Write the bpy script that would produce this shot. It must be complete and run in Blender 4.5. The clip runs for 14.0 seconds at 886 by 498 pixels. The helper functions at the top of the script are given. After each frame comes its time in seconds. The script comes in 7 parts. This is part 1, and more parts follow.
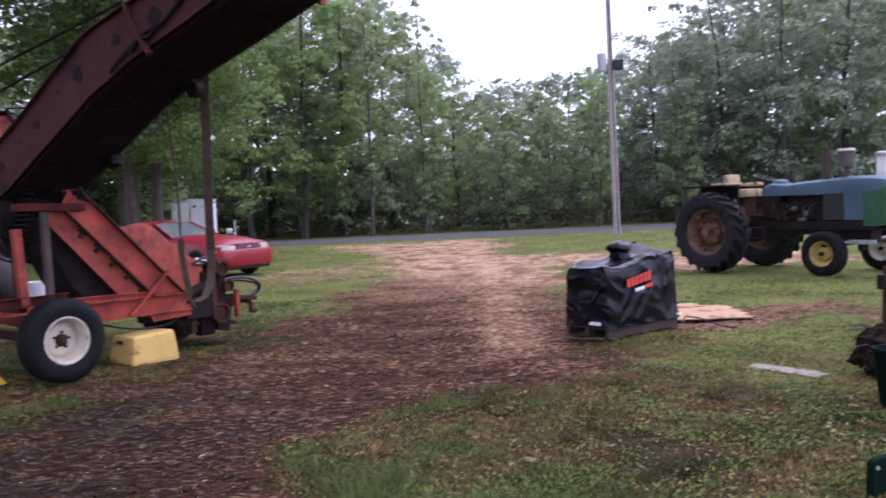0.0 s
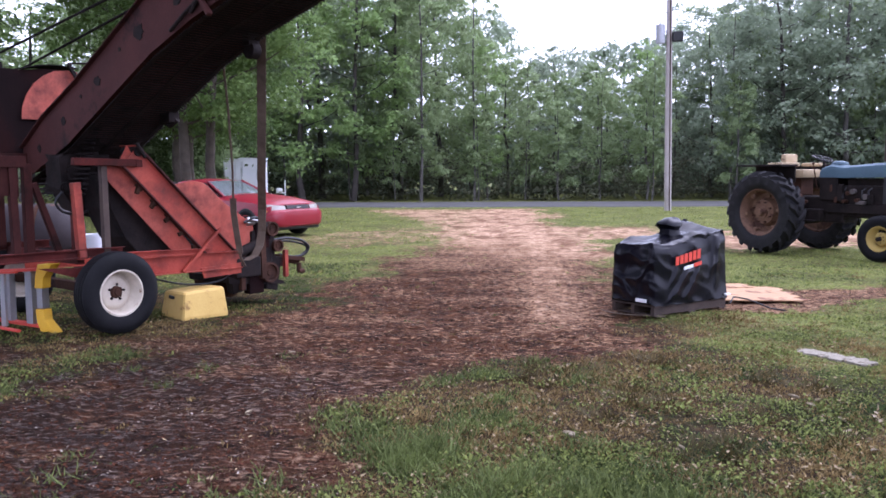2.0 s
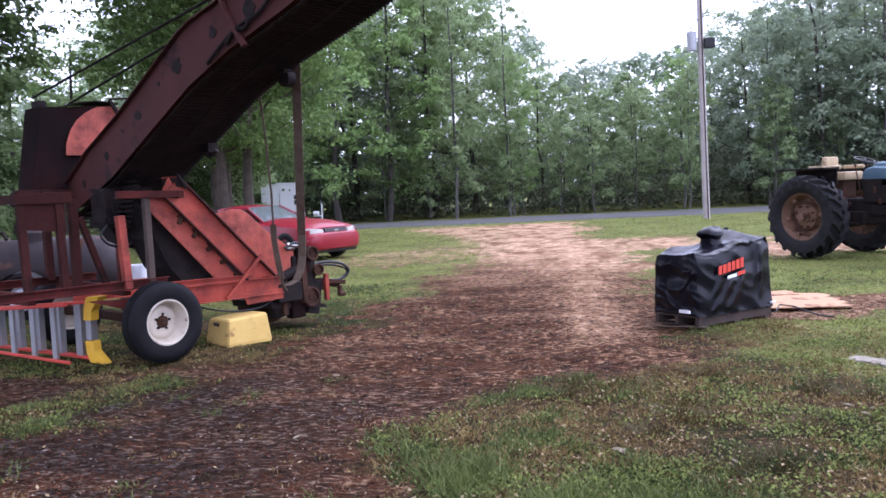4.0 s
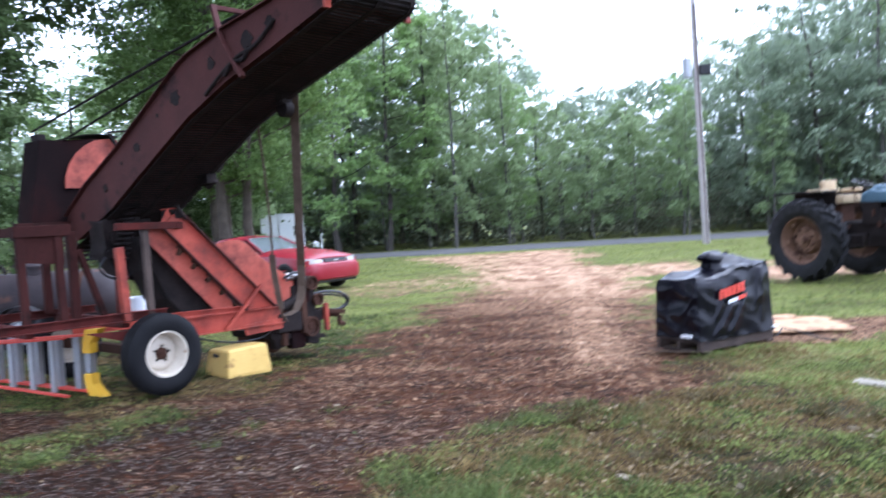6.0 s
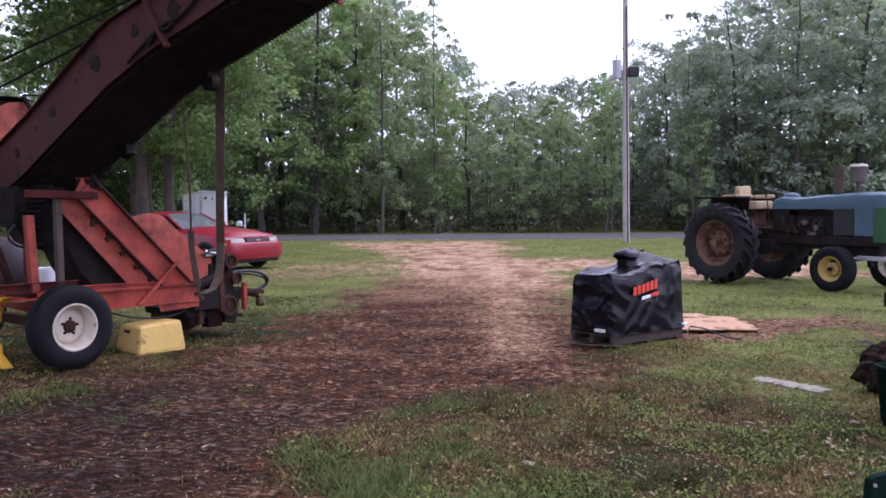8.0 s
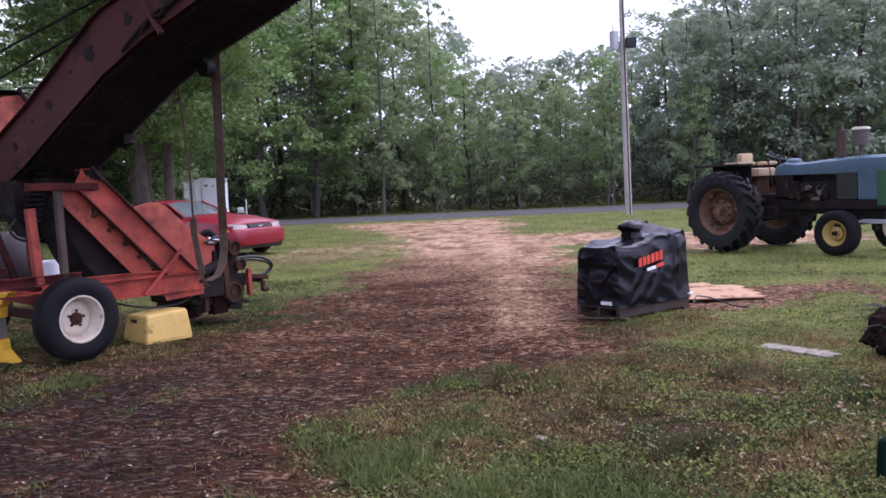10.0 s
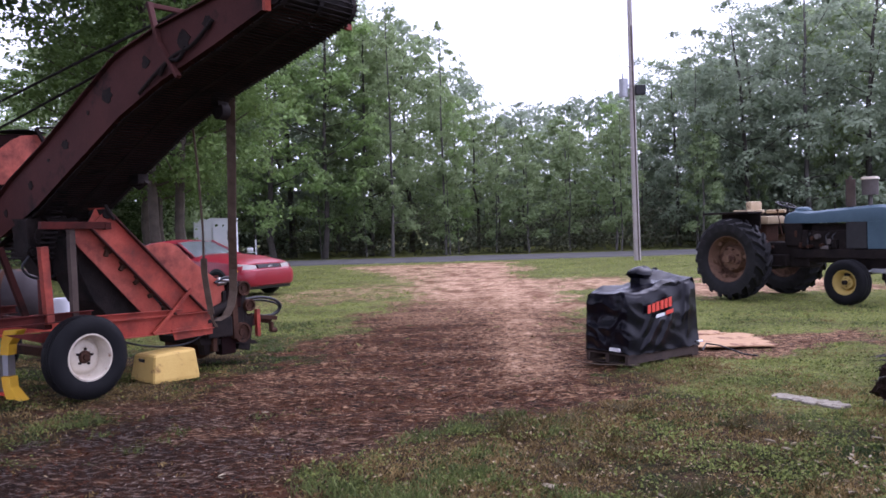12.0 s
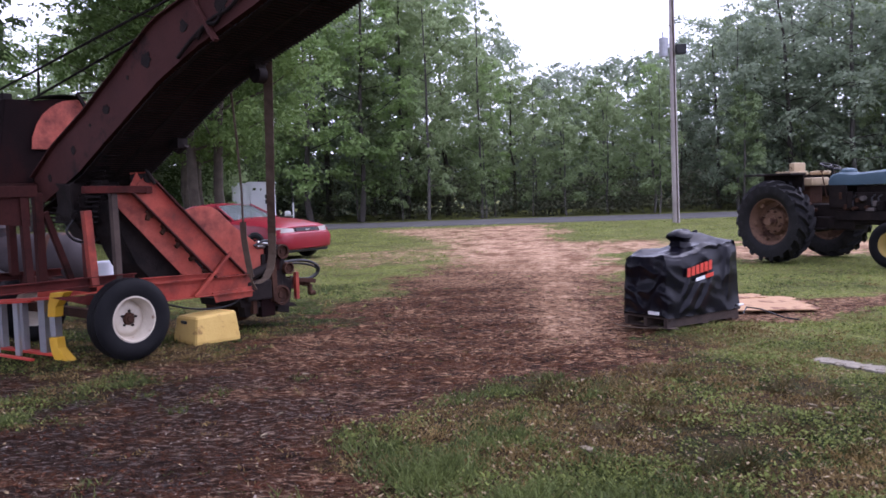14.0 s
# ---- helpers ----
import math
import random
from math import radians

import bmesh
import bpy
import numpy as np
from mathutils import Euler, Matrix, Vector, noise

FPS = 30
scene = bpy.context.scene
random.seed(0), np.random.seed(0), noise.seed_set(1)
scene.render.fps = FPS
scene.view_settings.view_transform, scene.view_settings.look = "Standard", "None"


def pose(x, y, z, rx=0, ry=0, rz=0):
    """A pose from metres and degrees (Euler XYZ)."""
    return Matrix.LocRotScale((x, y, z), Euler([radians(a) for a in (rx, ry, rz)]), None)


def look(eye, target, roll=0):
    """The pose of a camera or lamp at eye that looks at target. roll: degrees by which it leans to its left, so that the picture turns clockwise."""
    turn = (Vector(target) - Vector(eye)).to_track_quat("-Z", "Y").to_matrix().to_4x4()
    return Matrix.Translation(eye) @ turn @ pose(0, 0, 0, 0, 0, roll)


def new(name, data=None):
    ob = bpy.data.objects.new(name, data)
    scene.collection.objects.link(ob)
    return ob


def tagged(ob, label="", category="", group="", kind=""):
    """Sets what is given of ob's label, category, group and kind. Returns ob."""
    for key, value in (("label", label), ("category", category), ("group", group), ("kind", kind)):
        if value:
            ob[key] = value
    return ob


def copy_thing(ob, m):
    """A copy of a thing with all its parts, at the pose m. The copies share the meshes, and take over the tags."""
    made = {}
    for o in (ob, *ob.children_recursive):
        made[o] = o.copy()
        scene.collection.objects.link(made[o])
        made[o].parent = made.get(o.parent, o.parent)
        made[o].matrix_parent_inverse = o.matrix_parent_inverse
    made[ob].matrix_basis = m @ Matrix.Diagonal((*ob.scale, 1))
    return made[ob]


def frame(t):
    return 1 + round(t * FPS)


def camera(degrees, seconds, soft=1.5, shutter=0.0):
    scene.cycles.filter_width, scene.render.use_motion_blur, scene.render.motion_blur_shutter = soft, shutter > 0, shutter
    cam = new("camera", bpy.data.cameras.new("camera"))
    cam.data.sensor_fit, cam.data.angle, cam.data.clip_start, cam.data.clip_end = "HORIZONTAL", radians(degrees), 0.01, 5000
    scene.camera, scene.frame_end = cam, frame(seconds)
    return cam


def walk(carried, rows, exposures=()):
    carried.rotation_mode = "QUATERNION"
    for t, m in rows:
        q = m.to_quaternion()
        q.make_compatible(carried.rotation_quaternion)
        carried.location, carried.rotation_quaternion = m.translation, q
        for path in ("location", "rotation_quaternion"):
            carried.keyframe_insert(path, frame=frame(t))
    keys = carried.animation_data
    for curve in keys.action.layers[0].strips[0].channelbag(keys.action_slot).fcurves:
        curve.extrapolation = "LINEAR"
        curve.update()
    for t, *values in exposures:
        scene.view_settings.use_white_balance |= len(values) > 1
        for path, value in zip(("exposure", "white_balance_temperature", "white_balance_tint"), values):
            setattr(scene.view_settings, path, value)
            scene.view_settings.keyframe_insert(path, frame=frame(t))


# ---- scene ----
cam = camera(55.0, 14.0, soft=1.6, shutter=0.6)
PATH = [
    (0, (0.024, 0.014, 1.478), (0.024, 2.011, 1.373), -2.5),
    (0.5, (0.001, -0.036, 1.478), (-0.101, 1.959, 1.364), -2.9),
    (1, (-0.02, -0.024, 1.482), (-0.153, 1.969, 1.374), -1.8),
    (1.5, (-0.009, 0.016, 1.487), (-0.144, 2.002, 1.295), -0.6),
    (2, (0.011, -0.004, 1.499), (-0.099, 1.985, 1.319), -0.3),
    (2.5, (0.015, -0.021, 1.497), (-0.098, 1.97, 1.35), -0.8),
    (3, (0.01, -0.015, 1.504), (-0.169, 1.972, 1.364), -2.1),
    (3.5, (0.003, -0.029, 1.51), (-0.192, 1.957, 1.372), -2.6),
    (3.7, (-0.005, -0.013, 1.523), (-0.198, 1.973, 1.386), -2.5),
    (5.8, (-0.018, -0.04, 1.499), (-0.264, 1.939, 1.337), -5.2),
    (6, (-0.006, 0.001, 1.506), (-0.199, 1.991, 1.436), -3.4),
    (6.5, (-0.002, -0.011, 1.503), (-0.126, 1.985, 1.461), -1.1),
    (7, (0.012, -0.01, 1.49), (-0.069, 1.988, 1.436), 0.0),
    (7.5, (0.019, -0.008, 1.488), (-0.028, 1.991, 1.417), 0.1),
    (8, (0.03, -0.021, 1.489), (0.01, 1.976, 1.385), -0.4),
    (8.2, (0.024, 0.005, 1.483), (-0.006, 2.002, 1.366), -0.4),
    (10.3, (0.02, 0.005, 1.482), (-0.006, 1.999, 1.329), -2.6),
    (10.5, (0.021, 0.014, 1.482), (-0.007, 2.009, 1.345), -2.0),
    (11, (0.02, 0.005, 1.489), (-0.011, 2.003, 1.408), -2.2),
    (11.5, (0.019, -0.021, 1.499), (-0.016, 1.978, 1.431), -2.7),
    (12, (0.01, -0.016, 1.493), (-0.033, 1.983, 1.441), -1.7),
    (12.5, (0.014, -0.019, 1.499), (-0.006, 1.981, 1.456), -1.6),
    (13, (0.007, -0.007, 1.497), (-0.043, 1.991, 1.417), -1.0),
    (13.5, (0.011, -0.005, 1.488), (-0.085, 1.988, 1.345), -1.4),
    (14, (-0.004, -0.003, 1.493), (-0.134, 1.989, 1.357), -1.9),
]
walk(cam, [(t, look(e, g, r)) for t, e, g, r in PATH], [(t, s, *((5100, 16) if 5.7 < t < 6.2 else (5380, 30) if 1.9 < t < 4 else (5500, 34))) for t, s in ((0, 0.86), (1.0, 0.82), (1.5, 0.78), (2.0, 1.27), (2.5, 1.27), (3.5, 1.27), (5.8, 1.70), (6.1, 1.60), (6.5, 0.92), (7.0, 0.84), (8.0, 0.84), (10.5, 0.89), (14, 0.84))])

# ---- sky and light: bright overcast evening ----
world = bpy.data.worlds.new("overcast_sky")
scene.world = world
world.use_nodes = True
wn, wl = world.node_tree.nodes, world.node_tree.links
wn.clear()
w_out = wn.new("ShaderNodeOutputWorld")
w_bg = wn.new("ShaderNodeBackground")
w_sky = wn.new("ShaderNodeTexSky")
w_sky.sky_type = "NISHITA"
w_sky.sun_disc = False
w_sky.sun_elevation, w_sky.sun_rotation = radians(58), radians(60)
w_sky.air_density, w_sky.dust_density, w_sky.ozone_density = 1.0, 2.0, 1.0
w_hs = wn.new("ShaderNodeHueSaturation")
w_hs.inputs["Saturation"].default_value = 0.2
w_bg.inputs["Strength"].default_value = 0.15
wl.new(w_sky.outputs[0], w_hs.inputs["Color"])
w_mix = wn.new("ShaderNodeMix")  # the even white of a closed cloud cover over the clear sky's gradient
w_mix.data_type = "RGBA"
w_mix.inputs["Factor"].default_value = 0.6
w_mix.inputs["B"].default_value = (8.2, 8.3, 8.8, 1)
wl.new(w_hs.outputs[0], w_mix.inputs["A"])
wl.new(w_mix.outputs["Result"], w_bg.inputs["Color"])
wl.new(w_bg.outputs[0], w_out.inputs["Surface"])

sun_data = bpy.data.lights.new("sun", "SUN")
sun_data.energy, sun_data.angle, sun_data.color = 1.3, radians(60), (1.0, 0.97, 0.93)
sun = new("sun", sun_data)
sun.matrix_world = look((14, 8, 26), (0, 0, 0))
# ---- materials ----
MATS = {}


def surf(name, c1, c2, scale=3.0, rough=0.7, bump=0.2, metal=0.0, fine=40.0, spot=None, spot_at=0.62, spot_scale=2.0, detail=6.0,
         space="Object", rough2=None, island=0.0, objrand=0.0, translucent=0.0, coat=0.0, spec=0.35, spot_soft=0.07):
    """A surface: two base colours mixed by broad and fine noise, a third colour in patches (rust, mud, wear), and relief."""
    m = bpy.data.materials.new(name)
    m.use_nodes = True
    n, l = m.node_tree.nodes, m.node_tree.links
    n.clear()
    out, p = n.new("ShaderNodeOutputMaterial"), n.new("ShaderNodeBsdfPrincipled")
    tc = n.new("ShaderNodeTexCoord")

    def noise_node(s, d=detail, r=0.6):
        k = n.new("ShaderNodeTexNoise")
        k.inputs["Scale"].default_value, k.inputs["Detail"].default_value, k.inputs["Roughness"].default_value = s, d, r
        l.new(tc.outputs[space], k.inputs["Vector"])
        return k.outputs["Fac"]

    def stretch(f, a, b):
        k = n.new("ShaderNodeMapRange")
        k.inputs["From Min"].default_value, k.inputs["From Max"].default_value = a, b
        l.new(f, k.inputs["Value"])
        return k.outputs[0]

    def mix(f, a, b):
        k = n.new("ShaderNodeMix")
        k.data_type = "RGBA"
        l.new(f, k.inputs["Factor"])
        for v, s in ((a, k.inputs["A"]), (b, k.inputs["B"])):
            if isinstance(v, tuple):
                s.default_value = (*v, 1)
            else:
                l.new(v, s)
        return k.outputs["Result"]

    broad, small = noise_node(scale), noise_node(fine, 4.0)
    both = n.new("ShaderNodeMath")
    both.operation = "MULTIPLY_ADD"
    both.inputs[1].default_value = 0.45
    l.new(small, both.inputs[0])
    l.new(stretch(broad, 0.2, 1.0), both.inputs[2])
    fac = stretch(both.outputs[0], 0.3, 0.95)
    if island or objrand:
        g = n.new("ShaderNodeNewGeometry") if island else n.new("ShaderNodeObjectInfo")
        add = n.new("ShaderNodeMath")
        add.operation = "MULTIPLY_ADD"
        add.inputs[1].default_value = island or objrand
        l.new(g.outputs["Random Per Island" if island else "Random"], add.inputs[0])
        l.new(fac, add.inputs[2])
        fac = stretch(add.outputs[0], 0.0, 1.0 + (island or objrand))
    col = mix(fac, c1, c2)
    if spot:
        mask = stretch(noise_node(spot_scale, 8.0, 0.65), spot_at, spot_at + spot_soft)
        col = mix(mask, col, spot)
    l.new(col, p.inputs["Base Color"])
    r2 = rough if rough2 is None else rough2
    k = n.new("ShaderNodeMapRange")
    k.inputs["To Min"].default_value, k.inputs["To Max"].default_value = rough, r2
    l.new(broad, k.inputs["Value"])
    l.new(k.outputs[0], p.inputs["Roughness"])
    p.inputs["Metallic"].default_value = metal
    p.inputs["Specular IOR Level"].default_value = spec
    p.inputs["Coat Weight"].default_value = coat
    p.inputs["Coat Roughness"].default_value = 0.15
    if bump:
        b = n.new("ShaderNodeBump")
        b.inputs["Strength"].default_value, b.inputs["Distance"].default_value = bump, 0.02
        l.new(both.outputs[0], b.inputs["Height"])
        l.new(b.outputs[0], p.inputs["Normal"])
    if translucent:
        t, ms = n.new("ShaderNodeBsdfTranslucent"), n.new("ShaderNodeMixShader")
        l.new(col, t.inputs["Color"])
        ms.inputs[0].default_value = translucent
        l.new(p.outputs[0], ms.inputs[1])
        l.new(t.outputs[0], ms.inputs[2])
        l.new(ms.outputs[0], out.inputs["Surface"])
    else:
        l.new(p.outputs[0], out.inputs["Surface"])
    MATS[name] = m
    return m


RED_PAINT = surf("weathered_red_paint", (0.235, 0.026, 0.014), (0.42, 0.084, 0.050), 2.2, 0.6, 0.25, spot=(0.105, 0.026, 0.018), spot_at=0.44, spot_scale=2.8, spec=0.25, spot_soft=0.24)
DARK_RED = surf("rusted_dark_red_paint", (0.044, 0.0160, 0.0140), (0.080, 0.0275, 0.0225), 2.0, 0.75, 0.25, spot=(0.0185, 0.0105, 0.0100), spot_at=0.555, spot_scale=1.7, spec=0.15)
# frame red darkened in its colour for tree shade over the rear posts and shelf
SHADED_RED = surf("grimy_shaded_red_paint", (0.026, 0.0095, 0.0080), (0.056, 0.0180, 0.0145), 2.0, 0.85, 0.25, spot=(0.012, 0.007, 0.006), spot_at=0.50, spot_scale=2.2, spec=0.08, spot_soft=0.15)
# the frame red with less shade in its colour, for rails and cross beams
FRAME_RED = surf("shaded_red_frame_paint", (0.050, 0.0090, 0.0070), (0.105, 0.0230, 0.0175), 2.4, 0.75, 0.25, spot=(0.024, 0.010, 0.008), spot_at=0.46, spot_scale=3.0, spec=0.12, spot_soft=0.24)
PINK_RED = surf("sun_faded_red_paint", (0.27, 0.042, 0.024), (0.46, 0.125, 0.082), 1.8, 0.6, 0.25, spot=(0.120, 0.026, 0.018), spot_at=0.43, spot_scale=3.4, spec=0.25, spot_soft=0.24)
# rust, with the shadow low on the digging head darkening its colour too
RUST = surf("rusty_steel", (0.030, 0.0145, 0.0095), (0.078, 0.036, 0.022), 5.0, 0.8, 0.4, metal=0.1, spot=(0.0150, 0.0100, 0.0090), spot_scale=6.0, spec=0.15)
BLACK_IRON = surf("greasy_black_iron", (0.006, 0.005, 0.005), (0.024, 0.017, 0.015), 6.0, 0.78, 0.4, metal=0.1, spec=0.15)
RUBBER = surf("weathered_tyre_rubber", (0.00357, 0.00357, 0.00476), (0.0107, 0.0107, 0.0113), 4.0, 0.7, 0.2, fine=80, spec=0.15)
DUSTY_RUBBER = surf("dusty_tyre_rubber", (0.0065, 0.0065, 0.0078), (0.024, 0.023, 0.024), 3.0, 0.75, 0.3, fine=60, spec=0.2)
WHITE_RIM = surf("old_white_rim_paint", (0.60, 0.54, 0.44), (0.44, 0.38, 0.29), 7.0, 0.5, 0.1, spot=(0.20, 0.10, 0.05), spot_at=0.63, spot_scale=9.0)
YELLOW_RIM = surf("faded_yellow_rim_paint", (0.430, 0.315, 0.085), (0.320, 0.230, 0.070), 6.0, 0.55, 0.1, spot=(0.18, 0.108, 0.054), spot_at=0.66, spot_scale=7.0)
RUSTY_RIM = surf("rusted_brown_rim", (0.080, 0.040, 0.024), (0.210, 0.122, 0.074), 3.5, 0.75, 0.3, spot=(0.055, 0.024, 0.014), spot_at=0.53, spot_scale=4.0)
BLUE_PAINT = surf("faded_blue_paint", (0.038, 0.072, 0.096), (0.066, 0.112, 0.144), 2.0, 0.6, 0.05, spot=(0.034, 0.052, 0.070), spot_scale=4.0)
GREEN_PAINT = surf("old_green_paint", (0.015, 0.062, 0.026), (0.026, 0.098, 0.038), 3.0, 0.45, 0.05, spot=(0.04, 0.06, 0.03), spot_scale=5.0)
CAR_RED = surf("glossy_red_car_paint", (0.215, 0.012, 0.022), (0.262, 0.016, 0.028), 1.0, 0.34, 0.0, coat=0.25, spec=0.35)
BLACK_TRIM = surf("black_plastic_trim", (0.012, 0.012, 0.013), (0.025, 0.025, 0.027), 8.0, 0.5, 0.1)
LENS = surf("clear_headlight_lens", (0.30, 0.285, 0.25), (0.40, 0.38, 0.34), 9.0, 0.25, 0.05, coat=0.3, spec=0.4)
AMBER = surf("amber_lens", (0.7, 0.28, 0.03), (0.8, 0.34, 0.04), 9.0, 0.2, 0.05)
CHROME = surf("dull_chrome", (0.6, 0.6, 0.6), (0.45, 0.44, 0.42), 9.0, 0.3, 0.05, metal=1.0)
SEAT_TAN = surf("worn_tan_vinyl", (0.47, 0.36, 0.215), (0.34, 0.255, 0.15), 6.0, 0.65, 0.15, spot=(0.14, 0.09, 0.055), spot_at=0.60, spot_scale=8.0)
TARP = surf("black_vinyl_cover", (0.0022, 0.0022, 0.0042), (0.0050, 0.0048, 0.0085), 3.0, 0.17, 0.04, fine=22, rough2=0.32, spec=0.18)
LOGO_RED = surf("printed_red", (0.62, 0.06, 0.03), (0.5, 0.05, 0.03), 9.0, 0.5, 0.05)
LOGO_WHITE = surf("printed_white", (0.75, 0.75, 0.75), (0.6, 0.6, 0.6), 9.0, 0.5, 0.05)
DARK_WOOD = surf("dark_old_timber", (0.030, 0.021, 0.017), (0.075, 0.052, 0.040), 6.0, 0.85, 0.4, fine=60)
POLE_WOOD = surf("grey_utility_pole_wood", (0.297, 0.2655, 0.252), (0.432, 0.396, 0.378), 2.0, 0.85, 0.4, fine=50)
PLY = surf("muddy_plywood", (0.330, 0.190, 0.092), (0.450, 0.285, 0.155), 3.0, 0.8, 0.2, spot=(0.17, 0.075, 0.035), spot_at=0.54, spot_scale=2.6)
FOAM = surf("dirty_yellow_plastic", (0.60, 0.42, 0.13), (0.50, 0.33, 0.085), 3.0, 0.6, 0.25, spot=(0.27, 0.165, 0.055), spot_at=0.585, spot_scale=6.0, spec=0.2)
LADDER_RED = surf("red_fibreglass", (0.55, 0.06, 0.035), (0.45, 0.06, 0.04), 5.0, 0.5, 0.1)
LADDER_YELLOW = surf("yellow_plastic", (0.72, 0.42, 0.02), (0.62, 0.36, 0.03), 6.0, 0.45, 0.1)
ALU = surf("dull_aluminium", (0.425, 0.4335, 0.442), (0.34, 0.3485, 0.3655), 8.0, 0.42, 0.1, metal=0.85)
STRAP = surf("faded_webbing_strap", (0.080, 0.060, 0.044), (0.165, 0.128, 0.096), 9.0, 0.9, 0.3, fine=120, spec=0.1)
BEAM_BROWN = surf("brown_rusted_tube", (0.045, 0.03, 0.024), (0.085, 0.06, 0.046), 4.0, 0.8, 0.3)
TANK_GREY = surf("oxidised_grey_tank", (0.022, 0.018, 0.020), (0.050, 0.038, 0.038), 1.6, 0.6, 0.15, spot=(0.085, 0.042, 0.030), spot_at=0.57, spot_scale=2.5, spec=0.2)
WHITE_PAINT = surf("dull_white_paint", (0.72, 0.73, 0.75), (0.6, 0.62, 0.64), 2.0, 0.6, 0.05, spot=(0.4, 0.38, 0.34), spot_at=0.68)
CONCRETE = surf("pale_concrete", (0.19, 0.172, 0.135), (0.35, 0.32, 0.255), 9.0, 0.9, 0.6, fine=45, spot=(0.06, 0.05, 0.035), spot_at=0.53, spot_scale=11.0, spec=0.0, spot_soft=0.12)
BARK = surf("grey_brown_bark", (0.035, 0.030, 0.026), (0.085, 0.075, 0.066), 3.0, 0.9, 0.6, fine=25)
# bark made a little paler in its colour for trunks that catch light
GREY_BARK = surf("lit_grey_bark", (0.044, 0.035, 0.028), (0.105, 0.085, 0.068), 3.0, 0.9, 0.6, fine=18)
PALE_BARK = surf("pale_bark", (0.06, 0.056, 0.05), (0.135, 0.125, 0.112), 2.5, 0.9, 0.5, fine=25)
GREY_CAN = surf("dull_grey_can", (0.075, 0.066, 0.062), (0.13, 0.112, 0.104), 5.0, 0.85, 0.1, spot=(0.06, 0.035, 0.026), spot_at=0.62, spot_scale=6.0, spec=0.12)
GALV = surf("galvanised_steel", (0.35, 0.36, 0.38), (0.45, 0.46, 0.48), 6.0, 0.5, 0.1, metal=0.5)
DARK_GREEN = surf("dark_green_plastic", (0.0025, 0.009, 0.006), (0.005, 0.014, 0.010), 6.0, 0.9, 0.1, spec=0.05)
PEAT = surf("clod_of_dark_soil", (0.008, 0.0055, 0.0045), (0.032, 0.021, 0.016), 8.0, 0.95, 0.8, fine=50, spec=0.05)
LITTER = surf("dead_leaves", (0.36, 0.285, 0.165), (0.0504, 0.0282, 0.0145), 4.0, 0.8, 0.2, island=0.6, spec=0.1)
ASPHALT = surf("worn_asphalt", (0.058, 0.057, 0.056), (0.088, 0.086, 0.083), 0.8, 0.9, 0.3, fine=60, spec=0.15)

# these three greens are paled in colour to hold the haze over the wood
LEAF_A = surf("bright_leaves", (0.165, 0.260, 0.085), (0.380, 0.500, 0.205), 0.5, 0.5, 0.0, fine=2.0, island=0.35, translucent=0.55, spec=0.12)
LEAF_B = surf("deep_green_leaves", (0.175, 0.245, 0.112), (0.370, 0.445, 0.228), 0.5, 0.5, 0.0, fine=2.0, island=0.35, translucent=0.55, spec=0.12)
LEAF_C = surf("hazy_blue_green_leaves", (0.185, 0.242, 0.162), (0.410, 0.470, 0.328), 0.5, 0.5, 0.0, fine=2.0, island=0.35, translucent=0.55, spec=0.12)
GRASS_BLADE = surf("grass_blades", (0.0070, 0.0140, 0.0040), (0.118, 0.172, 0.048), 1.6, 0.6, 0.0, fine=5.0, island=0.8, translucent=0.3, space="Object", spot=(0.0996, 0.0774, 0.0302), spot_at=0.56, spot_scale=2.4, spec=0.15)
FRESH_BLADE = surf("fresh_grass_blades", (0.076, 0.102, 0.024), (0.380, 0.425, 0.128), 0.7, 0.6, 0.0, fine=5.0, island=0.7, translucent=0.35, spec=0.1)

# glass
GLASS = bpy.data.materials.new("tinted_car_glass")
GLASS.use_nodes = True
gp = GLASS.node_tree.nodes["Principled BSDF"]
gp.inputs["Base Color"].default_value = (0.20, 0.23, 0.23, 1)
gp.inputs["Roughness"].default_value = 0.05
gp.inputs["Transmission Weight"].default_value = 0.55
gp.inputs["IOR"].default_value = 1.36
CHIPS = surf("brown_chips", (0.0148, 0.00466, 0.0018), (0.0809, 0.027, 0.0108), 4.0, 0.75, 0.2, island=0.9, spot=(0.163, 0.0852, 0.0486), spot_at=0.58, spot_scale=9.0, spec=0.1)
PALE_LEAF = surf("pale_dead_leaf", (0.33, 0.285, 0.20), (0.17, 0.125, 0.068), 3.0, 0.75, 0.2, objrand=0.6)
# near-black steel with faint dark red patches
NEAR_BLACK = surf("near_black_red_steel", (0.006, 0.0045, 0.0045), (0.016, 0.008, 0.008), 1.6, 0.92, 0.25, spot=(0.022, 0.0075, 0.0065), spot_at=0.52, spot_scale=1.6, spec=0.05, spot_soft=0.2)
DRY_BLADE = surf("dry_grass_blades", (0.0235, 0.0130, 0.0050), (0.360, 0.260, 0.105), 0.7, 0.7, 0.0, fine=5.0, island=0.8, translucent=0.2, spec=0.1)
LONG_BLADE = surf("long_dark_grass", (0.015, 0.025, 0.007), (0.185, 0.225, 0.068), 1.6, 0.6, 0.0, fine=5.0, island=0.9, translucent=0.3, spot=(0.075, 0.060, 0.026), spot_at=0.60, spot_scale=2.6, spec=0.12)
WEED = surf("reddish_weeds", (0.022, 0.019, 0.0065), (0.120, 0.096, 0.036), 3.0, 0.65, 0.0, fine=6.0, island=0.8, translucent=0.2, spec=0.1)
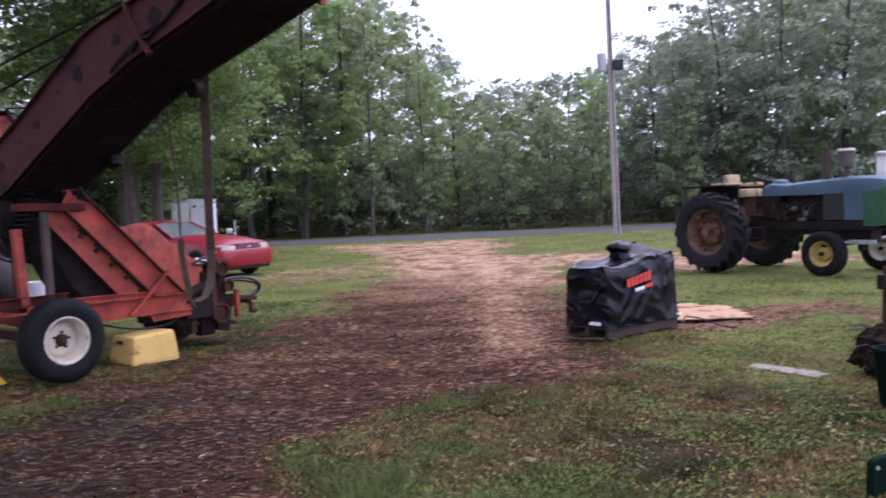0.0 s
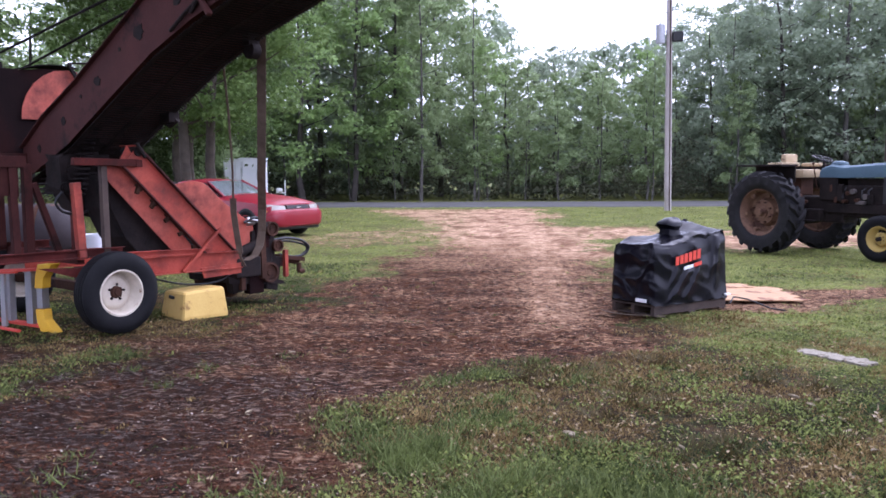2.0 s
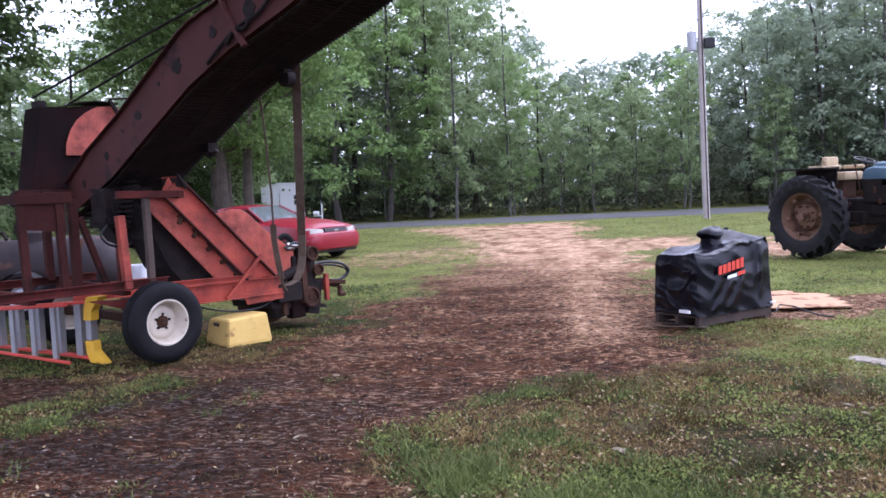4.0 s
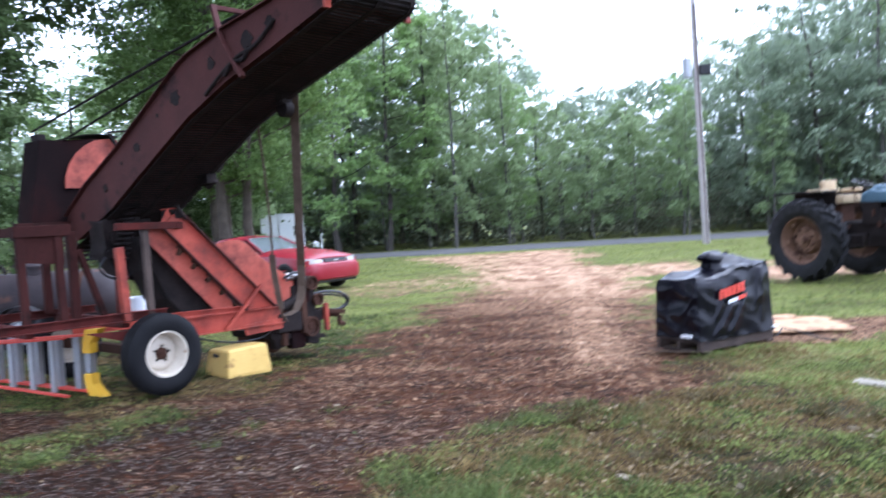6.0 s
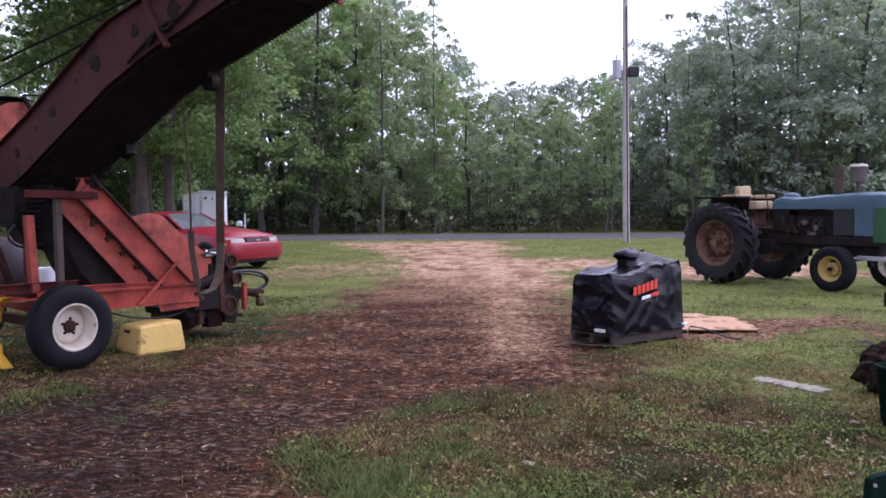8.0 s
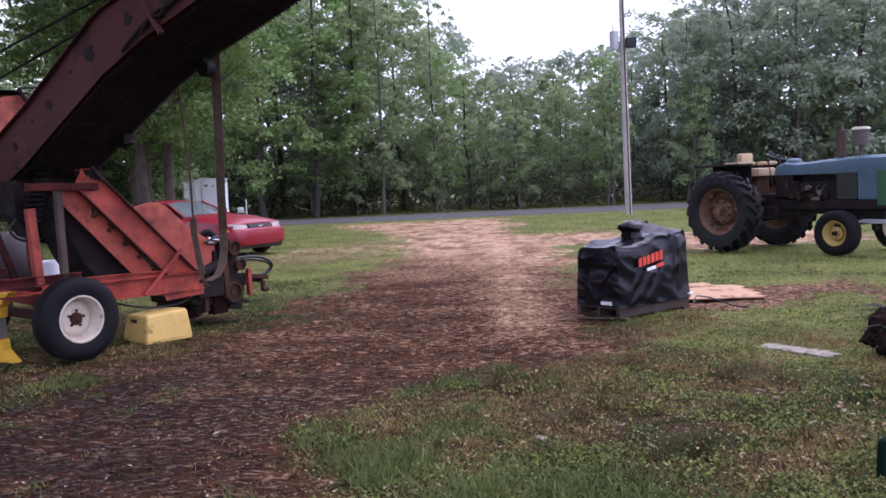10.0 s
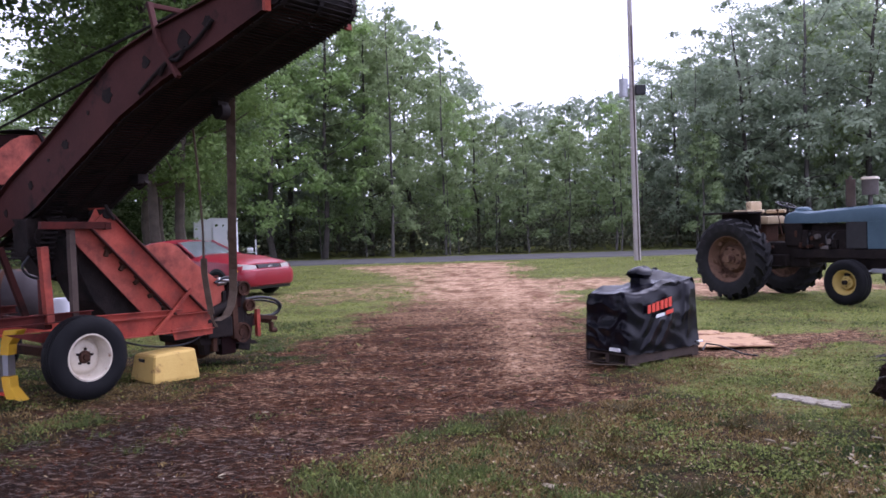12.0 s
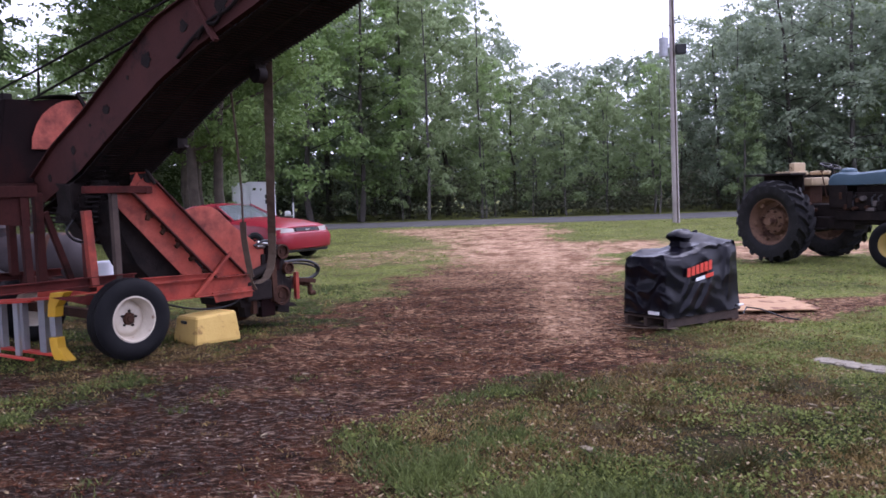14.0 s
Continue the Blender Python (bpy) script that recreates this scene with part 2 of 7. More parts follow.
# leaf green darkened in its colour, for foliage that stands in shade
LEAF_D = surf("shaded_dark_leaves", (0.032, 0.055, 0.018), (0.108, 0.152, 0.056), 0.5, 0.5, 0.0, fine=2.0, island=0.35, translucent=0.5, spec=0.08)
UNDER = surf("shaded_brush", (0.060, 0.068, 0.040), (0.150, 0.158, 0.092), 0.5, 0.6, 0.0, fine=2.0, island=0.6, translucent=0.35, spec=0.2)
# milder darkened green: part of the under-canopy shade is in the colour
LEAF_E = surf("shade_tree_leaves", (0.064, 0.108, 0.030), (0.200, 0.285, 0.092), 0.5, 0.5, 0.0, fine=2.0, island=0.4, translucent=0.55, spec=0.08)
CLOVER = surf("low_broad_leaves", (0.0070, 0.0115, 0.0028), (0.250, 0.290, 0.078), 2.2, 0.7, 0.0, fine=9.0, island=1.3, translucent=0.3, spec=0.06)
# ---- mesh helpers ----


def part(name, bm, material, parent=None, label="", smooth=False):
    """Link a bmesh as one mesh object under a thing or a part."""
    me = bpy.data.meshes.new(name)
    bm.normal_update()
    bm.to_mesh(me)
    bm.free()
    me.materials.append(material)
    if smooth:
        me.polygons.foreach_set("use_smooth", [True] * len(me.polygons))
        me.set_sharp_from_angle(angle=radians(40))
    ob = new(name, me)
    if parent is not None:
        ob.parent = parent
    return tagged(ob, label)


def thing(name, m, label, category, group="", kind=""):
    ob = new(name)
    ob.matrix_world = m
    return tagged(ob, label, category, group, kind)


def box(bm, c, s, rot=None, bevel=0.0):
    """A box with its centre and size, turned by rot (a Matrix), its edges rounded by bevel."""
    m = Matrix.Translation(c) @ (rot.to_4x4() if rot is not None else Matrix()) @ Matrix.Diagonal((*s, 1))
    vs = bmesh.ops.create_cube(bm, size=1, matrix=m)["verts"]
    if bevel:
        es = list({e for v in vs for e in v.link_edges})
        bmesh.ops.bevel(bm, geom=es, offset=bevel, segments=2, profile=0.6, affect="EDGES")
    return vs


def bar(bm, a, b, w, h, bevel=0.006):
    """A square bar from a to b, w wide and h high."""
    a, b = Vector(a), Vector(b)
    q = (b - a).to_track_quat("X", "Z").to_matrix()
    return box(bm, (a + b) / 2, ((b - a).length, w, h), q, bevel)


def rod(bm, a, b, r, r2=None, seg=12):
    a, b = Vector(a), Vector(b)
    q = (b - a).to_track_quat("Z", "Y").to_matrix().to_4x4()
    m = Matrix.Translation((a + b) / 2) @ q
    bmesh.ops.create_cone(bm, cap_ends=True, segments=seg, radius1=r, radius2=r if r2 is None else r2, depth=(b - a).length, matrix=m)


def tube(bm, pts, r, seg=8):
    """A round tube along points, of one radius or one for each point."""
    pts = [Vector(p) for p in pts]
    rs = r if isinstance(r, (list, tuple)) else [r] * len(pts)
    rings = []
    side = None
    for i, p in enumerate(pts):
        d = (pts[min(i + 1, len(pts) - 1)] - pts[max(i - 1, 0)]).normalized()
        side = d.orthogonal() if side is None else (side - d * side.dot(d))
        side.normalize()
        up = d.cross(side)
        rings.append([bm.verts.new(p + (side * math.cos(a) + up * math.sin(a)) * rs[i]) for a in (2 * math.pi * k / seg for k in range(seg))])
    for a, b in zip(rings, rings[1:]):
        for k in range(seg):
            bm.faces.new((a[k], a[(k + 1) % seg], b[(k + 1) % seg], b[k]))
    bm.faces.new(rings[0][::-1])
    bm.faces.new(rings[-1])


def bend(pts, n=6):
    """A smooth line through points: n steps between each two."""
    p = [Vector(q) for q in pts]
    p = [2 * p[0] - p[1]] + p + [2 * p[-1] - p[-2]]
    out = []
    for a, b, c, d in zip(p, p[1:], p[2:], p[3:]):
        for k in range(n):
            t = k / n
            out.append(0.5 * (2 * b + (c - a) * t + (2 * a - 5 * b + 4 * c - d) * t * t + (3 * b - a - 3 * c + d) * t ** 3))
    return out + [p[-2]]


def plate(bm, pts, off, bevel=0.0):
    """A flat outline of points, made solid by the offset vector."""
    off = Vector(off)
    a = [bm.verts.new(p) for p in pts]
    b = [bm.verts.new(Vector(p) + off) for p in pts]
    n = len(a)
    fs = [bm.faces.new(a[::-1]), bm.faces.new(b)]
    fs += [bm.faces.new((a[i], a[(i + 1) % n], b[(i + 1) % n], b[i])) for i in range(n)]
    bmesh.ops.recalc_face_normals(bm, faces=fs)
    if bevel:
        bmesh.ops.bevel(bm, geom=list({e for f in fs for e in f.edges}), offset=bevel, segments=1, affect="EDGES")


def lathe(bm, prof, seg=40, m=Matrix(), closed=False):
    """A profile of (radius, along) turned round the local y axis."""
    rings = []
    for k in range(seg):
        a = 2 * math.pi * k / seg
        rings.append([bm.verts.new(m @ Vector((r * math.cos(a), y, r * math.sin(a)))) for r, y in prof])
    n = len(prof)
    fs = []
    for k in range(seg):
        a, b = rings[k], rings[(k + 1) % seg]
        for i in range(n if closed else n - 1):
            fs.append(bm.faces.new((a[i], a[(i + 1) % n], b[(i + 1) % n], b[i])))
    bmesh.ops.recalc_face_normals(bm, faces=fs)


def loft(bm, rings, caps=True):
    """Skin over rings of equal numbers of points."""
    vs = [[bm.verts.new(p) for p in ring] for ring in rings]
    n = len(vs[0])
    fs = []
    for a, b in zip(vs, vs[1:]):
        for k in range(n):
            fs.append(bm.faces.new((a[k], a[(k + 1) % n], b[(k + 1) % n], b[k])))
    if caps:
        fs += [bm.faces.new(vs[0][::-1]), bm.faces.new(vs[-1])]
    bmesh.ops.recalc_face_normals(bm, faces=fs)


def quads(name, verts, mat, parent=None, normals=None):
    """A mesh of loose four-cornered faces from an array of shape (n, 4, 3)."""
    n = len(verts)
    me = bpy.data.meshes.new(name)
    me.vertices.add(4 * n)
    me.loops.add(4 * n)
    me.polygons.add(n)
    me.vertices.foreach_set("co", np.asarray(verts, np.float32).ravel())
    me.loops.foreach_set("vertex_index", np.arange(4 * n, dtype=np.int32))
    me.polygons.foreach_set("loop_start", np.arange(0, 4 * n, 4, dtype=np.int32))
    me.update(calc_edges=True)
    me.materials.append(mat)
    ob = new(name, me)
    if parent is not None:
        ob.parent = parent
    return ob


rng = np.random.default_rng(7)
# ---- ground: grass yard, dirt drive, road ----
DRIVE_Y = (2, 3, 4.5, 5.5, 6.15, 7.1, 8.3, 9.4, 11.4, 13, 15, 17.5, 25, 29, 35)
DRIVE_L = (-9, -7, -5, -3.3, -2.95, -2.75, -2.25, -1.85, -1.8, -1.1, -1.4, -1.2, -1.9, -3.1, -5)
DRIVE_RY = (2, 3, 4, 4.9, 5.8, 6.2, 6.8, 7.2, 7.8, 10.3, 14.3, 19.3, 26.7, 35)
DRIVE_R = (-3.2, -2.1, -1.1, -1.05, -0.95, -0.45, 0.4, 0.9, 1.35, 1.6, 1.9, 2.0, 1.3, 2.0)
ROAD_NEAR, ROAD_FAR = 36.2, 42.0


def smooth(x, a, b):
    k = np.clip((x - a) / (b - a), 0, 1)
    return k * k * (3 - 2 * k)


def wobble(x, y, s, seed=0.0):
    """Cheap smooth noise on arrays, about -1 to 1."""
    return (np.sin(x * s * 1.3 + 1.7 * np.sin(y * s * 0.9 + seed) + seed) + np.sin(y * s * 1.7 + 1.3 * np.sin(x * s * 1.1 - seed) + 2 * seed)) / 2


def lattice(x, y, seed):
    """Value noise on arrays, 0 to 1, with a grain of one metre."""
    xi, yi = np.floor(x), np.floor(y)
    fx, fy = x - xi, y - yi
    fx, fy = fx * fx * (3 - 2 * fx), fy * fy * (3 - 2 * fy)

    def corner(i, j):
        k = np.sin(i * 127.1 + j * 311.7 + seed * 74.7) * 43758.5453
        return k - np.floor(k)

    low = corner(xi, yi) * (1 - fx) + corner(xi + 1, yi) * fx
    high = corner(xi, yi + 1) * (1 - fx) + corner(xi + 1, yi + 1) * fx
    return low * (1 - fy) + high * fy


def rough_noise(x, y, s, octaves=4, seed=0.0, keep=0.55):
    """Several octaves of value noise, about 0.15 to 0.85, s cells a metre at the broadest."""
    total, weight, amount = 0.0, 0.0, 1.0
    for k in range(octaves):
        total = total + amount * lattice(x * s + 3.7 * k, y * s - 1.9 * k, seed + k)
        weight, amount, s = weight + amount, amount * keep, s * 2.03
    return total / weight


def soil(x, y):
    """How bare (0 grass, 1 earth), how sandy and how lush the ground is."""
    x, y = np.asarray(x, float), np.asarray(y, float)
    edge = 0.16 * wobble(x, y, 1.9, 1.0) + 1.9 * (rough_noise(x, y, 1.6, 5, 2.0, 0.7) - 0.5) + 0.7 * (rough_noise(x, y, 0.7, 2, 5.0) - 0.5)
    into = np.minimum(x - np.interp(y, DRIVE_Y, DRIVE_L), np.interp(y, DRIVE_RY, DRIVE_R) - x) + edge
    bare = smooth(into, -1.05, 0.7) * (1 - smooth(y, 33, 36)) * (1 - 0.35 * smooth(y, 13, 18) * smooth(-x, -0.6, 1.0))
    strip = smooth(np.minimum(y - 9.7, 11.5 - 0.04 * x - y) + edge, -0.3, 0.35) * smooth(x, 1.9, 2.5) * (1 - 0.62 * smooth(x + 0.8 * wobble(x, y, 1.2, 3.0), 3.8, 6.5))
    under = smooth(np.minimum(y - 16.6, 21.0 - y) + 2 * edge, -0.5, 0.7) * smooth(x, 3.2, 4.6) * (1 - smooth(x, 8, 10))
    left = 0.75 * smooth(1.1 - np.hypot((x + 4.9) / 1.5, (y - 6.7) / 0.7) + edge, -0.2, 0.5)
    cross = 0.62 * smooth(np.minimum(y - 27.0, 30.5 - y) + 2 * edge, -0.6, 0.6) * smooth(x, -3.8, -2.0) * (1 - smooth(x, 2.0, 3.2))
    side = 0.7 * smooth(np.minimum(y - 18.5, 23.5 - y) + 2 * edge, -0.8, 0.8) * smooth(x, 0.5, 1.6) * (1 - smooth(x, 3.5, 5.5))
    worn = 0.45 * smooth(rough_noise(x, y * 0.6, 0.55, 4, 21.0, 0.6), 0.50, 0.66) * smooth(y, 10.0, 13.0) * (1 - smooth(y, 21, 26)) * smooth(x, -7.0, -3.5) * (1 - smooth(x, 5.0, 8.0))
    bare = np.maximum.reduce([bare, worn, 0.98 * strip, 0.8 * under, left, cross, side])
    track = np.exp(-(((x - 0.7 - 0.04 * (y - 8)) / 0.5) ** 2)) * smooth(y, 6.6, 9.5) * 0.5
    sandy = np.clip(np.maximum(0.92 * smooth(y + 1.3 * wobble(x, y, 0.8, 3.0) + 1.2 * np.clip(x, -1.5, 1.5), 10.4, 21.0), track), 0, 1)
    sandy = np.where((x > 2.2) & (y < 13), 0.3, sandy)
    lush = np.clip(0.40 + 0.22 * wobble(x, y, 0.9, 4.0) + 3.1 * (rough_noise(x, y, 1.9, 5, 6.0, 0.7) - 0.5) + 0.8 * smooth(y, 9.5, 14) + 0.15 * (1 - smooth(y, 4.6, 6.2)) + 0.2 * smooth(x, 1.0, 3.0) * smooth(y, 6.5, 8.5), 0, 1)
    return bare, sandy, lush


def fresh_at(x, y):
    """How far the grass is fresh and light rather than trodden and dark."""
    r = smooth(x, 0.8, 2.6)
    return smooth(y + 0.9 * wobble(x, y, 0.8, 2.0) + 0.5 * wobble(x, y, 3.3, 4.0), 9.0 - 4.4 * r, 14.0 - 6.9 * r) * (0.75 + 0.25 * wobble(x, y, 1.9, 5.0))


def lines(stops):
    """Grid lines from pairs of (to, step)."""
    at = [stops[0][0]]
    for to, step in stops[1:]:
        n = max(1, round((to - at[-1]) / step))
        a = at[-1]
        at += [a + (to - a) * (k + 1) / n for k in range(n)]
    return np.array(at)


def ground_z(x, y, bare_=None):
    """Height of the ground: gentle swells, and trodden clods and dips where it is bare."""
    x, y = np.asarray(x, float), np.asarray(y, float)
    bare_ = soil(x, y)[0] if bare_ is None else bare_
    near_ = np.exp(-((y - 7) / 9.0) ** 2)
    z = 0.010 * wobble(x, y, 2.3, 0.4) * near_ + 0.006 * wobble(x, y, 6.1, 1.4) * near_ - 0.016 * near_
    clod = 0.060 * (rough_noise(x, y, 3.4, 4, 11.0, 0.66) - 0.56) + 0.026 * (rough_noise(x, y, 12.0, 2, 15.0) - 0.5)
    return z + bare_ * near_ * (np.minimum(clod, 0.014) - 0.012)


gx = lines([(-900, 0), (-200, 350), (-40, 40), (-12, 2.0), (-7, 0.4), (-5, 0.15), (3.4, 0.042), (7, 0.12), (12, 0.4), (40, 2.0), (200, 40), (900, 350)])
gy = lines([(-900, 0), (-100, 400), (-10, 30), (-3, 0.7), (2, 0.35), (3.6, 0.12), (13, 0.042), (22, 0.2), (46, 0.8), (100, 9), (200, 50), (1500, 600)])
X, Y = np.meshgrid(gx, gy)
bare, sandy, lush = soil(X, Y)
Z = ground_z(X, Y, bare)
hump = np.clip(0.5 + (Z - ground_z(X, Y, 0 * bare)) / 0.05 + 0.6 * bare, 0, 1)
nx, ny = len(gx), len(gy)
idx = np.arange(nx * ny).reshape(ny, nx)
faces = np.stack([idx[:-1, :-1], idx[:-1, 1:], idx[1:, 1:], idx[1:, :-1]], -1).reshape(-1, 4)
me = bpy.data.meshes.new("ground")
me.from_pydata(np.stack([X, Y, Z], -1).reshape(-1, 3).tolist(), [], faces.tolist())
me.polygons.foreach_set("use_smooth", [True] * len(me.polygons))
fresh_part = fresh_at(X, Y)
for key, values in (("bare", bare), ("hump", hump), ("sandy", sandy), ("lush", lush), ("fresh", fresh_part), ("left_dark", smooth(0.2 - X + 0.5 * wobble(X, Y, 1.3, 9.0), 0.3, 2.6) * (1 - smooth(Y + 0.6 * wobble(X, Y, 1.1, 3.0), 6.0, 8.5)))):
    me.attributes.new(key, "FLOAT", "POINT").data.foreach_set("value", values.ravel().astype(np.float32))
tagged(new("ground", me), "patchy grass yard with a worn brown dirt drive", "ground", kind="structure")

GROUND = bpy.data.materials.new("yard_ground")
GROUND.use_nodes = True
gn, gl = GROUND.node_tree.nodes, GROUND.node_tree.links
gp = gn["Principled BSDF"]
gtc = gn.new("ShaderNodeTexCoord")


def g_noise(scale, detail=8.0, rough=0.65, stretch=None):
    k = gn.new("ShaderNodeTexNoise")
    k.inputs["Scale"].default_value, k.inputs["Detail"].default_value, k.inputs["Roughness"].default_value = scale, detail, rough
    if stretch:
        mp = gn.new("ShaderNodeMapping")
        mp.inputs["Scale"].default_value = stretch
        gl.new(gtc.outputs["Object"], mp.inputs["Vector"])
        gl.new(mp.outputs[0], k.inputs["Vector"])
    else:
        gl.new(gtc.outputs["Object"], k.inputs["Vector"])
    return k.outputs["Fac"]


def g_attr(key):
    k = gn.new("ShaderNodeAttribute")
    k.attribute_name = key
    return k.outputs["Fac"]


def g_range(f, a, b, c=0.0, d=1.0):
    k = gn.new("ShaderNodeMapRange")
    for s, v in (("From Min", a), ("From Max", b), ("To Min", c), ("To Max", d)):
        k.inputs[s].default_value = v
    gl.new(f, k.inputs["Value"])
    return k.outputs[0]


def g_math(op, a, b):
    k = gn.new("ShaderNodeMath")
    k.operation = op
    for i, v in enumerate((a, b)):
        if isinstance(v, float):
            k.inputs[i].default_value = v
        else:
            gl.new(v, k.inputs[i])
    return k.outputs[0]


def g_mix(f, a, b):
    k = gn.new("ShaderNodeMix")
    k.data_type = "RGBA"
    gl.new(f, k.inputs["Factor"])
    for v, s in ((a, k.inputs["A"]), (b, k.inputs["B"])):
        if isinstance(v, tuple):
            s.default_value = (*v, 1)
        else:
            gl.new(v, s)
    return k.outputs["Result"]


n_big, n_mid, n_fine, n_grit = g_noise(0.7), g_noise(4.0), g_noise(17.0), g_noise(60.0, 4.0)
n_clod = g_noise(6.0, 9.0, 0.74)
litter = g_mix(g_range(n_clod, 0.40, 0.60), (0.0090, 0.0036, 0.0016), (0.0740, 0.0290, 0.0110))
litter = g_mix(g_range(g_noise(27.0, 5.0, 0.7), 0.55, 0.66), litter, (0.0980, 0.0440, 0.0190))
litter = g_mix(g_range(g_noise(44.0, 5.0, 0.7), 0.54, 0.62), litter, (0.0060, 0.0028, 0.0016))
silt = g_mix(g_range(g_noise(14.0, 7.0, 0.7), 0.38, 0.62), (0.1150, 0.0580, 0.0290), (0.3500, 0.2180, 0.1260))
sand_col = g_mix(g_range(n_clod, 0.38, 0.62), (0.2800, 0.1600, 0.0900), (0.5400, 0.3750, 0.2450))
sand_col = g_mix(g_range(g_noise(1.0, 9.0, 0.75, (1.5, 0.8, 1.0)), 0.46, 0.58), sand_col, (0.1250, 0.0620, 0.0320))
sand_mask = g_range(g_math("ADD", g_attr("sandy"), g_math("MULTIPLY", g_math("SUBTRACT", g_math("ADD", g_math("MULTIPLY", n_mid, 0.5), g_math("MULTIPLY", n_clod, 0.5)), 0.5), 3.8)), 0.46, 1.0)
# pale dried silt between the dark litter, in ragged streaks trodden across the drive
n_patch = g_noise(1.0, 9.0, 0.74, (11.0, 24.0, 4.0))
patch = g_range(g_math("ADD", g_math("ADD", n_patch, g_range(g_noise(1.1, 5.0, 0.6, (0.7, 1.4, 1.0)), 0.35, 0.65, -0.045, 0.045)), g_math("ADD", g_math("MULTIPLY", g_attr("hump"), 0.05), g_math("MULTIPLY", g_attr("sandy"), 0.17))), 0.570, 0.635)
earth = g_mix(patch, litter, silt)
# dark brown patches over the near left earth, glossier in the wet streaks
left_dark = g_math("MULTIPLY", g_attr("left_dark"), g_range(g_noise(1.3, 6.0, 0.65), 0.32, 0.50))
earth = g_mix(g_math("MULTIPLY", left_dark, 0.84), earth, (0.0120, 0.0066, 0.0042))
earth = g_mix(sand_mask, earth, sand_col)
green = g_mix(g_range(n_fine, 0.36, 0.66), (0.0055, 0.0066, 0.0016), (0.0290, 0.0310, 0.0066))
dry = g_mix(g_range(n_fine, 0.36, 0.66), (0.0120, 0.0062, 0.0026), (0.0700, 0.0420, 0.0175))
lush_mask = g_range(g_math("ADD", g_attr("lush"), g_math("MULTIPLY", g_math("SUBTRACT", n_mid, 0.5), 1.8)), 0.18, 0.75)
turf = g_mix(lush_mask, dry, green)
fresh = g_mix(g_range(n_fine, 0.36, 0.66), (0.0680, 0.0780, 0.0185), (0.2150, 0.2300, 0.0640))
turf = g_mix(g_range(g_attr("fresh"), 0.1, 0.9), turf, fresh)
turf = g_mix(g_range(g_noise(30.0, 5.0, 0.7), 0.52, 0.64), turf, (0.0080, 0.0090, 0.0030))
turf = g_mix(g_range(n_grit, 0.60, 0.70), turf, (0.1308, 0.1077, 0.0491))
bare_mask = g_range(g_math("ADD", g_attr("bare"), g_math("MULTIPLY", g_math("SUBTRACT", g_math("ADD", g_math("MULTIPLY", n_mid, 0.6), g_math("MULTIPLY", n_fine, 0.4)), 0.5), 2.8)), 0.30, 0.68)
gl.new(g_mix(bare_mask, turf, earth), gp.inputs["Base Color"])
wet = g_math("MULTIPLY", g_math("MULTIPLY", left_dark, bare_mask), g_range(n_patch, 0.50, 0.58))
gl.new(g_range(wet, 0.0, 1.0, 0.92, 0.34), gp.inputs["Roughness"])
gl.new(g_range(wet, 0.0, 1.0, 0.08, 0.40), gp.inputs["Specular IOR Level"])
gb = gn.new("ShaderNodeBump")
gb.inputs["Strength"].default_value, gb.inputs["Distance"].default_value = 0.9, 0.035
gl.new(g_math("ADD", g_math("MULTIPLY", n_fine, 0.8), g_math("ADD", g_math("MULTIPLY", n_clod, 0.8), g_math("MULTIPLY", n_grit, 0.4))), gb.inputs["Height"])
gl.new(gb.outputs[0], gp.inputs["Normal"])
me.materials.append(GROUND)

# asphalt road across the far side, a low slab with worn edges
bm = bmesh.new()
xs = np.concatenate([np.linspace(-300, -45, 6), np.arange(-40, 45, 1.5), np.linspace(50, 300, 6)])
near_edge = [(x, ROAD_NEAR + 0.010 * x + 0.12 * math.sin(x * 0.7) + 0.08 * math.sin(x * 2.1), 0.0) for x in xs]
far_edge = [(x, ROAD_FAR + 0.010 * x + 0.15 * math.sin(x * 0.6 + 1), 0.0) for x in xs]
prof = [(0.0, -0.02), (0.04, 0.045), (0.5, 0.075), (0.96, 0.045), (1.0, -0.02)]
rows = [[bm.verts.new(Vector(a).lerp(Vector(b), k) + Vector((0, 0, z))) for k, z in prof] for a, b in zip(near_edge, far_edge)]
for a, b in zip(rows, rows[1:]):
    for k in range(len(prof) - 1):
        bm.faces.new((a[k], b[k], b[k + 1], a[k + 1]))
road = part("road", bm, ASPHALT, None, "grey worn asphalt road beyond the yard")
tagged(road, category="road", kind="structure")
# ---- trees ----


def leaf_quads(centres, spread, count, size, flat=0.6):
    """Leaves round cluster centres: an array of four-cornered faces."""
    k = len(centres)
    c = np.repeat(centres, count, 0)
    s = np.repeat(np.broadcast_to(spread, (k,)), count)[:, None]
    p = c + np.clip(rng.normal(size=c.shape), -1.5, 1.5) * s * np.array([1, 1, flat])
    n = rng.normal(size=c.shape) + np.array([0, 0, 0.7])
    n /= np.linalg.norm(n, axis=1, keepdims=True)
    a = np.cross(n, rng.normal(size=c.shape))
    a /= np.linalg.norm(a, axis=1, keepdims=True)
    b = np.cross(n, a)
    h = size * rng.uniform(0.6, 1.3, (len(p), 1))
    a, b = a * h, b * h * 0.62
    droop = np.array([0, 0, -0.25]) * h
    return np.stack([p - a, p - b * 0.9, p + a + droop, p + b], 1)


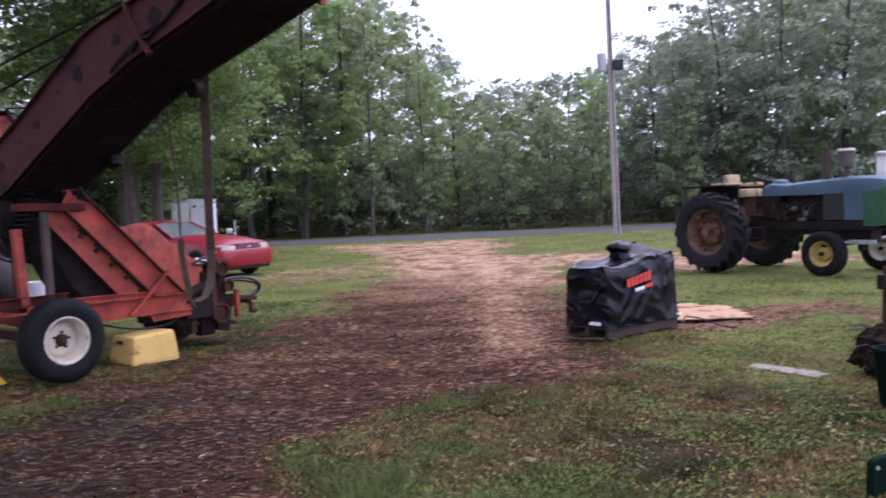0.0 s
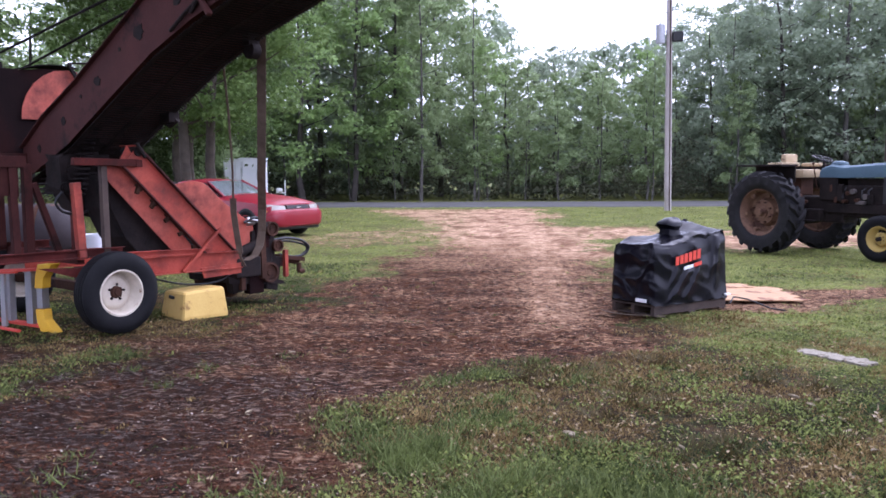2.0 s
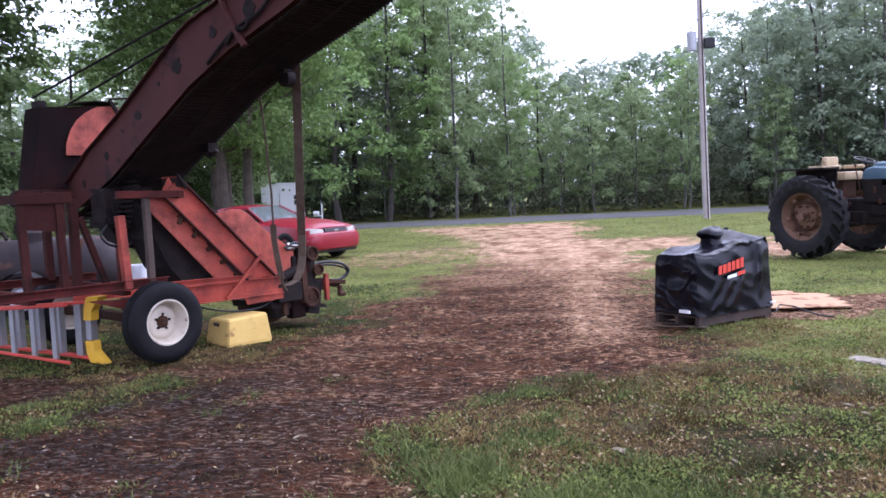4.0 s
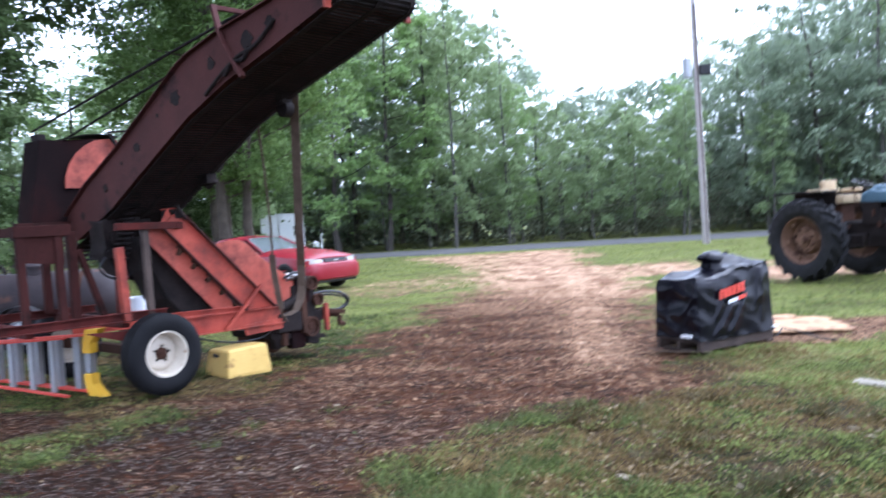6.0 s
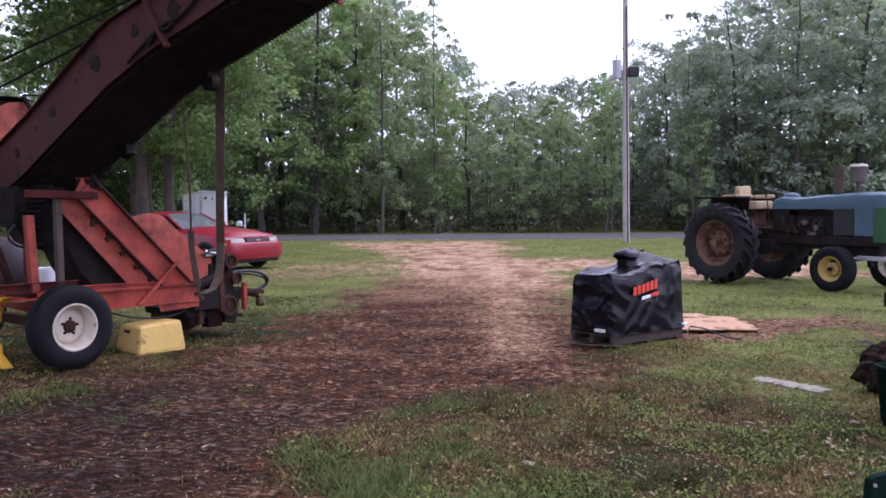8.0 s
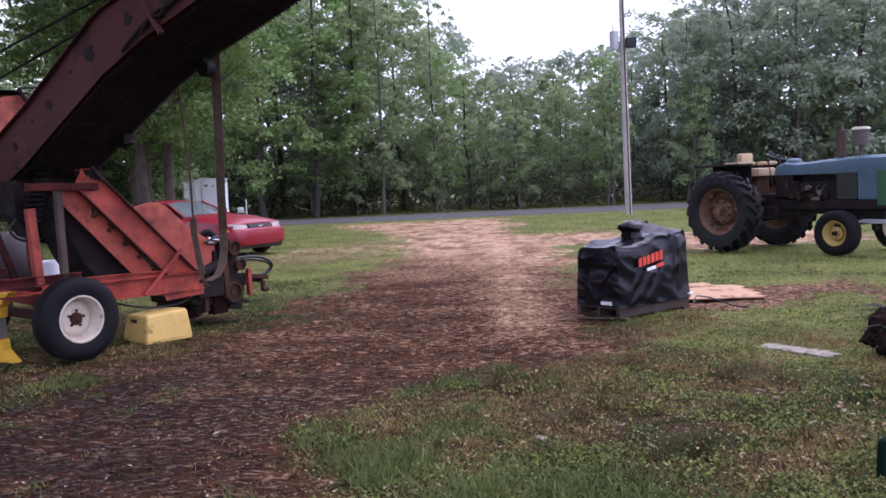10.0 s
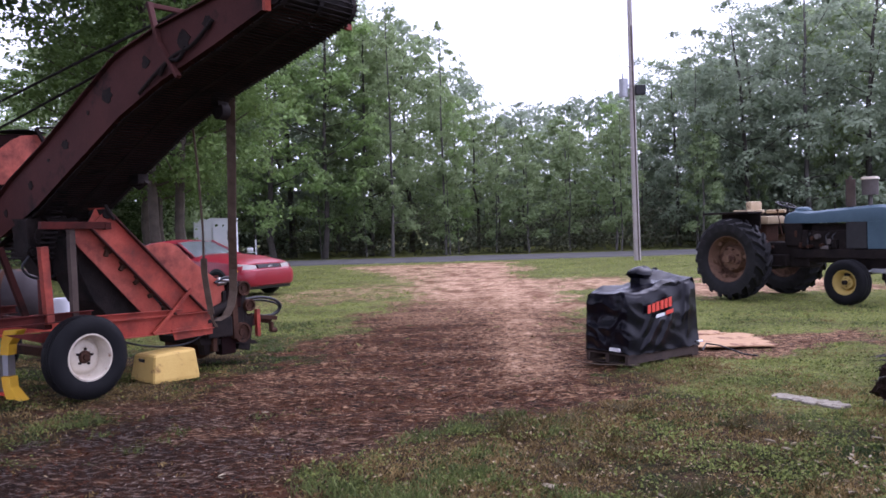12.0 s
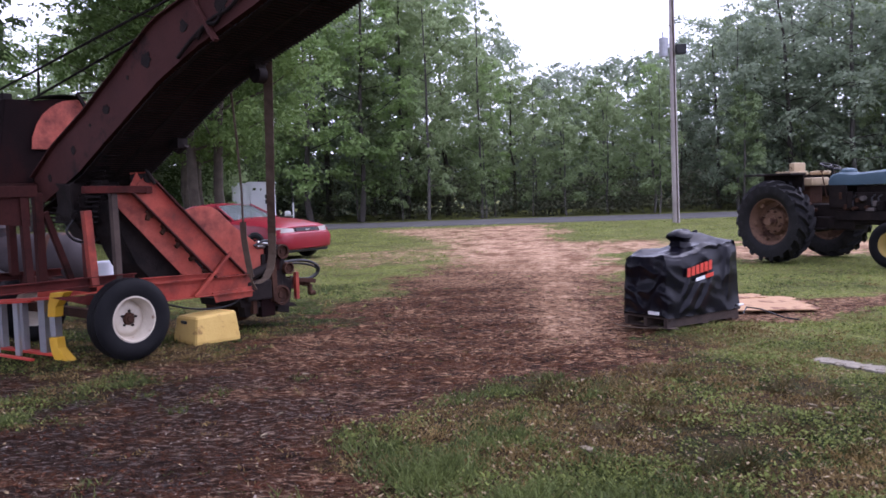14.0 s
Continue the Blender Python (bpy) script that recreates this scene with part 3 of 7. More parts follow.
def puff_quads(centres, radii, count, size, flat=0.5):
    """Sprays of leaves: each a flattened dome whose leaves face up and outwards, thick on top and thin below."""
    c = np.repeat(centres, count, 0)
    r = np.repeat(radii, count)[:, None]
    d = rng.normal(size=c.shape)
    d[:, 2] = np.abs(d[:, 2]) * np.where(rng.uniform(0, 1, len(d)) < 0.25, -0.7, 1.0)
    d /= np.linalg.norm(d, axis=1, keepdims=True)
    far = rng.uniform(0, 1, (len(d), 1)) ** 0.45 * (1 + 0.35 * rng.normal(size=(len(d), 1)).clip(-1, 1.6))
    p = c + d * r * far * np.array([1, 1, flat])
    p[:, 2] -= 0.25 * (r * far ** 2)[:, 0] * np.linalg.norm(d[:, :2], axis=1)
    n = 0.8 * d + np.array([0, 0, 0.65]) + 0.42 * rng.normal(size=d.shape)
    n /= np.linalg.norm(n, axis=1, keepdims=True)
    a = np.cross(n, rng.normal(size=c.shape))
    a /= np.linalg.norm(a, axis=1, keepdims=True)
    b = np.cross(n, a)
    h = size * rng.uniform(0.55, 1.3, (len(p), 1))
    a, b = a * h, b * h * 0.6
    return np.stack([p - a, p - b * 0.9, p + a + np.array([0, 0, -0.25]) * h, p + b], 1)


def limb(bm, pts, radii, seg, stem):
    """A limb grown on to the nearest corner of the stem."""
    first = len(bm.verts)
    tube(bm, pts, radii, seg)
    bm.verts.ensure_lookup_table()
    foot = min(stem, key=lambda v: (v.co - pts[0]).length_squared)
    bm.faces.new((foot, bm.verts[first], bm.verts[first + 1]))


def tree_meshes(height, crown_r, base, clusters, leaves, leaf, trunk_r, seed, lean=0.0, sparse_top=0.0, forks=9, puff=0.24):
    """A tapered trunk with limbs, and the leaves in sprays about the outer half of the limbs."""
    r = np.random.default_rng(seed)
    bm = bmesh.new()
    n = 9
    sway = np.cumsum(r.normal(0, 0.012 * height, (n, 2)), 0) * 0.6
    pts = [Vector((sway[i][0] + lean * i / n, sway[i][1], height * 0.95 * i / (n - 1))) for i in range(n)]
    pts[0].z = -0.15
    tube(bm, pts, [trunk_r * (1.25 if i == 0 else (1 - 0.9 * i / (n - 1)) ** 0.8) + 0.012 for i in range(n)], 9)
    stem = list(bm.verts)
    centres, radii = [], []
    count = forks * 3
    for i in range(count):
        k = min(base / height + (1 - base / height) * ((i + r.uniform()) / count) ** 0.9, 0.97)
        at = pts[int(k * (n - 1))].lerp(pts[min(int(k * (n - 1)) + 1, n - 1)], k * (n - 1) % 1)
        ang = i * 2.4 + r.uniform(-0.4, 0.4)
        along = (k - base / height) / (1 - base / height)
        reach = crown_r * math.sin(math.pi * (0.17 + 0.77 * along)) ** 0.65 * r.uniform(0.62, 1.12)
        d = Vector((math.cos(ang), math.sin(ang), r.uniform(0.10, 0.45) + 0.35 * along))
        tip = at + d * reach
        mid = at.lerp(tip, 0.5) + Vector((0, 0, -0.06 * reach))
        if i % 3 != 2:
            limb(bm, [at, mid, tip], [trunk_r * 0.36 * (1 - 0.7 * k), trunk_r * 0.2 * (1 - 0.6 * k), 0.012], 5, stem)
        for j in range(max(2, round(clusters / count))):
            f = r.uniform(0.35, 1.08)
            q = at.lerp(tip, f) + Vector(r.normal(0, 0.13 * crown_r, 3)) * (0.4 + 0.6 * f)
            if r.uniform() < sparse_top * along:
                continue
            centres.append(q)
            radii.append(crown_r * puff * r.uniform(0.55, 1.25) * (1 - 0.25 * along))
    faces = puff_quads(np.array(centres), np.array(radii), leaves, leaf)
    return bm, faces


def make_tree(name, m, label, group, leaf_mat, bark, args):
    t = thing(name, m, label, "tree", group)
    bm, faces = tree_meshes(**args)
    part("trunk", bm, bark, t, smooth=True)
    quads("crown", faces, leaf_mat, t)
    return t


KINDS = [
    ("tree", "tall slender broadleaf tree beyond the road", LEAF_B, PALE_BARK, dict(height=14, crown_r=2.4, base=1.8, clusters=190, leaves=52, leaf=0.115, trunk_r=0.11, seed=1, sparse_top=0.8)),
    ("tree", "tall slender broadleaf tree beyond the road", LEAF_A, BARK, dict(height=13, crown_r=2.9, base=1.4, clusters=215, leaves=52, leaf=0.115, trunk_r=0.12, seed=2, sparse_top=0.55)),
    ("tree", "dense leafy tree in the wood edge", LEAF_B, BARK, dict(height=12, crown_r=3.7, base=0.9, clusters=240, leaves=56, leaf=0.125, trunk_r=0.14, seed=3, sparse_top=0.1)),
    ("tree", "dense dark green tree in the wood edge", LEAF_C, BARK, dict(height=13, crown_r=4.0, base=1.0, clusters=250, leaves=56, leaf=0.13, trunk_r=0.15, seed=4, sparse_top=0.55)),
    ("tree", "dense dark green tree in the wood edge", LEAF_C, PALE_BARK, dict(height=15, crown_r=3.6, base=1.2, clusters=240, leaves=56, leaf=0.13, trunk_r=0.14, seed=5, sparse_top=0.65)),
    ("sapling", "slim young tree at the edge of the wood", LEAF_B, PALE_BARK, dict(height=6.5, crown_r=1.7, base=1.0, clusters=84, leaves=44, leaf=0.10, trunk_r=0.05, seed=6, sparse_top=0.15, forks=6)),
]
ORIGINALS = {}


def plant(kind, x, y, h, turn=0.0, wide=1.0):
    name, label, leaf_mat, bark, args = KINDS[kind]
    s = h / args["height"]
    m = pose(x, y, 0, 0, 0, turn)
    if kind not in ORIGINALS:
        t = make_tree(name, m, label, "wood edge", leaf_mat, bark, args)
        ORIGINALS[kind] = t
        t.scale = (s * wide, s * wide, s)
    else:
        t = copy_thing(ORIGINALS[kind], m)
        t.scale = (s * wide, s * wide, s)
    return t


BEAR = (-900, -20, 130, 380, 600, 640, 690, 730, 765, 800, 830, 850, 880, 920, 985, 1040, 1065, 1130, 1200, 1250, 1300, 1350, 1450, 1568, 2600)
RISE = (8, 8, 18, 18.5, 17, 15.6, 14.8, 13.8, 12.4, 10.8, 9.4, 8.6, 7.9, 8.4, 8.8, 9.0, 8.6, 10.4, 10.8, 12.6, 14.2, 15.5, 16.5, 17, 17)


def top_at(x, y):
    """Height of the wood's skyline where it stands at x, y."""
    return 1.5 + y * math.tan(radians(float(np.interp(784 + 1506 * x / y, BEAR, RISE))))


# the trees that stand out at the wood's edge
for kind, x, y, h, turn, wide in (
    (0, -3.55, 44.0, 13.2, 20, 0.72), (0, -0.75, 44.5, 12.6, 140, 0.62), (1, -0.1, 45.5, 8.4, 200, 0.6), (1, -7.2, 44.5, 14.5, 60, 1.0),
    (1, -9.6, 43.8, 15.0, 300, 1.05), (2, -5.2, 47.0, 12.5, 80, 0.9), (5, 3.55, 44.2, 5.2, 10, 1.1), (0, 2.1, 47.0, 7.6, 30, 0.9),
    (5, 8.2, 44.6, 6.5, 120, 1.0), (1, 8.9, 49.0, 8.6, 150, 0.7), (5, 6.2, 48.0, 7.6, 70, 0.9), (4, 12.6, 45.4, 10.0, 0, 0.8), (5, 12.4, 44.0, 6.0, 210, 0.9),
    (3, 15.5, 46.0, 12.4, 45, 1.0), (3, 12.6, 49.5, 9.6, 100, 1.0), (2, 14.6, 51.5, 11.0, 20, 1.0), (4, 17.2, 50.5, 12.4, 290, 1.0), (4, 18.2, 45.0, 14.8, 160, 1.0), (3, 21.6, 45.5, 15.2, 250, 1.05), (4, 25.5, 46.0, 16.0, 330, 1.1),
    (1, -12.8, 44.2, 15.5, 150, 1.0), (2, -16.5, 44.8, 15.0, 200, 1.0), (2, -21, 45.5, 11.5, 20, 1.0), (1, -25.5, 45, 8.2, 95, 1.1), (2, -29.5, 45, 8.0, 15, 1.0),
):
    plant(kind, x, y, h, turn, wide)
xx = -13.0
sap = random.Random(8)
while xx < 30:
    plant(5, xx, 43.6 + sap.uniform(0, 2.2), sap.uniform(4.5, 7.5), sap.uniform(0, 360), sap.uniform(0.5, 0.85))
    xx += sap.uniform(2.2, 4.6)
# rows behind them that close the wood
tr = random.Random(3)
for y0, step, kinds, low in ((50.5, 3.7, (2, 3, 4, 2), 0.86), (57.0, 6.0, (3, 2, 3, 4), 0.94)):
    x = -30.0
    while x < 32:
        xx, yy = x + tr.uniform(-0.8, 0.8), y0 + tr.uniform(-1.8, 1.8)
        plant(tr.choice(kinds), xx, yy, min(15.5, min(top_at(xx - 2.2, yy), top_at(xx, yy), top_at(xx + 2.2, yy)) * tr.uniform(low - 0.1, low + 0.08)), tr.uniform(0, 360), tr.uniform(0.85, 1.15))
        x += step * tr.uniform(0.8, 1.2)

# undergrowth along the edge of the wood, and the far wood behind
k = 1150
cx = rng.uniform(-32, 42, k)
cy = 45.2 + np.abs(rng.normal(0, 2.2, k)) + 0.6 * wobble(cx, cx, 0.6)
cz = np.abs(rng.normal(0, 1.35, k)) + 0.1
cx[:350] = rng.uniform(6, 42, 350)
cy[:350] = rng.uniform(50, 58, 350)
cz[:350] = rng.uniform(0.2, 5.0, 350)
undergrowth = quads("undergrowth", puff_quads(np.stack([cx, cy, cz], 1), 0.9 * rng.uniform(0.5, 1.2, k), 44, 0.10, 0.7), UNDER)
tagged(undergrowth, "shady tangle of bushes under the trees", "undergrowth", kind="stuff")
k = 1500
cx = rng.uniform(-55, 50, k)
cy = rng.uniform(61, 66, k)
cz = rng.uniform(0, 1, k) ** 0.8 * np.array([top_at(a, b) * 0.94 for a, b in zip(cx, cy)])
woods = np.stack([cx, cy, cz], 1)
far_woods = quads("far_woods", puff_quads(woods, 1.5 * rng.uniform(0.5, 1.15, k), 50, 0.21, 0.6), LEAF_C)
k = 900
cx, cy, cz = rng.uniform(-45, 42, k), rng.uniform(58.5, 61, k), rng.uniform(0.1, 4.5, k)
thicket = quads("thicket", leaf_quads(np.stack([cx, cy, cz], 1), 0.9, 42, 0.27, 0.8), LEAF_C)
tagged(thicket, "dense dark thicket deep in the wood", "undergrowth", kind="stuff")
tagged(far_woods, "dark green mass of far trees closing the view", "woods", kind="stuff")

# large trees behind the car and the harvester
BIG = dict(height=15, crown_r=4.2, base=2.7, clusters=450, leaves=58, leaf=0.09, trunk_r=0.16, seed=21, sparse_top=0.1, forks=12, puff=0.2)
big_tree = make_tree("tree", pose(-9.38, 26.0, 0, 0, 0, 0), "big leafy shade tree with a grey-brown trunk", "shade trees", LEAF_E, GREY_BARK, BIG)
copy_thing(big_tree, pose(-8.75, 27.2, 0, 0, 0, 130))
copy_thing(big_tree, pose(-10.1, 29.0, 0, 0, 0, 40)).scale = (0.75, 0.75, 0.9)
copy_thing(big_tree, pose(-11.0, 30.5, 0, 0, 0, 60))
OAK = dict(height=15, crown_r=8.0, base=6.0, clusters=820, leaves=56, leaf=0.135, trunk_r=0.30, seed=33, sparse_top=0.0, forks=12, puff=0.12)
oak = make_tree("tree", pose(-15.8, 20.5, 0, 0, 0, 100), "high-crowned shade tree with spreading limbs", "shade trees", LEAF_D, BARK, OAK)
# two more oaks, trunks out of view, added to shade the harvester's left side
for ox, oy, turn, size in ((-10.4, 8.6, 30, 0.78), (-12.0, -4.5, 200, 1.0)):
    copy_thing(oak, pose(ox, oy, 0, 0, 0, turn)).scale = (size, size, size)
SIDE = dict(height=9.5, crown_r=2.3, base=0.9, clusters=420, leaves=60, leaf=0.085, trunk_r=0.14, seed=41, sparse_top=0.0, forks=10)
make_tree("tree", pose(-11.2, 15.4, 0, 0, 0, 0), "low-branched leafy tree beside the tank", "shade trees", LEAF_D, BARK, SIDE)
k = 420
cx, cy = rng.uniform(-16.5, -8.6, k), rng.uniform(31.5, 34.5, k)
cz = np.abs(rng.normal(0, 2.2, k)) + 0.2
keep = ~((cx > -11.6) & (cz < 2.5))
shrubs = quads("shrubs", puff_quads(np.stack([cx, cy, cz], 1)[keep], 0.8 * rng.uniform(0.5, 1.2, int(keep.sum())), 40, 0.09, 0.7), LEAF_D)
tagged(shrubs, "dark leafy shrubs in the shade behind the car", "shrubs", kind="stuff")
plant(1, -16.6, 30.0, 7.8, 40, 1.4)
plant(2, -19.5, 31.0, 7.4, 200, 1.3)
plant(2, -13.6, 33.0, 7.0, 100, 1.3)
plant(5, -11.7, 35.2, 5.6, 0, 1.0)
# ---- red crop harvester: x along its run, y across it, wheel nearest the drive at y = 0 ----
HARV = pose(-3.417, 7.719, 0, 0, 0, 54)


def tyre_profile(r, bead, w, ribs=4):
    """Closed tyre section (radius, across), from y = 0 to y = w."""
    pts = [(bead, 0.16 * w), (bead + 0.012, 0.06 * w), (bead + 0.3 * (r - bead), 0.015 * w), (bead + 0.6 * (r - bead), 0.0), (r - 0.1 * (r - bead), 0.06 * w), (r - 0.03 * (r - bead), 0.13 * w)]
    for k in range(ribs):
        a, b = 0.16 + 0.68 * k / ribs, 0.16 + 0.68 * (k + 0.78) / ribs
        crown = 0.012 * (1 - (2 * (a + b) / 2 - 1) ** 2)
        pts += [(r + crown, a * w), (r + crown, b * w)]
        if k < ribs - 1:
            pts += [(r - 0.012, (b + 0.015) * w), (r - 0.012, (b + 0.045) * w)]
    half = pts[:6]
    return pts + [(q, w - y) for q, y in half[::-1]]


def implement_wheel(parent, y, flip=False):
    """A ribbed tyre on a white dished rim with a rusty hub."""
    wheel = new("wheel")
    wheel.parent = parent
    wheel.matrix_local = pose(0, y, 0.385, 0, 17, 180 if flip else 0)
    bm = bmesh.new()
    lathe(bm, tyre_profile(0.378, 0.212, 0.225), 48, closed=True)
    part("tyre", bm, RUBBER, wheel, "black ribbed implement tyre", smooth=True)
    bm = bmesh.new()
    lathe(bm, [(0.222, 0.028), (0.224, 0.018), (0.208, 0.016), (0.202, 0.026), (0.196, 0.036), (0.186, 0.150), (0.176, 0.166), (0.164, 0.164), (0.150, 0.142), (0.120, 0.132), (0.055, 0.128), (0.055, 0.136),
               (0.12, 0.142), (0.15, 0.152), (0.166, 0.176), (0.196, 0.176), (0.206, 0.19), (0.222, 0.20)], 48, closed=True)
    for a in range(5):
        k = 2 * math.pi * a / 5 + 0.3
        rod(bm, (0.185 * math.cos(k), 0.15, 0.185 * math.sin(k)), (0.185 * math.cos(k), 0.170, 0.185 * math.sin(k)), 0.006, seg=6)
    rim = part("rim", bm, WHITE_RIM, wheel, "chipped white dished rim", smooth=True)
    bm = bmesh.new()
    lathe(bm, [(0.0, 0.085), (0.026, 0.085), (0.032, 0.098), (0.050, 0.106), (0.060, 0.122), (0.060, 0.15), (0.0, 0.15)], 20)
    part("hub", bm, RUST, wheel, "rusty bare hub", smooth=True)
    for a in range(5):
        k = 2 * math.pi * a / 5 + 0.5
        bm = bmesh.new()
        rod(bm, (0.074 * math.cos(k), 0.112, 0.074 * math.sin(k)), (0.074 * math.cos(k), 0.136, 0.074 * math.sin(k)), 0.013, seg=6)
        part("lug_nut", bm, BLACK_IRON, wheel)
    return wheel


def channel(bm, a, b, h, w=0.055, t=0.008):
    """A steel channel from a to b: a web with two flanges that point towards -y."""
    a, b = Vector(a), Vector(b)
    bar(bm, a, b, t, h, 0.0)
    for s in (1, -1):
        o = Vector((0, -w / 2 + t / 2, s * (h / 2 - t / 2)))
        bar(bm, a + o, b + o, w, t, 0.0)


harv = thing("crop_harvester", HARV, "weathered red single-axle crop harvester with a raised dark elevator boom", "harvester")
implement_wheel(harv, 0.0)
implement_wheel(harv, 2.25, True)
bm = bmesh.new()
bar(bm, (0, 0.1, 0.385), (0, 2.15, 0.385), 0.09, 0.09)
part("axle", bm, RUST, harv)
bm = bmesh.new()
bar(bm, (0, 0.30, 0.40), (0, 0.30, 0.62), 0.10, 0.05)
part("axle_bracket", bm, DARK_RED, harv)

# frame
for y in (0.36, 1.85):
    bm = bmesh.new()
    channel(bm, (-0.05, y, 0.575), (1.62, y, 0.555), 0.19)
    part("front_rail", bm, RED_PAINT, harv)
    bm = bmesh.new()
    channel(bm, (-2.2, y, 0.765), (0.22, y, 0.75), 0.085)
    part("rear_rail", bm, FRAME_RED, harv)
bm = bmesh.new()
channel(bm, (0.10, 0.35, 0.71), (1.22, 0.35, 0.675), 0.06, 0.045)
part("top_rail", bm, RED_PAINT, harv)
for x, z in ((-2.1, 0.72), (-1.1, 0.72), (-0.2, 0.70), (1.5, 0.55)):
    bm = bmesh.new()
    bar(bm, (x, 0.37, z), (x, 1.84, z), 0.07, 0.10)
    part("cross_member", bm, FRAME_RED, harv)
bm = bmesh.new()
plate(bm, [(-0.62, 0.345, 0.645), (0.28, 0.345, 0.60), (0.28, 0.345, 0.50), (-0.30, 0.345, 0.54)], (0, 0.012, 0))
part("gusset_plate", bm, FRAME_RED, harv)
bm = bmesh.new()
plate(bm, [(1.10, 0.34, 0.50), (1.62, 0.34, 0.515), (1.62, 0.34, 0.40), (1.14, 0.34, 0.385)], (0, 0.012, 0))
part("lower_plate", bm, RED_PAINT, harv)
bm = bmesh.new()
tube(bm, bend([(0.5, 0.5, 0.48), (0.70, 0.48, 0.40), (0.95, 0.46, 0.335), (1.2, 0.45, 0.31), (1.42, 0.44, 0.33), (1.62, 0.44, 0.42)]), 0.011)
part("hydraulic_hose", bm, BLACK_TRIM, harv, "drooping black hose")
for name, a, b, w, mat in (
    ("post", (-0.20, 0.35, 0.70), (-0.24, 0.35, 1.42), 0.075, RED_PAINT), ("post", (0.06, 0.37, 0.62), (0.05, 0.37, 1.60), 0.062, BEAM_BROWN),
    ("post", (-0.80, 0.35, 0.78), (-0.82, 0.35, 1.62), 0.065, SHADED_RED), ("post", (-1.13, 0.35, 0.78), (-1.15, 0.35, 1.64), 0.065, SHADED_RED),
    ("post", (-0.57, 0.60, 0.76), (-0.57, 0.60, 1.60), 0.075, SHADED_RED), ("brace", (-0.28, 0.62, 0.76), (-0.50, 0.62, 1.42), 0.055, SHADED_RED),
    ("post", (-0.30, 1.80, 0.76), (-0.30, 1.80, 1.70), 0.075, SHADED_RED), ("post", (-1.15, 1.80, 0.78), (-1.15, 1.80, 1.70), 0.075, SHADED_RED),
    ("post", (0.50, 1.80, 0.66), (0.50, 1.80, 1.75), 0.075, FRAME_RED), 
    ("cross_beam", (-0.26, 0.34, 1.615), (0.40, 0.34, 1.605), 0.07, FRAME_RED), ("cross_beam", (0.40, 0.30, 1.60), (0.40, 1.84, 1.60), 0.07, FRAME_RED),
    ("shelf_beam", (-1.20, 0.36, 1.61), (-0.70, 0.36, 1.61), 0.10, SHADED_RED), ("shelf_beam", (-1.15, 0.40, 1.61), (-1.15, 1.84, 1.61), 0.08, SHADED_RED),
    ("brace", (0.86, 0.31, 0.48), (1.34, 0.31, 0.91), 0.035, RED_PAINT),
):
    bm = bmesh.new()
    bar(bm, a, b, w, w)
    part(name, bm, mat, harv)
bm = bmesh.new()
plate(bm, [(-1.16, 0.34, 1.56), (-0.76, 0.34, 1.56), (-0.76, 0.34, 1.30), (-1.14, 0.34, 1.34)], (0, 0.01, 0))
part("shelf_panel", bm, SHADED_RED, harv)

# digger ramp: two sides, the chain between, and the front shield
for y, pts, mat in (
    (0.35, [(0.41, 1.76), (0.85, 1.31), (1.52, 0.66), (1.15, 0.655), (0.23, 1.58)], RED_PAINT),
    (0.40, [(0.12, 1.60), (0.30, 1.58), (1.08, 0.69), (0.84, 0.655), (0.09, 1.46)], PINK_RED),
):
    side = bmesh.new()
    plate(side, [(x, y, z) for x, z in pts], (0, 0.012, 0), 0.002)
    ob = part("ramp_side", side, mat, harv)
    if y > 0.38:
        continue
    for i, j in ((0, 2), (4, 3)):
        bm = bmesh.new()
        bar(bm, (pts[i][0], y - 0.02, pts[i][1]), (pts[j][0], y - 0.02, pts[j][1]), 0.055, 0.014, 0.002)
        part("flange", bm, DARK_RED, ob)
for k in range(5):
    f = (k + 0.5) / 5
    x, z = 0.36 + 0.80 * f, 1.44 - 0.76 * f
    bm = bmesh.new()
    box(bm, (x, 0.395, z), (0.09, 0.05, 0.035), Matrix.Rotation(radians(43), 3, "Y"), 0.006)
    box(bm, (x - 0.02, 0.385, z - 0.03), (0.04, 0.04, 0.07), Matrix.Rotation(radians(20 + 17 * k), 3, "Y"), 0.006)
    rod(bm, (x + 0.02, 0.36, z), (x + 0.02, 0.42, z), 0.018, seg=8)
    part("bearing_bracket", bm, RUST, harv, "rusty bearing bracket")
bm = bmesh.new()
for k in range(34):
    f = k / 33
    x, z = 0.36 + f * 1.10, 1.60 - f * 1.02
    rod(bm, (x, 0.37, z), (x, 1.10, z), 0.008, seg=6)
for y in (0.40, 0.72, 1.06):
    bar(bm, (0.36, y, 1.60), (1.46, y, 0.58), 0.03, 0.012, 0)
part("ramp_chain", bm, BLACK_IRON, harv, "dark rusted bar chain")
# black solid added to stand for the machine's dark interior below the ramp
bm = bmesh.new()
plate(bm, [(0.16, 0.52, 1.50), (0.30, 0.52, 1.52), (1.00, 0.52, 0.66), (0.55, 0.52, 0.62), (0.34, 0.52, 0.86), (0.20, 0.52, 1.16)], (0, 0.5, 0), 0.01)
part("under_pan", bm, BLACK_IRON, harv, "black fill for the dark interior under the ramp")
for k in range(5):
    f = (k + 0.6) / 5
    bm = bmesh.new()
    x, z = 0.24 + f * 0.92, 1.56 - f * 0.98
    lathe(bm, [(0, 0), (0.045, 0), (0.045, 0.03), (0.02, 0.035), (0.02, 0.045), (0, 0.045)], 14, Matrix.Translation((x, 0.42, z)))
    part("chain_roller", bm, RUST, harv, smooth=True)
bm = bmesh.new()
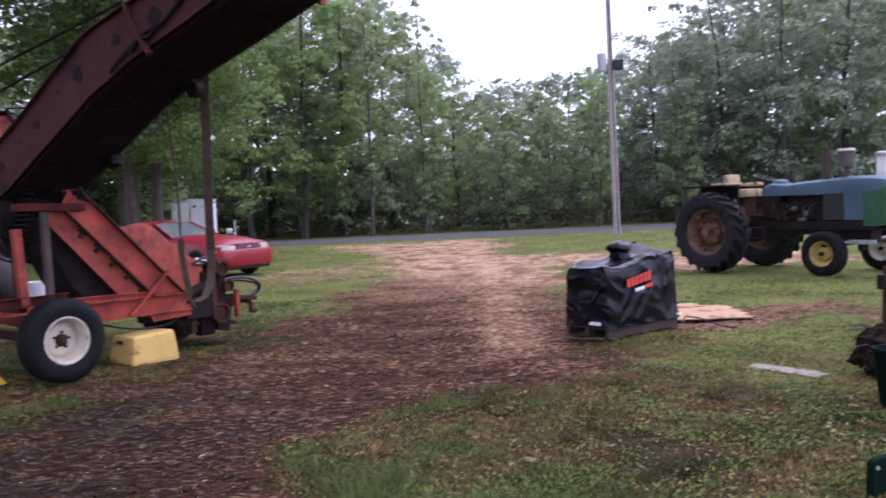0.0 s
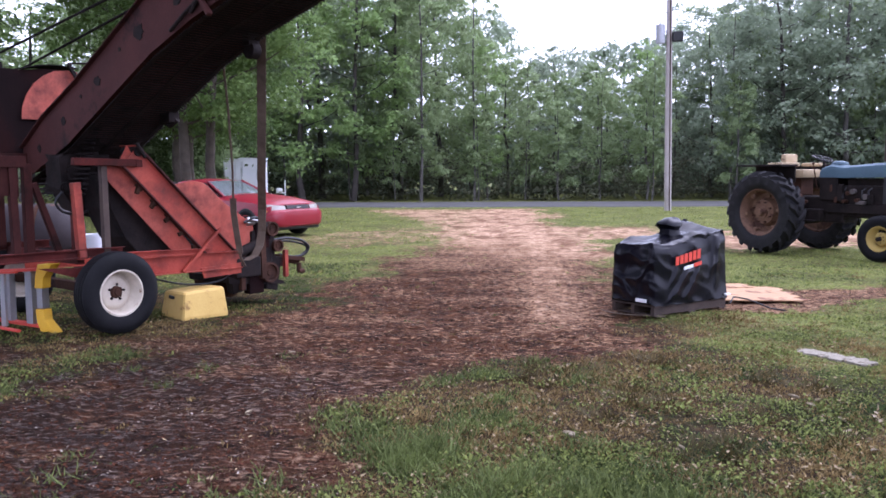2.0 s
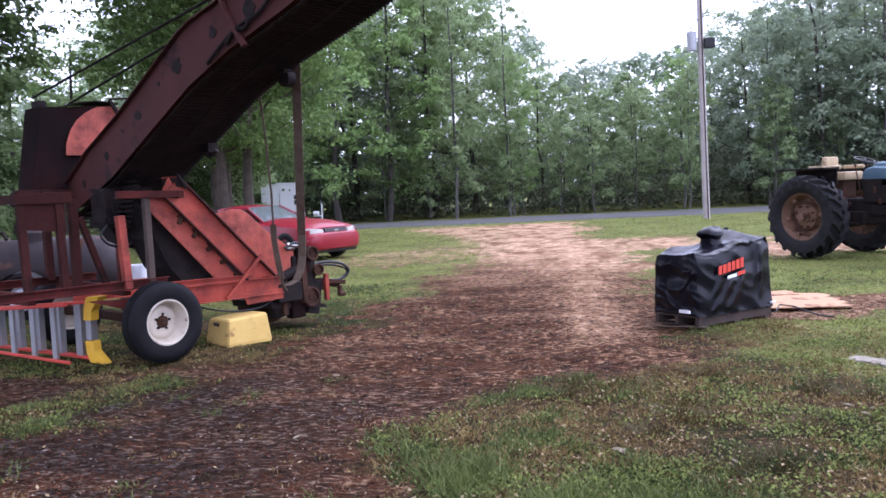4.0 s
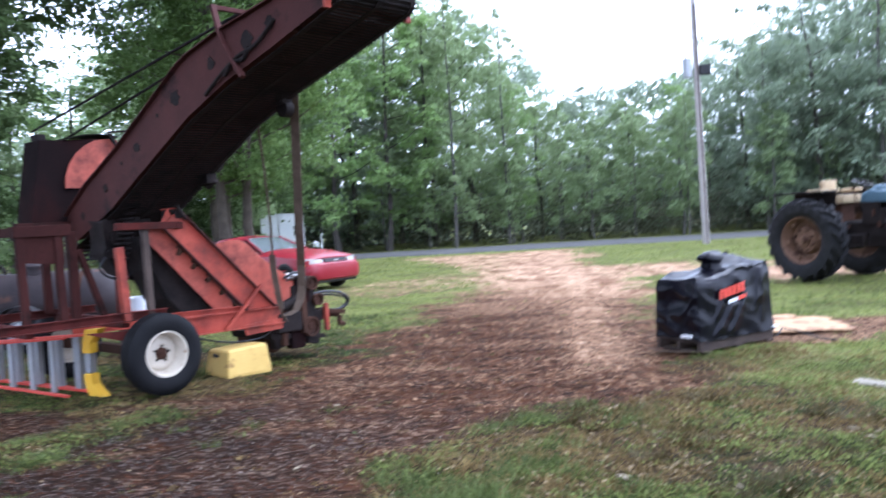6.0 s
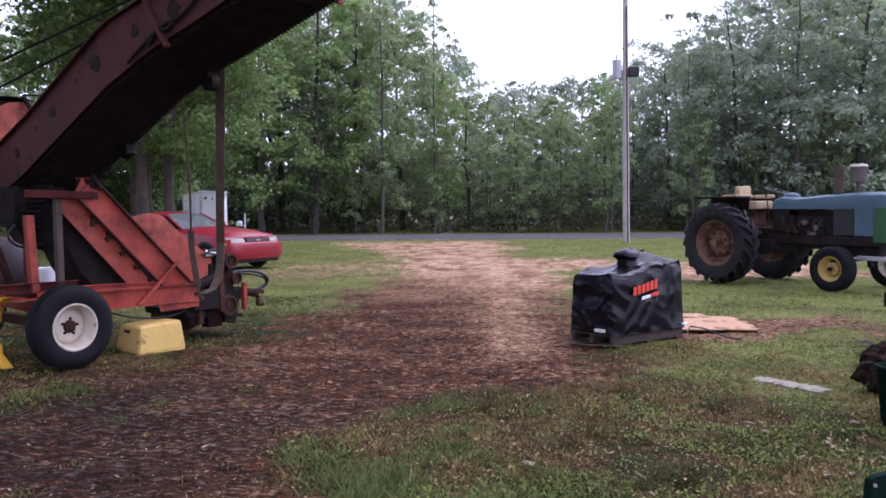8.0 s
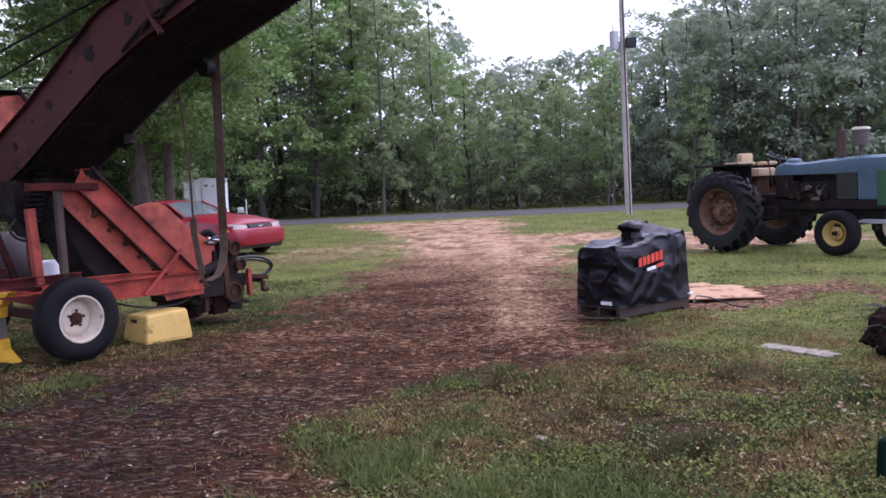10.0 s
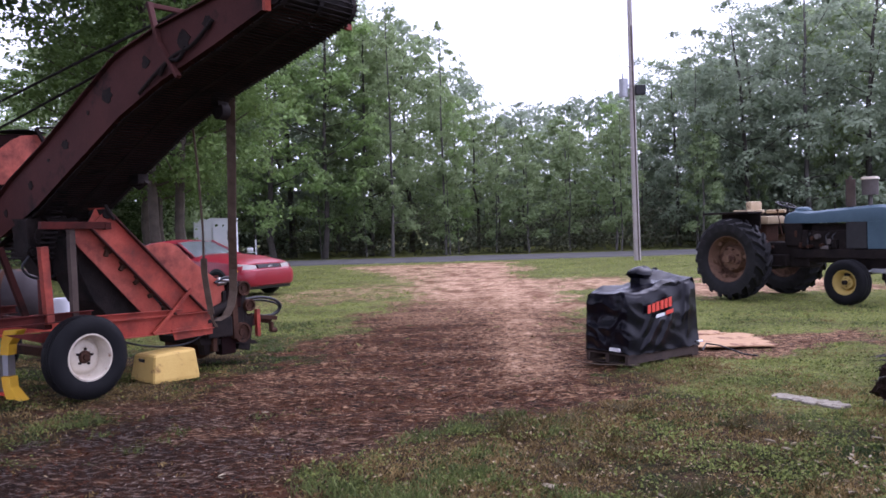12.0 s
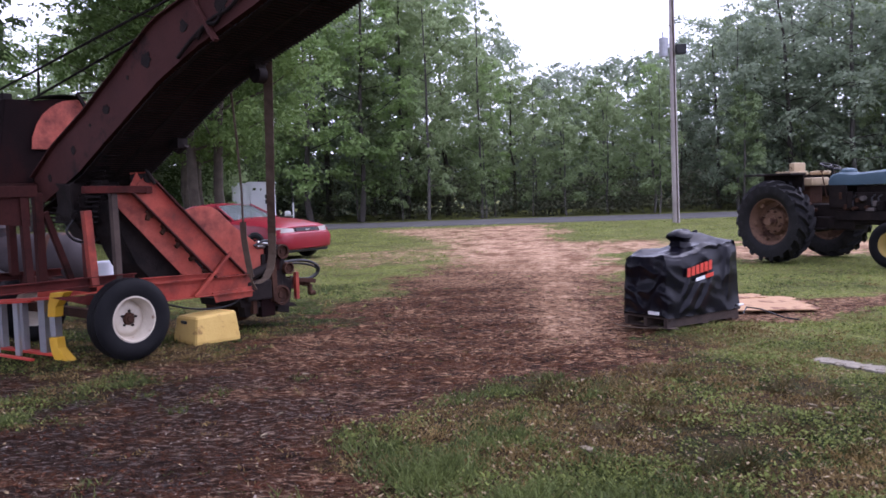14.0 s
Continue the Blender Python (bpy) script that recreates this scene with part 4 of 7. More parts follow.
plate(bm, [(0.86, 0.44, 1.38), (1.08, 0.44, 1.42), (1.20, 0.44, 1.41), (1.28, 0.44, 1.37), (1.49, 0.44, 1.18), (1.80, 0.44, 0.97), (1.88, 0.44, 0.91), (1.90, 0.44, 0.60), (1.56, 0.44, 0.60)], (0, 0.014, 0), 0.002)
part("front_shield", bm, PINK_RED, harv, "faded red sheet shield with worn patches")
bm = bmesh.new()
bar(bm, (0.40, 0.50, 1.78), (0.47, 0.50, 1.70), 0.30, 0.01)
plate(bm, [(0.22, 0.38, 1.60), (0.32, 0.38, 1.78), (0.42, 0.38, 1.60)], (0, 0.01, 0))
part("gusset", bm, RED_PAINT, harv)
bm = bmesh.new()
rod(bm, (0.42, 0.33, 1.72), (0.42, 0.60, 1.72), 0.05, seg=16)
rod(bm, (0.38, 0.31, 1.80), (0.47, 0.31, 1.66), 0.018, seg=8)
part("bearing", bm, BLACK_IRON, harv)

# digging head: gearbox, pulleys, shanks, hoses
head = new("digging_head")
head.parent = harv
bm = bmesh.new()
box(bm, (1.98, 0.62, 0.62), (0.30, 0.42, 0.46), None, 0.03)
box(bm, (1.74, 0.60, 0.45), (0.34, 0.5, 0.22), None, 0.02)
rod(bm, (1.62, 0.42, 0.60), (1.98, 0.42, 0.72), 0.055, seg=14)
part("gearbox", bm, BLACK_IRON, head, "greasy black gearbox")
bm = bmesh.new()
box(bm, (1.93, 0.78, 0.56), (0.52, 0.30, 0.56), None, 0.05)
box(bm, (2.05, 0.66, 0.33), (0.34, 0.24, 0.26), Matrix.Rotation(radians(8), 3, "Y"), 0.04)
part("casing", bm, NEAR_BLACK, head, "near-black casing")
for x, z, r in ((2.10, 0.86, 0.085), (2.18, 0.66, 0.07), (2.06, 0.36, 0.115)):
    bm = bmesh.new()
    m = Matrix.Translation((x, 0.36, z))
    lathe(bm, [(0, 0.02), (0.3 * r, 0.02), (0.34 * r, 0.03), (0.75 * r, 0.03), (0.8 * r, 0), (r, 0), (0.9 * r, 0.02), (r, 0.045), (r, 0.05), (0, 0.05)], 24, m)
    part("pulley", bm, RUST, head, "rusty belt pulley", smooth=True)
for a, b, w, mat in (
    ((1.70, 0.42, 0.62), (1.69, 0.42, 0.19), 0.055, RUST), ((1.80, 0.50, 0.60), (1.80, 0.50, 0.17), 0.05, BLACK_IRON), ((1.95, 0.40, 0.98), (1.97, 0.40, 0.30), 0.07, RUST),
    ((2.12, 0.46, 0.80), (2.14, 0.46, 0.28), 0.08, BLACK_IRON), ((2.34, 0.44, 0.60), (2.34, 0.44, 0.28), 0.05, RED_PAINT), ((2.20, 0.60, 0.55), (2.20, 0.60, 0.22), 0.08, RUST),
    ((1.55, 1.0, 0.60), (2.3, 1.0, 0.50), 0.09, DARK_RED), ((1.55, 0.55, 0.52), (2.34, 0.50, 0.44), 0.08, DARK_RED),
):
    bm = bmesh.new()
    bar(bm, a, b, w, w)
    part("shank", bm, mat, head)
for x, y in ((1.84, 0.85), (1.84, 1.25)):
    bm = bmesh.new()
    lathe(bm, [(0, -0.012), (0.06, -0.012), (0.07, -0.004), (0.20, 0.0), (0.205, 0.003), (0.20, 0.006), (0, 0.012)], 28, Matrix.Translation((x, y, 0.26)))
    part("coulter_disc", bm, RUST, head, "rusty round coulter disc", smooth=True)
bm = bmesh.new()
plate(bm, [(1.50, 0.42, 0.36), (2.30, 0.46, 0.24), (2.36, 0.46, 0.19), (1.52, 0.42, 0.28)], (0, 0.75, 0))
part("digging_blade", bm, BLACK_IRON, head)
for x, y, z, w, h, mat in ((1.66, 0.52, 0.30, 0.16, 0.28, BLACK_IRON), (1.90, 0.48, 0.30, 0.20, 0.34, NEAR_BLACK), (2.18, 0.52, 0.34, 0.18, 0.40, BLACK_IRON), (1.98, 0.46, 0.80, 0.20, 0.30, NEAR_BLACK)):
    bm = bmesh.new()
    box(bm, (x, y, z), (w, 0.12, h), Matrix.Rotation(radians(40 * (x - 1.9)), 3, "Y"), 0.015)
    part("casting", bm, mat, head, "greasy dark iron casting")
bm = bmesh.new()
bar(bm, (2.28, 0.52, 0.52), (2.66, 0.50, 0.46), 0.10, 0.05)
bar(bm, (2.30, 0.62, 0.50), (2.62, 0.52, 0.44), 0.04, 0.09)
rod(bm, (2.60, 0.50, 0.42), (2.60, 0.50, 0.32), 0.03)
part("hitch_clevis", bm, RUST, head)
bm = bmesh.new()
rod(bm, (2.58, 0.49, 0.325), (2.66, 0.49, 0.315), 0.03, seg=10)
part("hose_coupler", bm, RUST, head, "rusty hose coupler")
for pts, r in (
    ([(2.12, 0.45, 0.72), (2.34, 0.42, 0.735), (2.56, 0.42, 0.70), (2.70, 0.44, 0.61), (2.66, 0.47, 0.52), (2.50, 0.49, 0.50), (2.30, 0.50, 0.54)], 0.017),
    ([(2.12, 0.50, 0.66), (2.36, 0.46, 0.70), (2.64, 0.46, 0.64), (2.72, 0.50, 0.56), (2.58, 0.52, 0.48)], 0.012),
    ([(1.72, 0.40, 0.95), (1.85, 0.38, 1.0), (1.98, 0.38, 0.96), (2.05, 0.40, 0.86)], 0.016),
):
    bm = bmesh.new()
    tube(bm, bend(pts), r)
    part("hydraulic_hose", bm, BLACK_TRIM, head, "looped black rubber hose")
bm = bmesh.new()
rod(bm, (1.76, 0.40, 0.985), (1.96, 0.40, 0.955), 0.022)
rod(bm, (1.78, 0.44, 0.94), (1.90, 0.44, 0.94), 0.03)
part("hydraulic_cylinder", bm, CHROME, head, "dull bright cylinder rod")

# elevator boom across the machine
boom = new("elevator_boom")
boom.parent = harv
TOP = [(1.86, 1.78), (1.35, 2.09), (0.70, 2.38), (0.18, 2.65), (-0.52, 3.02), (-0.68, 3.08), (-1.20, 3.20), (-2.13, 3.34), (-2.56, 3.42)]
BOT = [(1.90, 1.42), (0.90, 1.80), (0.24, 2.13), (-0.59, 2.54), (-1.22, 2.77), (-1.92, 2.96), (-2.46, 3.12), (-2.58, 3.16)]
for x, t in ((0.0, 0.010), (0.80, 0.010)):
    bm = bmesh.new()
    plate(bm, [(x, y, z) for y, z in TOP] + [(x, y, z) for y, z in BOT[::-1]], (t, 0, 0))
    ob = part("side_plate", bm, DARK_RED, boom, "dark rusted red side plate")
    bm = bmesh.new()
    xf = x + (0.03 if x > 0.4 else -0.02)
    loft(bm, [[Vector((xf + dx, y, z + dz)) for dx, dz in ((-0.025, -0.006), (0.025, -0.006), (0.025, 0.006), (-0.025, 0.006))] for y, z in TOP])
    part("flange", bm, DARK_RED, ob)
    bm = bmesh.new()
    xo = x + (0.025 if x > 0.4 else -0.025)
    bar(bm, (xo, -2.57, 3.10), (xo, -2.57, 3.46), 0.03, 0.06, 0.003)
    part("end_strip", bm, RED_PAINT, ob, "faded pink-red end strip")
# rusted-through blots on the side plate, ragged and almost flush
blot = random.Random(14)
for y, z, r in ((0.98, 2.02, 0.05), (0.30, 2.36, 0.06), (-0.42, 2.74, 0.085), (-1.02, 2.95, 0.06), (1.50, 1.76, 0.045), (-1.55, 3.06, 0.08), (-1.85, 3.14, 0.06), (0.62, 2.24, 0.02), (-0.1, 2.62, 0.025)):
    bm = bmesh.new()
    plate(bm, [(-0.006, y + r * blot.uniform(0.7, 1.2) * math.cos(k * math.pi / 7), z + r * blot.uniform(0.6, 1.1) * math.sin(k * math.pi / 7)) for k in range(14)], (0.005, 0, 0))
    part("rust_blot", bm, BLACK_IRON, boom, "black rusted blot")
for (y0, z0, y1, z1) in ((-0.95, 2.72, -1.95, 3.12), (-1.25, 2.84, -1.60, 2.96)):
    bm = bmesh.new()
    tube(bm, bend([(-0.03, y0 + (y1 - y0) * f, z0 + (z1 - z0) * f + 0.03 * math.sin(9 * f + y1)) for f in (0, 0.25, 0.5, 0.75, 1)]), 0.017)
    part("hydraulic_hose", bm, BLACK_IRON, boom, "greasy hose along the plate")


def along(path, step):
    """Points every step along a path of (y, z)."""
    out, left = [], 0.0
    for (y0, z0), (y1, z1) in zip(path, path[1:]):
        d = math.hypot(y1 - y0, z1 - z0)
        k = left
        while k < d:
            out.append((y0 + (y1 - y0) * k / d, z0 + (z1 - z0) * k / d, math.atan2(z1 - z0, y1 - y0)))
            k += step
        left = k - d
    return out


wrap = [(-2.60 - 0.12 * math.sin(a), 3.25 - 0.12 * math.cos(a)) for a in np.linspace(0.0, math.pi, 7)]
under = [(y, z - 0.035) for y, z in BOT[:-1]] + wrap
upper = [wrap[-1], (-2.1, 3.22), (-1.2, 3.06), (-0.6, 2.88), (0.18, 2.50), (0.75, 2.22), (1.8, 1.68)]
bm = bmesh.new()
for y, z, a in along(under, 0.042) + along(upper, 0.042):
    vs = [bm.verts.new((x, y + 0.008 * math.cos(k), z + 0.008 * math.sin(k))) for x in (0.012, 0.798) for k in (0, math.pi / 2, math.pi, 3 * math.pi / 2)]
    for k in range(4):
        bm.faces.new((vs[k], vs[(k + 1) % 4], vs[4 + (k + 1) % 4], vs[4 + k]))
for x in (0.05, 0.40, 0.75):
    for path in (under, upper):
        for (y0, z0), (y1, z1) in zip(path, path[1:]):
            bar(bm, (x, y0, z0), (x, y1, z1), 0.045, 0.01, 0)
part("chain_web", bm, BLACK_IRON, boom, "dark greasy bar chain")
bm = bmesh.new()
rod(bm, (0.015, -2.60, 3.25), (0.795, -2.60, 3.25), 0.10, seg=20)
part("end_roller", bm, BLACK_IRON, boom, smooth=True)
bm = bmesh.new()
loft(bm, [[(x, y, z + 0.10 + dz) for x, dz in ((0.02, 0), (0.79, 0), (0.79, 0.008), (0.02, 0.008))] for y, z in BOT[:-1]])
part("bed_pan", bm, DARK_RED, boom)
for y, z in ((1.5, 1.66), (0.6, 2.02), (-0.3, 2.46), (-1.4, 2.88), (-2.0, 3.02)):
    bm = bmesh.new()
    bar(bm, (0.012, y, z + 0.06), (0.798, y, z + 0.06), 0.06, 0.05)
    part("cross_brace", bm, DARK_RED, boom)
bm = bmesh.new()
bar(bm, (-0.03, -1.14, 3.42), (-0.03, -1.26, 3.05), 0.05, 0.035)
bar(bm, (-0.03, -1.26, 3.06), (-0.03, -1.50, 2.76), 0.05, 0.035)
bar(bm, (-0.03, -1.14, 3.40), (0.83, -1.14, 3.40), 0.04, 0.04)
bar(bm, (0.83, -1.14, 3.40), (0.83, -1.24, 3.05), 0.05, 0.035)
rod(bm, (0.42, -1.2, 3.38), (0.62, -1.05, 3.42), 0.03)
part("mast", bm, DARK_RED, boom, "bent red steel mast bracket")
bm = bmesh.new()
rod(bm, (0.70, -1.05, 2.60), (0.79, -1.05, 2.60), 0.075, seg=16)
box(bm, (0.73, -1.05, 2.70), (0.12, 0.1, 0.12), None, 0.01)
part("hydraulic_motor", bm, BLACK_IRON, boom, smooth=True)
bm = bmesh.new()
tube(bm, [(0.72, 0.40, 2.04), (0.76, 0.30, 1.98), (0.78, 0.2, 2.04)], 0.03)
box(bm, (0.74, 0.28, 2.06), (0.12, 0.16, 0.1), None, 0.01)
part("chain_tensioner", bm, BLACK_IRON, boom)
for x, y1, z1 in ((0.30, 3.3, 2.86), (0.55, 3.0, 2.74)):
    bm = bmesh.new()
    rod(bm, (x, -1.12, 3.42), (x, y1, z1), 0.014, seg=8)
    part("stay_rod", bm, BLACK_IRON, boom, "thin dark stay rod")

# hopper and drives on the far side
hop = new("hopper")
hop.parent = harv
bm = bmesh.new()
plate(bm, [(-0.24, 1.87, 2.60), (-0.38, 1.87, 1.72), (0.62, 1.87, 1.72), (0.62, 1.87, 2.62), (0.30, 1.87, 2.63), (0.02, 1.87, 2.60)], (0, 0.38, 0), 0.006)
part("housing", bm, NEAR_BLACK, hop, "near-black red housing with a black top")
bm = bmesh.new()
plate(bm, [(-0.01, 1.84, 2.08), (0.28, 1.84, 2.08), (0.62, 1.84, 2.40), (0.62, 1.84, 2.62), (0.50, 1.84, 2.63), (0.36, 1.84, 2.61), (0.24, 1.84, 2.55), (0.13, 1.84, 2.46), (0.05, 1.84, 2.34), (0.0, 1.84, 2.20)], (0, 0.012, 0), 0.002)
part("front_panel", bm, PINK_RED, hop, "faded orange-red sheet panel")
bm = bmesh.new()
arc = [(0.02 + 0.60 * k / 8, 2.56 + 0.11 * math.sin(math.pi * (0.15 + 0.55 * k / 8))) for k in range(9)]
loft(bm, [[Vector((x, 1.82, z)), Vector((x, 2.26, z)), Vector((x, 2.26, z + 0.01)), Vector((x, 1.82, z + 0.01))] for x, z in arc])
part("curved_cover", bm, BLACK_IRON, hop)
bm = bmesh.new()
plate(bm, [(-0.05, 2.27, 1.72), (0.62, 2.27, 1.72), (0.62, 2.27, 2.62), (-0.05, 2.27, 2.62)], (0, 0.012, 0))
part("back_panel", bm, FRAME_RED, hop)
bm = bmesh.new()
box(bm, (-0.15, 2.1, 2.63), (0.10, 0.16, 0.10), None, 0.015)
part("cap_box", bm, BLACK_IRON, hop)
bm = bmesh.new()
bar(bm, (0.50, 1.80, 2.70), (0.66, 1.80, 2.42), 0.03, 0.04)
bar(bm, (0.50, 1.80, 2.70), (0.72, 1.80, 2.72), 0.03, 0.02)
part("corner_angle", bm, BLACK_IRON, hop)
bm = bmesh.new()
bar(bm, (-0.56, 1.84, 1.64), (0.62, 1.84, 1.64), 0.10, 0.16)
part("sill_beam", bm, SHADED_RED, hop)
drive = new("chain_drive")
drive.parent = harv
drive.matrix_local = pose(0.30, 0.0, -0.08)
bm = bmesh.new()
loft(bm, [[Vector((x + dx, y, z + dz)) for dx, dz in ((-0.26, 0.24), (-0.05, 0.36), (0.24, 0.38), (0.34, 0.06), (0.20, -0.20), (0.08, -0.40), (-0.10, -0.34), (-0.24, -0.10))] for x, y, z in ((-0.06, 1.06, 1.52), (-0.05, 1.20, 1.53), (-0.04, 1.42, 1.56))])
bmesh.ops.bevel(bm, geom=list(bm.edges), offset=0.012, segments=1, affect="EDGES")
part("casing", bm, BLACK_IRON, drive, "black greasy chain casing")
for x, z, r in ((-0.16, 1.60, 0.115), (0.10, 1.52, 0.085), (-0.02, 1.36, 0.07), (-0.30, 1.44, 0.06)):
    bm = bmesh.new()
    teeth = 16
    ring_pts = [(x + (r * (1.0 if k % 2 else 0.86)) * math.cos(math.pi * k / teeth), 1.0, z + (r * (1.0 if k % 2 else 0.86)) * math.sin(math.pi * k / teeth)) for k in range(2 * teeth)]
    plate(bm, ring_pts, (0, 0.025, 0))
    rod(bm, (x, 0.965, z), (x, 1.06, z), 0.032, seg=10)
    part("sprocket", bm, BLACK_IRON, drive, "greasy toothed sprocket")
for x0, z0, x1, z1 in ((-0.16, 1.72, 0.10, 1.61), (-0.22, 1.49, -0.06, 1.30), (0.17, 1.47, 0.04, 1.32)):
    bm = bmesh.new()
    links = max(3, round(math.hypot(x1 - x0, z1 - z0) / 0.03))
    for k in range(links):
        f = (k + 0.5) / links
        box(bm, (x0 + (x1 - x0) * f, 0.985 + 0.008 * (k % 2), z0 + (z1 - z0) * f), (0.034, 0.010, 0.022), Matrix.Rotation(-math.atan2(z1 - z0, x1 - x0), 3, "Y"), 0.004)
    part("drive_chain", bm, BLACK_IRON, drive, "greasy roller chain")
bm = bmesh.new()
tube(bm, bend([(-0.34, 1.0, 1.40), (-0.42, 0.98, 1.30), (-0.34, 0.97, 1.20), (-0.16, 0.98, 1.18), (0.02, 0.99, 1.26)]), 0.013)
part("hydraulic_hose", bm, BLACK_TRIM, drive, "drooping black hose")
bm = bmesh.new()
rod(bm, (0.16, 1.02, 1.30), (0.16, 1.30, 1.30), 0.075, seg=14)
part("motor", bm, NEAR_BLACK, drive, "near-black hydraulic motor", smooth=True)
bm = bmesh.new()
plate(bm, [(0.12, 1.0, 1.30), (0.30, 1.0, 1.30), (0.42, 1.0, 2.05), (0.20, 1.0, 1.95)], (0, 0.7, 0))
part("chain_guard", bm, BLACK_IRON, harv)
bm = bmesh.new()
for k in range(16):
    z = 1.30 + 0.05 * k
    rod(bm, (0.05 + 0.012 * k, 0.70, z), (0.05 + 0.012 * k, 1.70, z), 0.011, seg=6)
part("picking_chain", bm, BLACK_IRON, harv)

# lifting straps from the boom down to the digging head


def strap(name, pts, w, label):
    """A flat webbing strap along points, turned to face along the run."""
    bm = bmesh.new()
    ps = [HARV @ Vector(p) for p in pts]
    t = Vector((0.25, 0.97, 0)).normalized() * 0.004
    s = Vector((0.97, -0.25, 0)).normalized() * w / 2
    rings = [[bm.verts.new(p - s - t), bm.verts.new(p + s - t), bm.verts.new(p + s + t), bm.verts.new(p - s + t)] for p in ps]
    for a, b in zip(rings, rings[1:]):
        for k in range(4):
            bm.faces.new((a[k], a[(k + 1) % 4], b[(k + 1) % 4], b[k]))
    bm.faces.new(rings[0][::-1])
    bm.faces.new(rings[-1])
    bmesh.ops.recalc_face_normals(bm, faces=bm.faces)
    ob = part(name, bm, STRAP, None)
    return tagged(ob, label, "strap", "lifting straps")


strap("lifting_strap", [(0.82, -0.50, 2.66), (1.06, -0.25, 2.14), (1.32, 0.05, 1.56), (1.47, 0.25, 1.22)], 0.022, "narrow dark rope strap hung from the boom")
strap("lifting_strap", [(1.47, 0.25, 1.23), (1.50, 0.29, 1.08), (1.53, 0.30, 0.92), (1.58, 0.30, 0.62)], 0.075, "pale frayed webbing strap hooked to the digging head")
strap("lifting_strap", [(1.57, 0.30, 0.64), (1.60, 0.31, 0.56), (1.66, 0.32, 0.47)], 0.03, "loose dark tail of a webbing strap")
strap("lifting_strap", [(0.85, -1.05, 2.74), (1.15, -0.66, 2.15), (1.46, -0.25, 1.52), (1.72, 0.08, 1.10), (1.76, 0.14, 0.86), (1.73, 0.15, 0.70), (1.67, 0.16, 0.60), (1.58, 0.20, 0.55)], 0.095, "wide brown webbing strap holding up the digging head")
# ---- old blue and green tractor: x forward, y left ----
TRACTOR = pose(5.71, 16.27, 0, 0, 0, -56)
REAR_R, FRONT_R, WHEELBASE = 0.745, 0.375, 2.085


def tractor_tyre(r, bead, w, lugs):
    """A drive tyre centred on y = 0: a round carcass with slanting lugs to either side of the middle."""
    bm = bmesh.new()
    prof = [(bead, -0.36 * w), (bead + 0.02, -0.43 * w), (bead + 0.35 * (r - bead), -0.50 * w), (bead + 0.7 * (r - bead), -0.49 * w), (r - 0.095, -0.42 * w), (r - 0.062, -0.2 * w), (r - 0.056, 0)]
    prof += [(q, -y) for q, y in prof[-2::-1]]
    lathe(bm, prof, 56, closed=True)
    return bm


def lug_mesh(r, w, lugs, s):
    """One slanting lug at angle 0, to the side s of the middle."""
    bm = bmesh.new()
    rows = []
    for f, q in ((0.04, r), (0.30, r - 0.002), (0.47, r - 0.045), (0.505, r - 0.15)):
        a, h, low = 0.9 * f * 2 * math.pi * 2.1 / lugs, 0.034 / r, q - 0.07
        rows.append([Vector((rr * math.cos(aa), f * w * s, rr * math.sin(aa))) for rr, aa in ((low, a - 1.4 * h), (q, a - h), (q, a + h), (low, a + 1.4 * h))])
    loft(bm, rows)
    lug_me = bpy.data.meshes.new("lug")
    bm.to_mesh(lug_me)
    bm.free()
    return lug_me


def add_lugs(parent, r, w, lugs, mat, m=Matrix()):
    for s in (-1, 1):
        shared = lug_mesh(r, w, lugs, s)
        shared.materials.append(mat)
        for k in range(lugs):
            ob = new("lug", shared)
            ob.parent = parent
            ob.matrix_local = m @ Matrix.Rotation(-2 * math.pi * (k + (0.5 if s > 0 else 0)) / lugs, 4, "Y")


def rim_dish(r, depth, w):
    return [(r, -w), (r + 0.012, -w - 0.008), (r - 0.012, -w - 0.010), (r - 0.02, -w + 0.01), (r - 0.05, -w + 0.05), (r - 0.07, -w + depth), (r * 0.62, -w + depth + 0.01), (r * 0.5, -w + depth * 0.55), (r * 0.24, -w + depth * 0.5), (r * 0.24, -w + depth * 0.3), (0.0, -w + depth * 0.3)]


tractor = thing("tractor", TRACTOR, "old open tractor with faded blue hood and muddy tyres", "tractor")


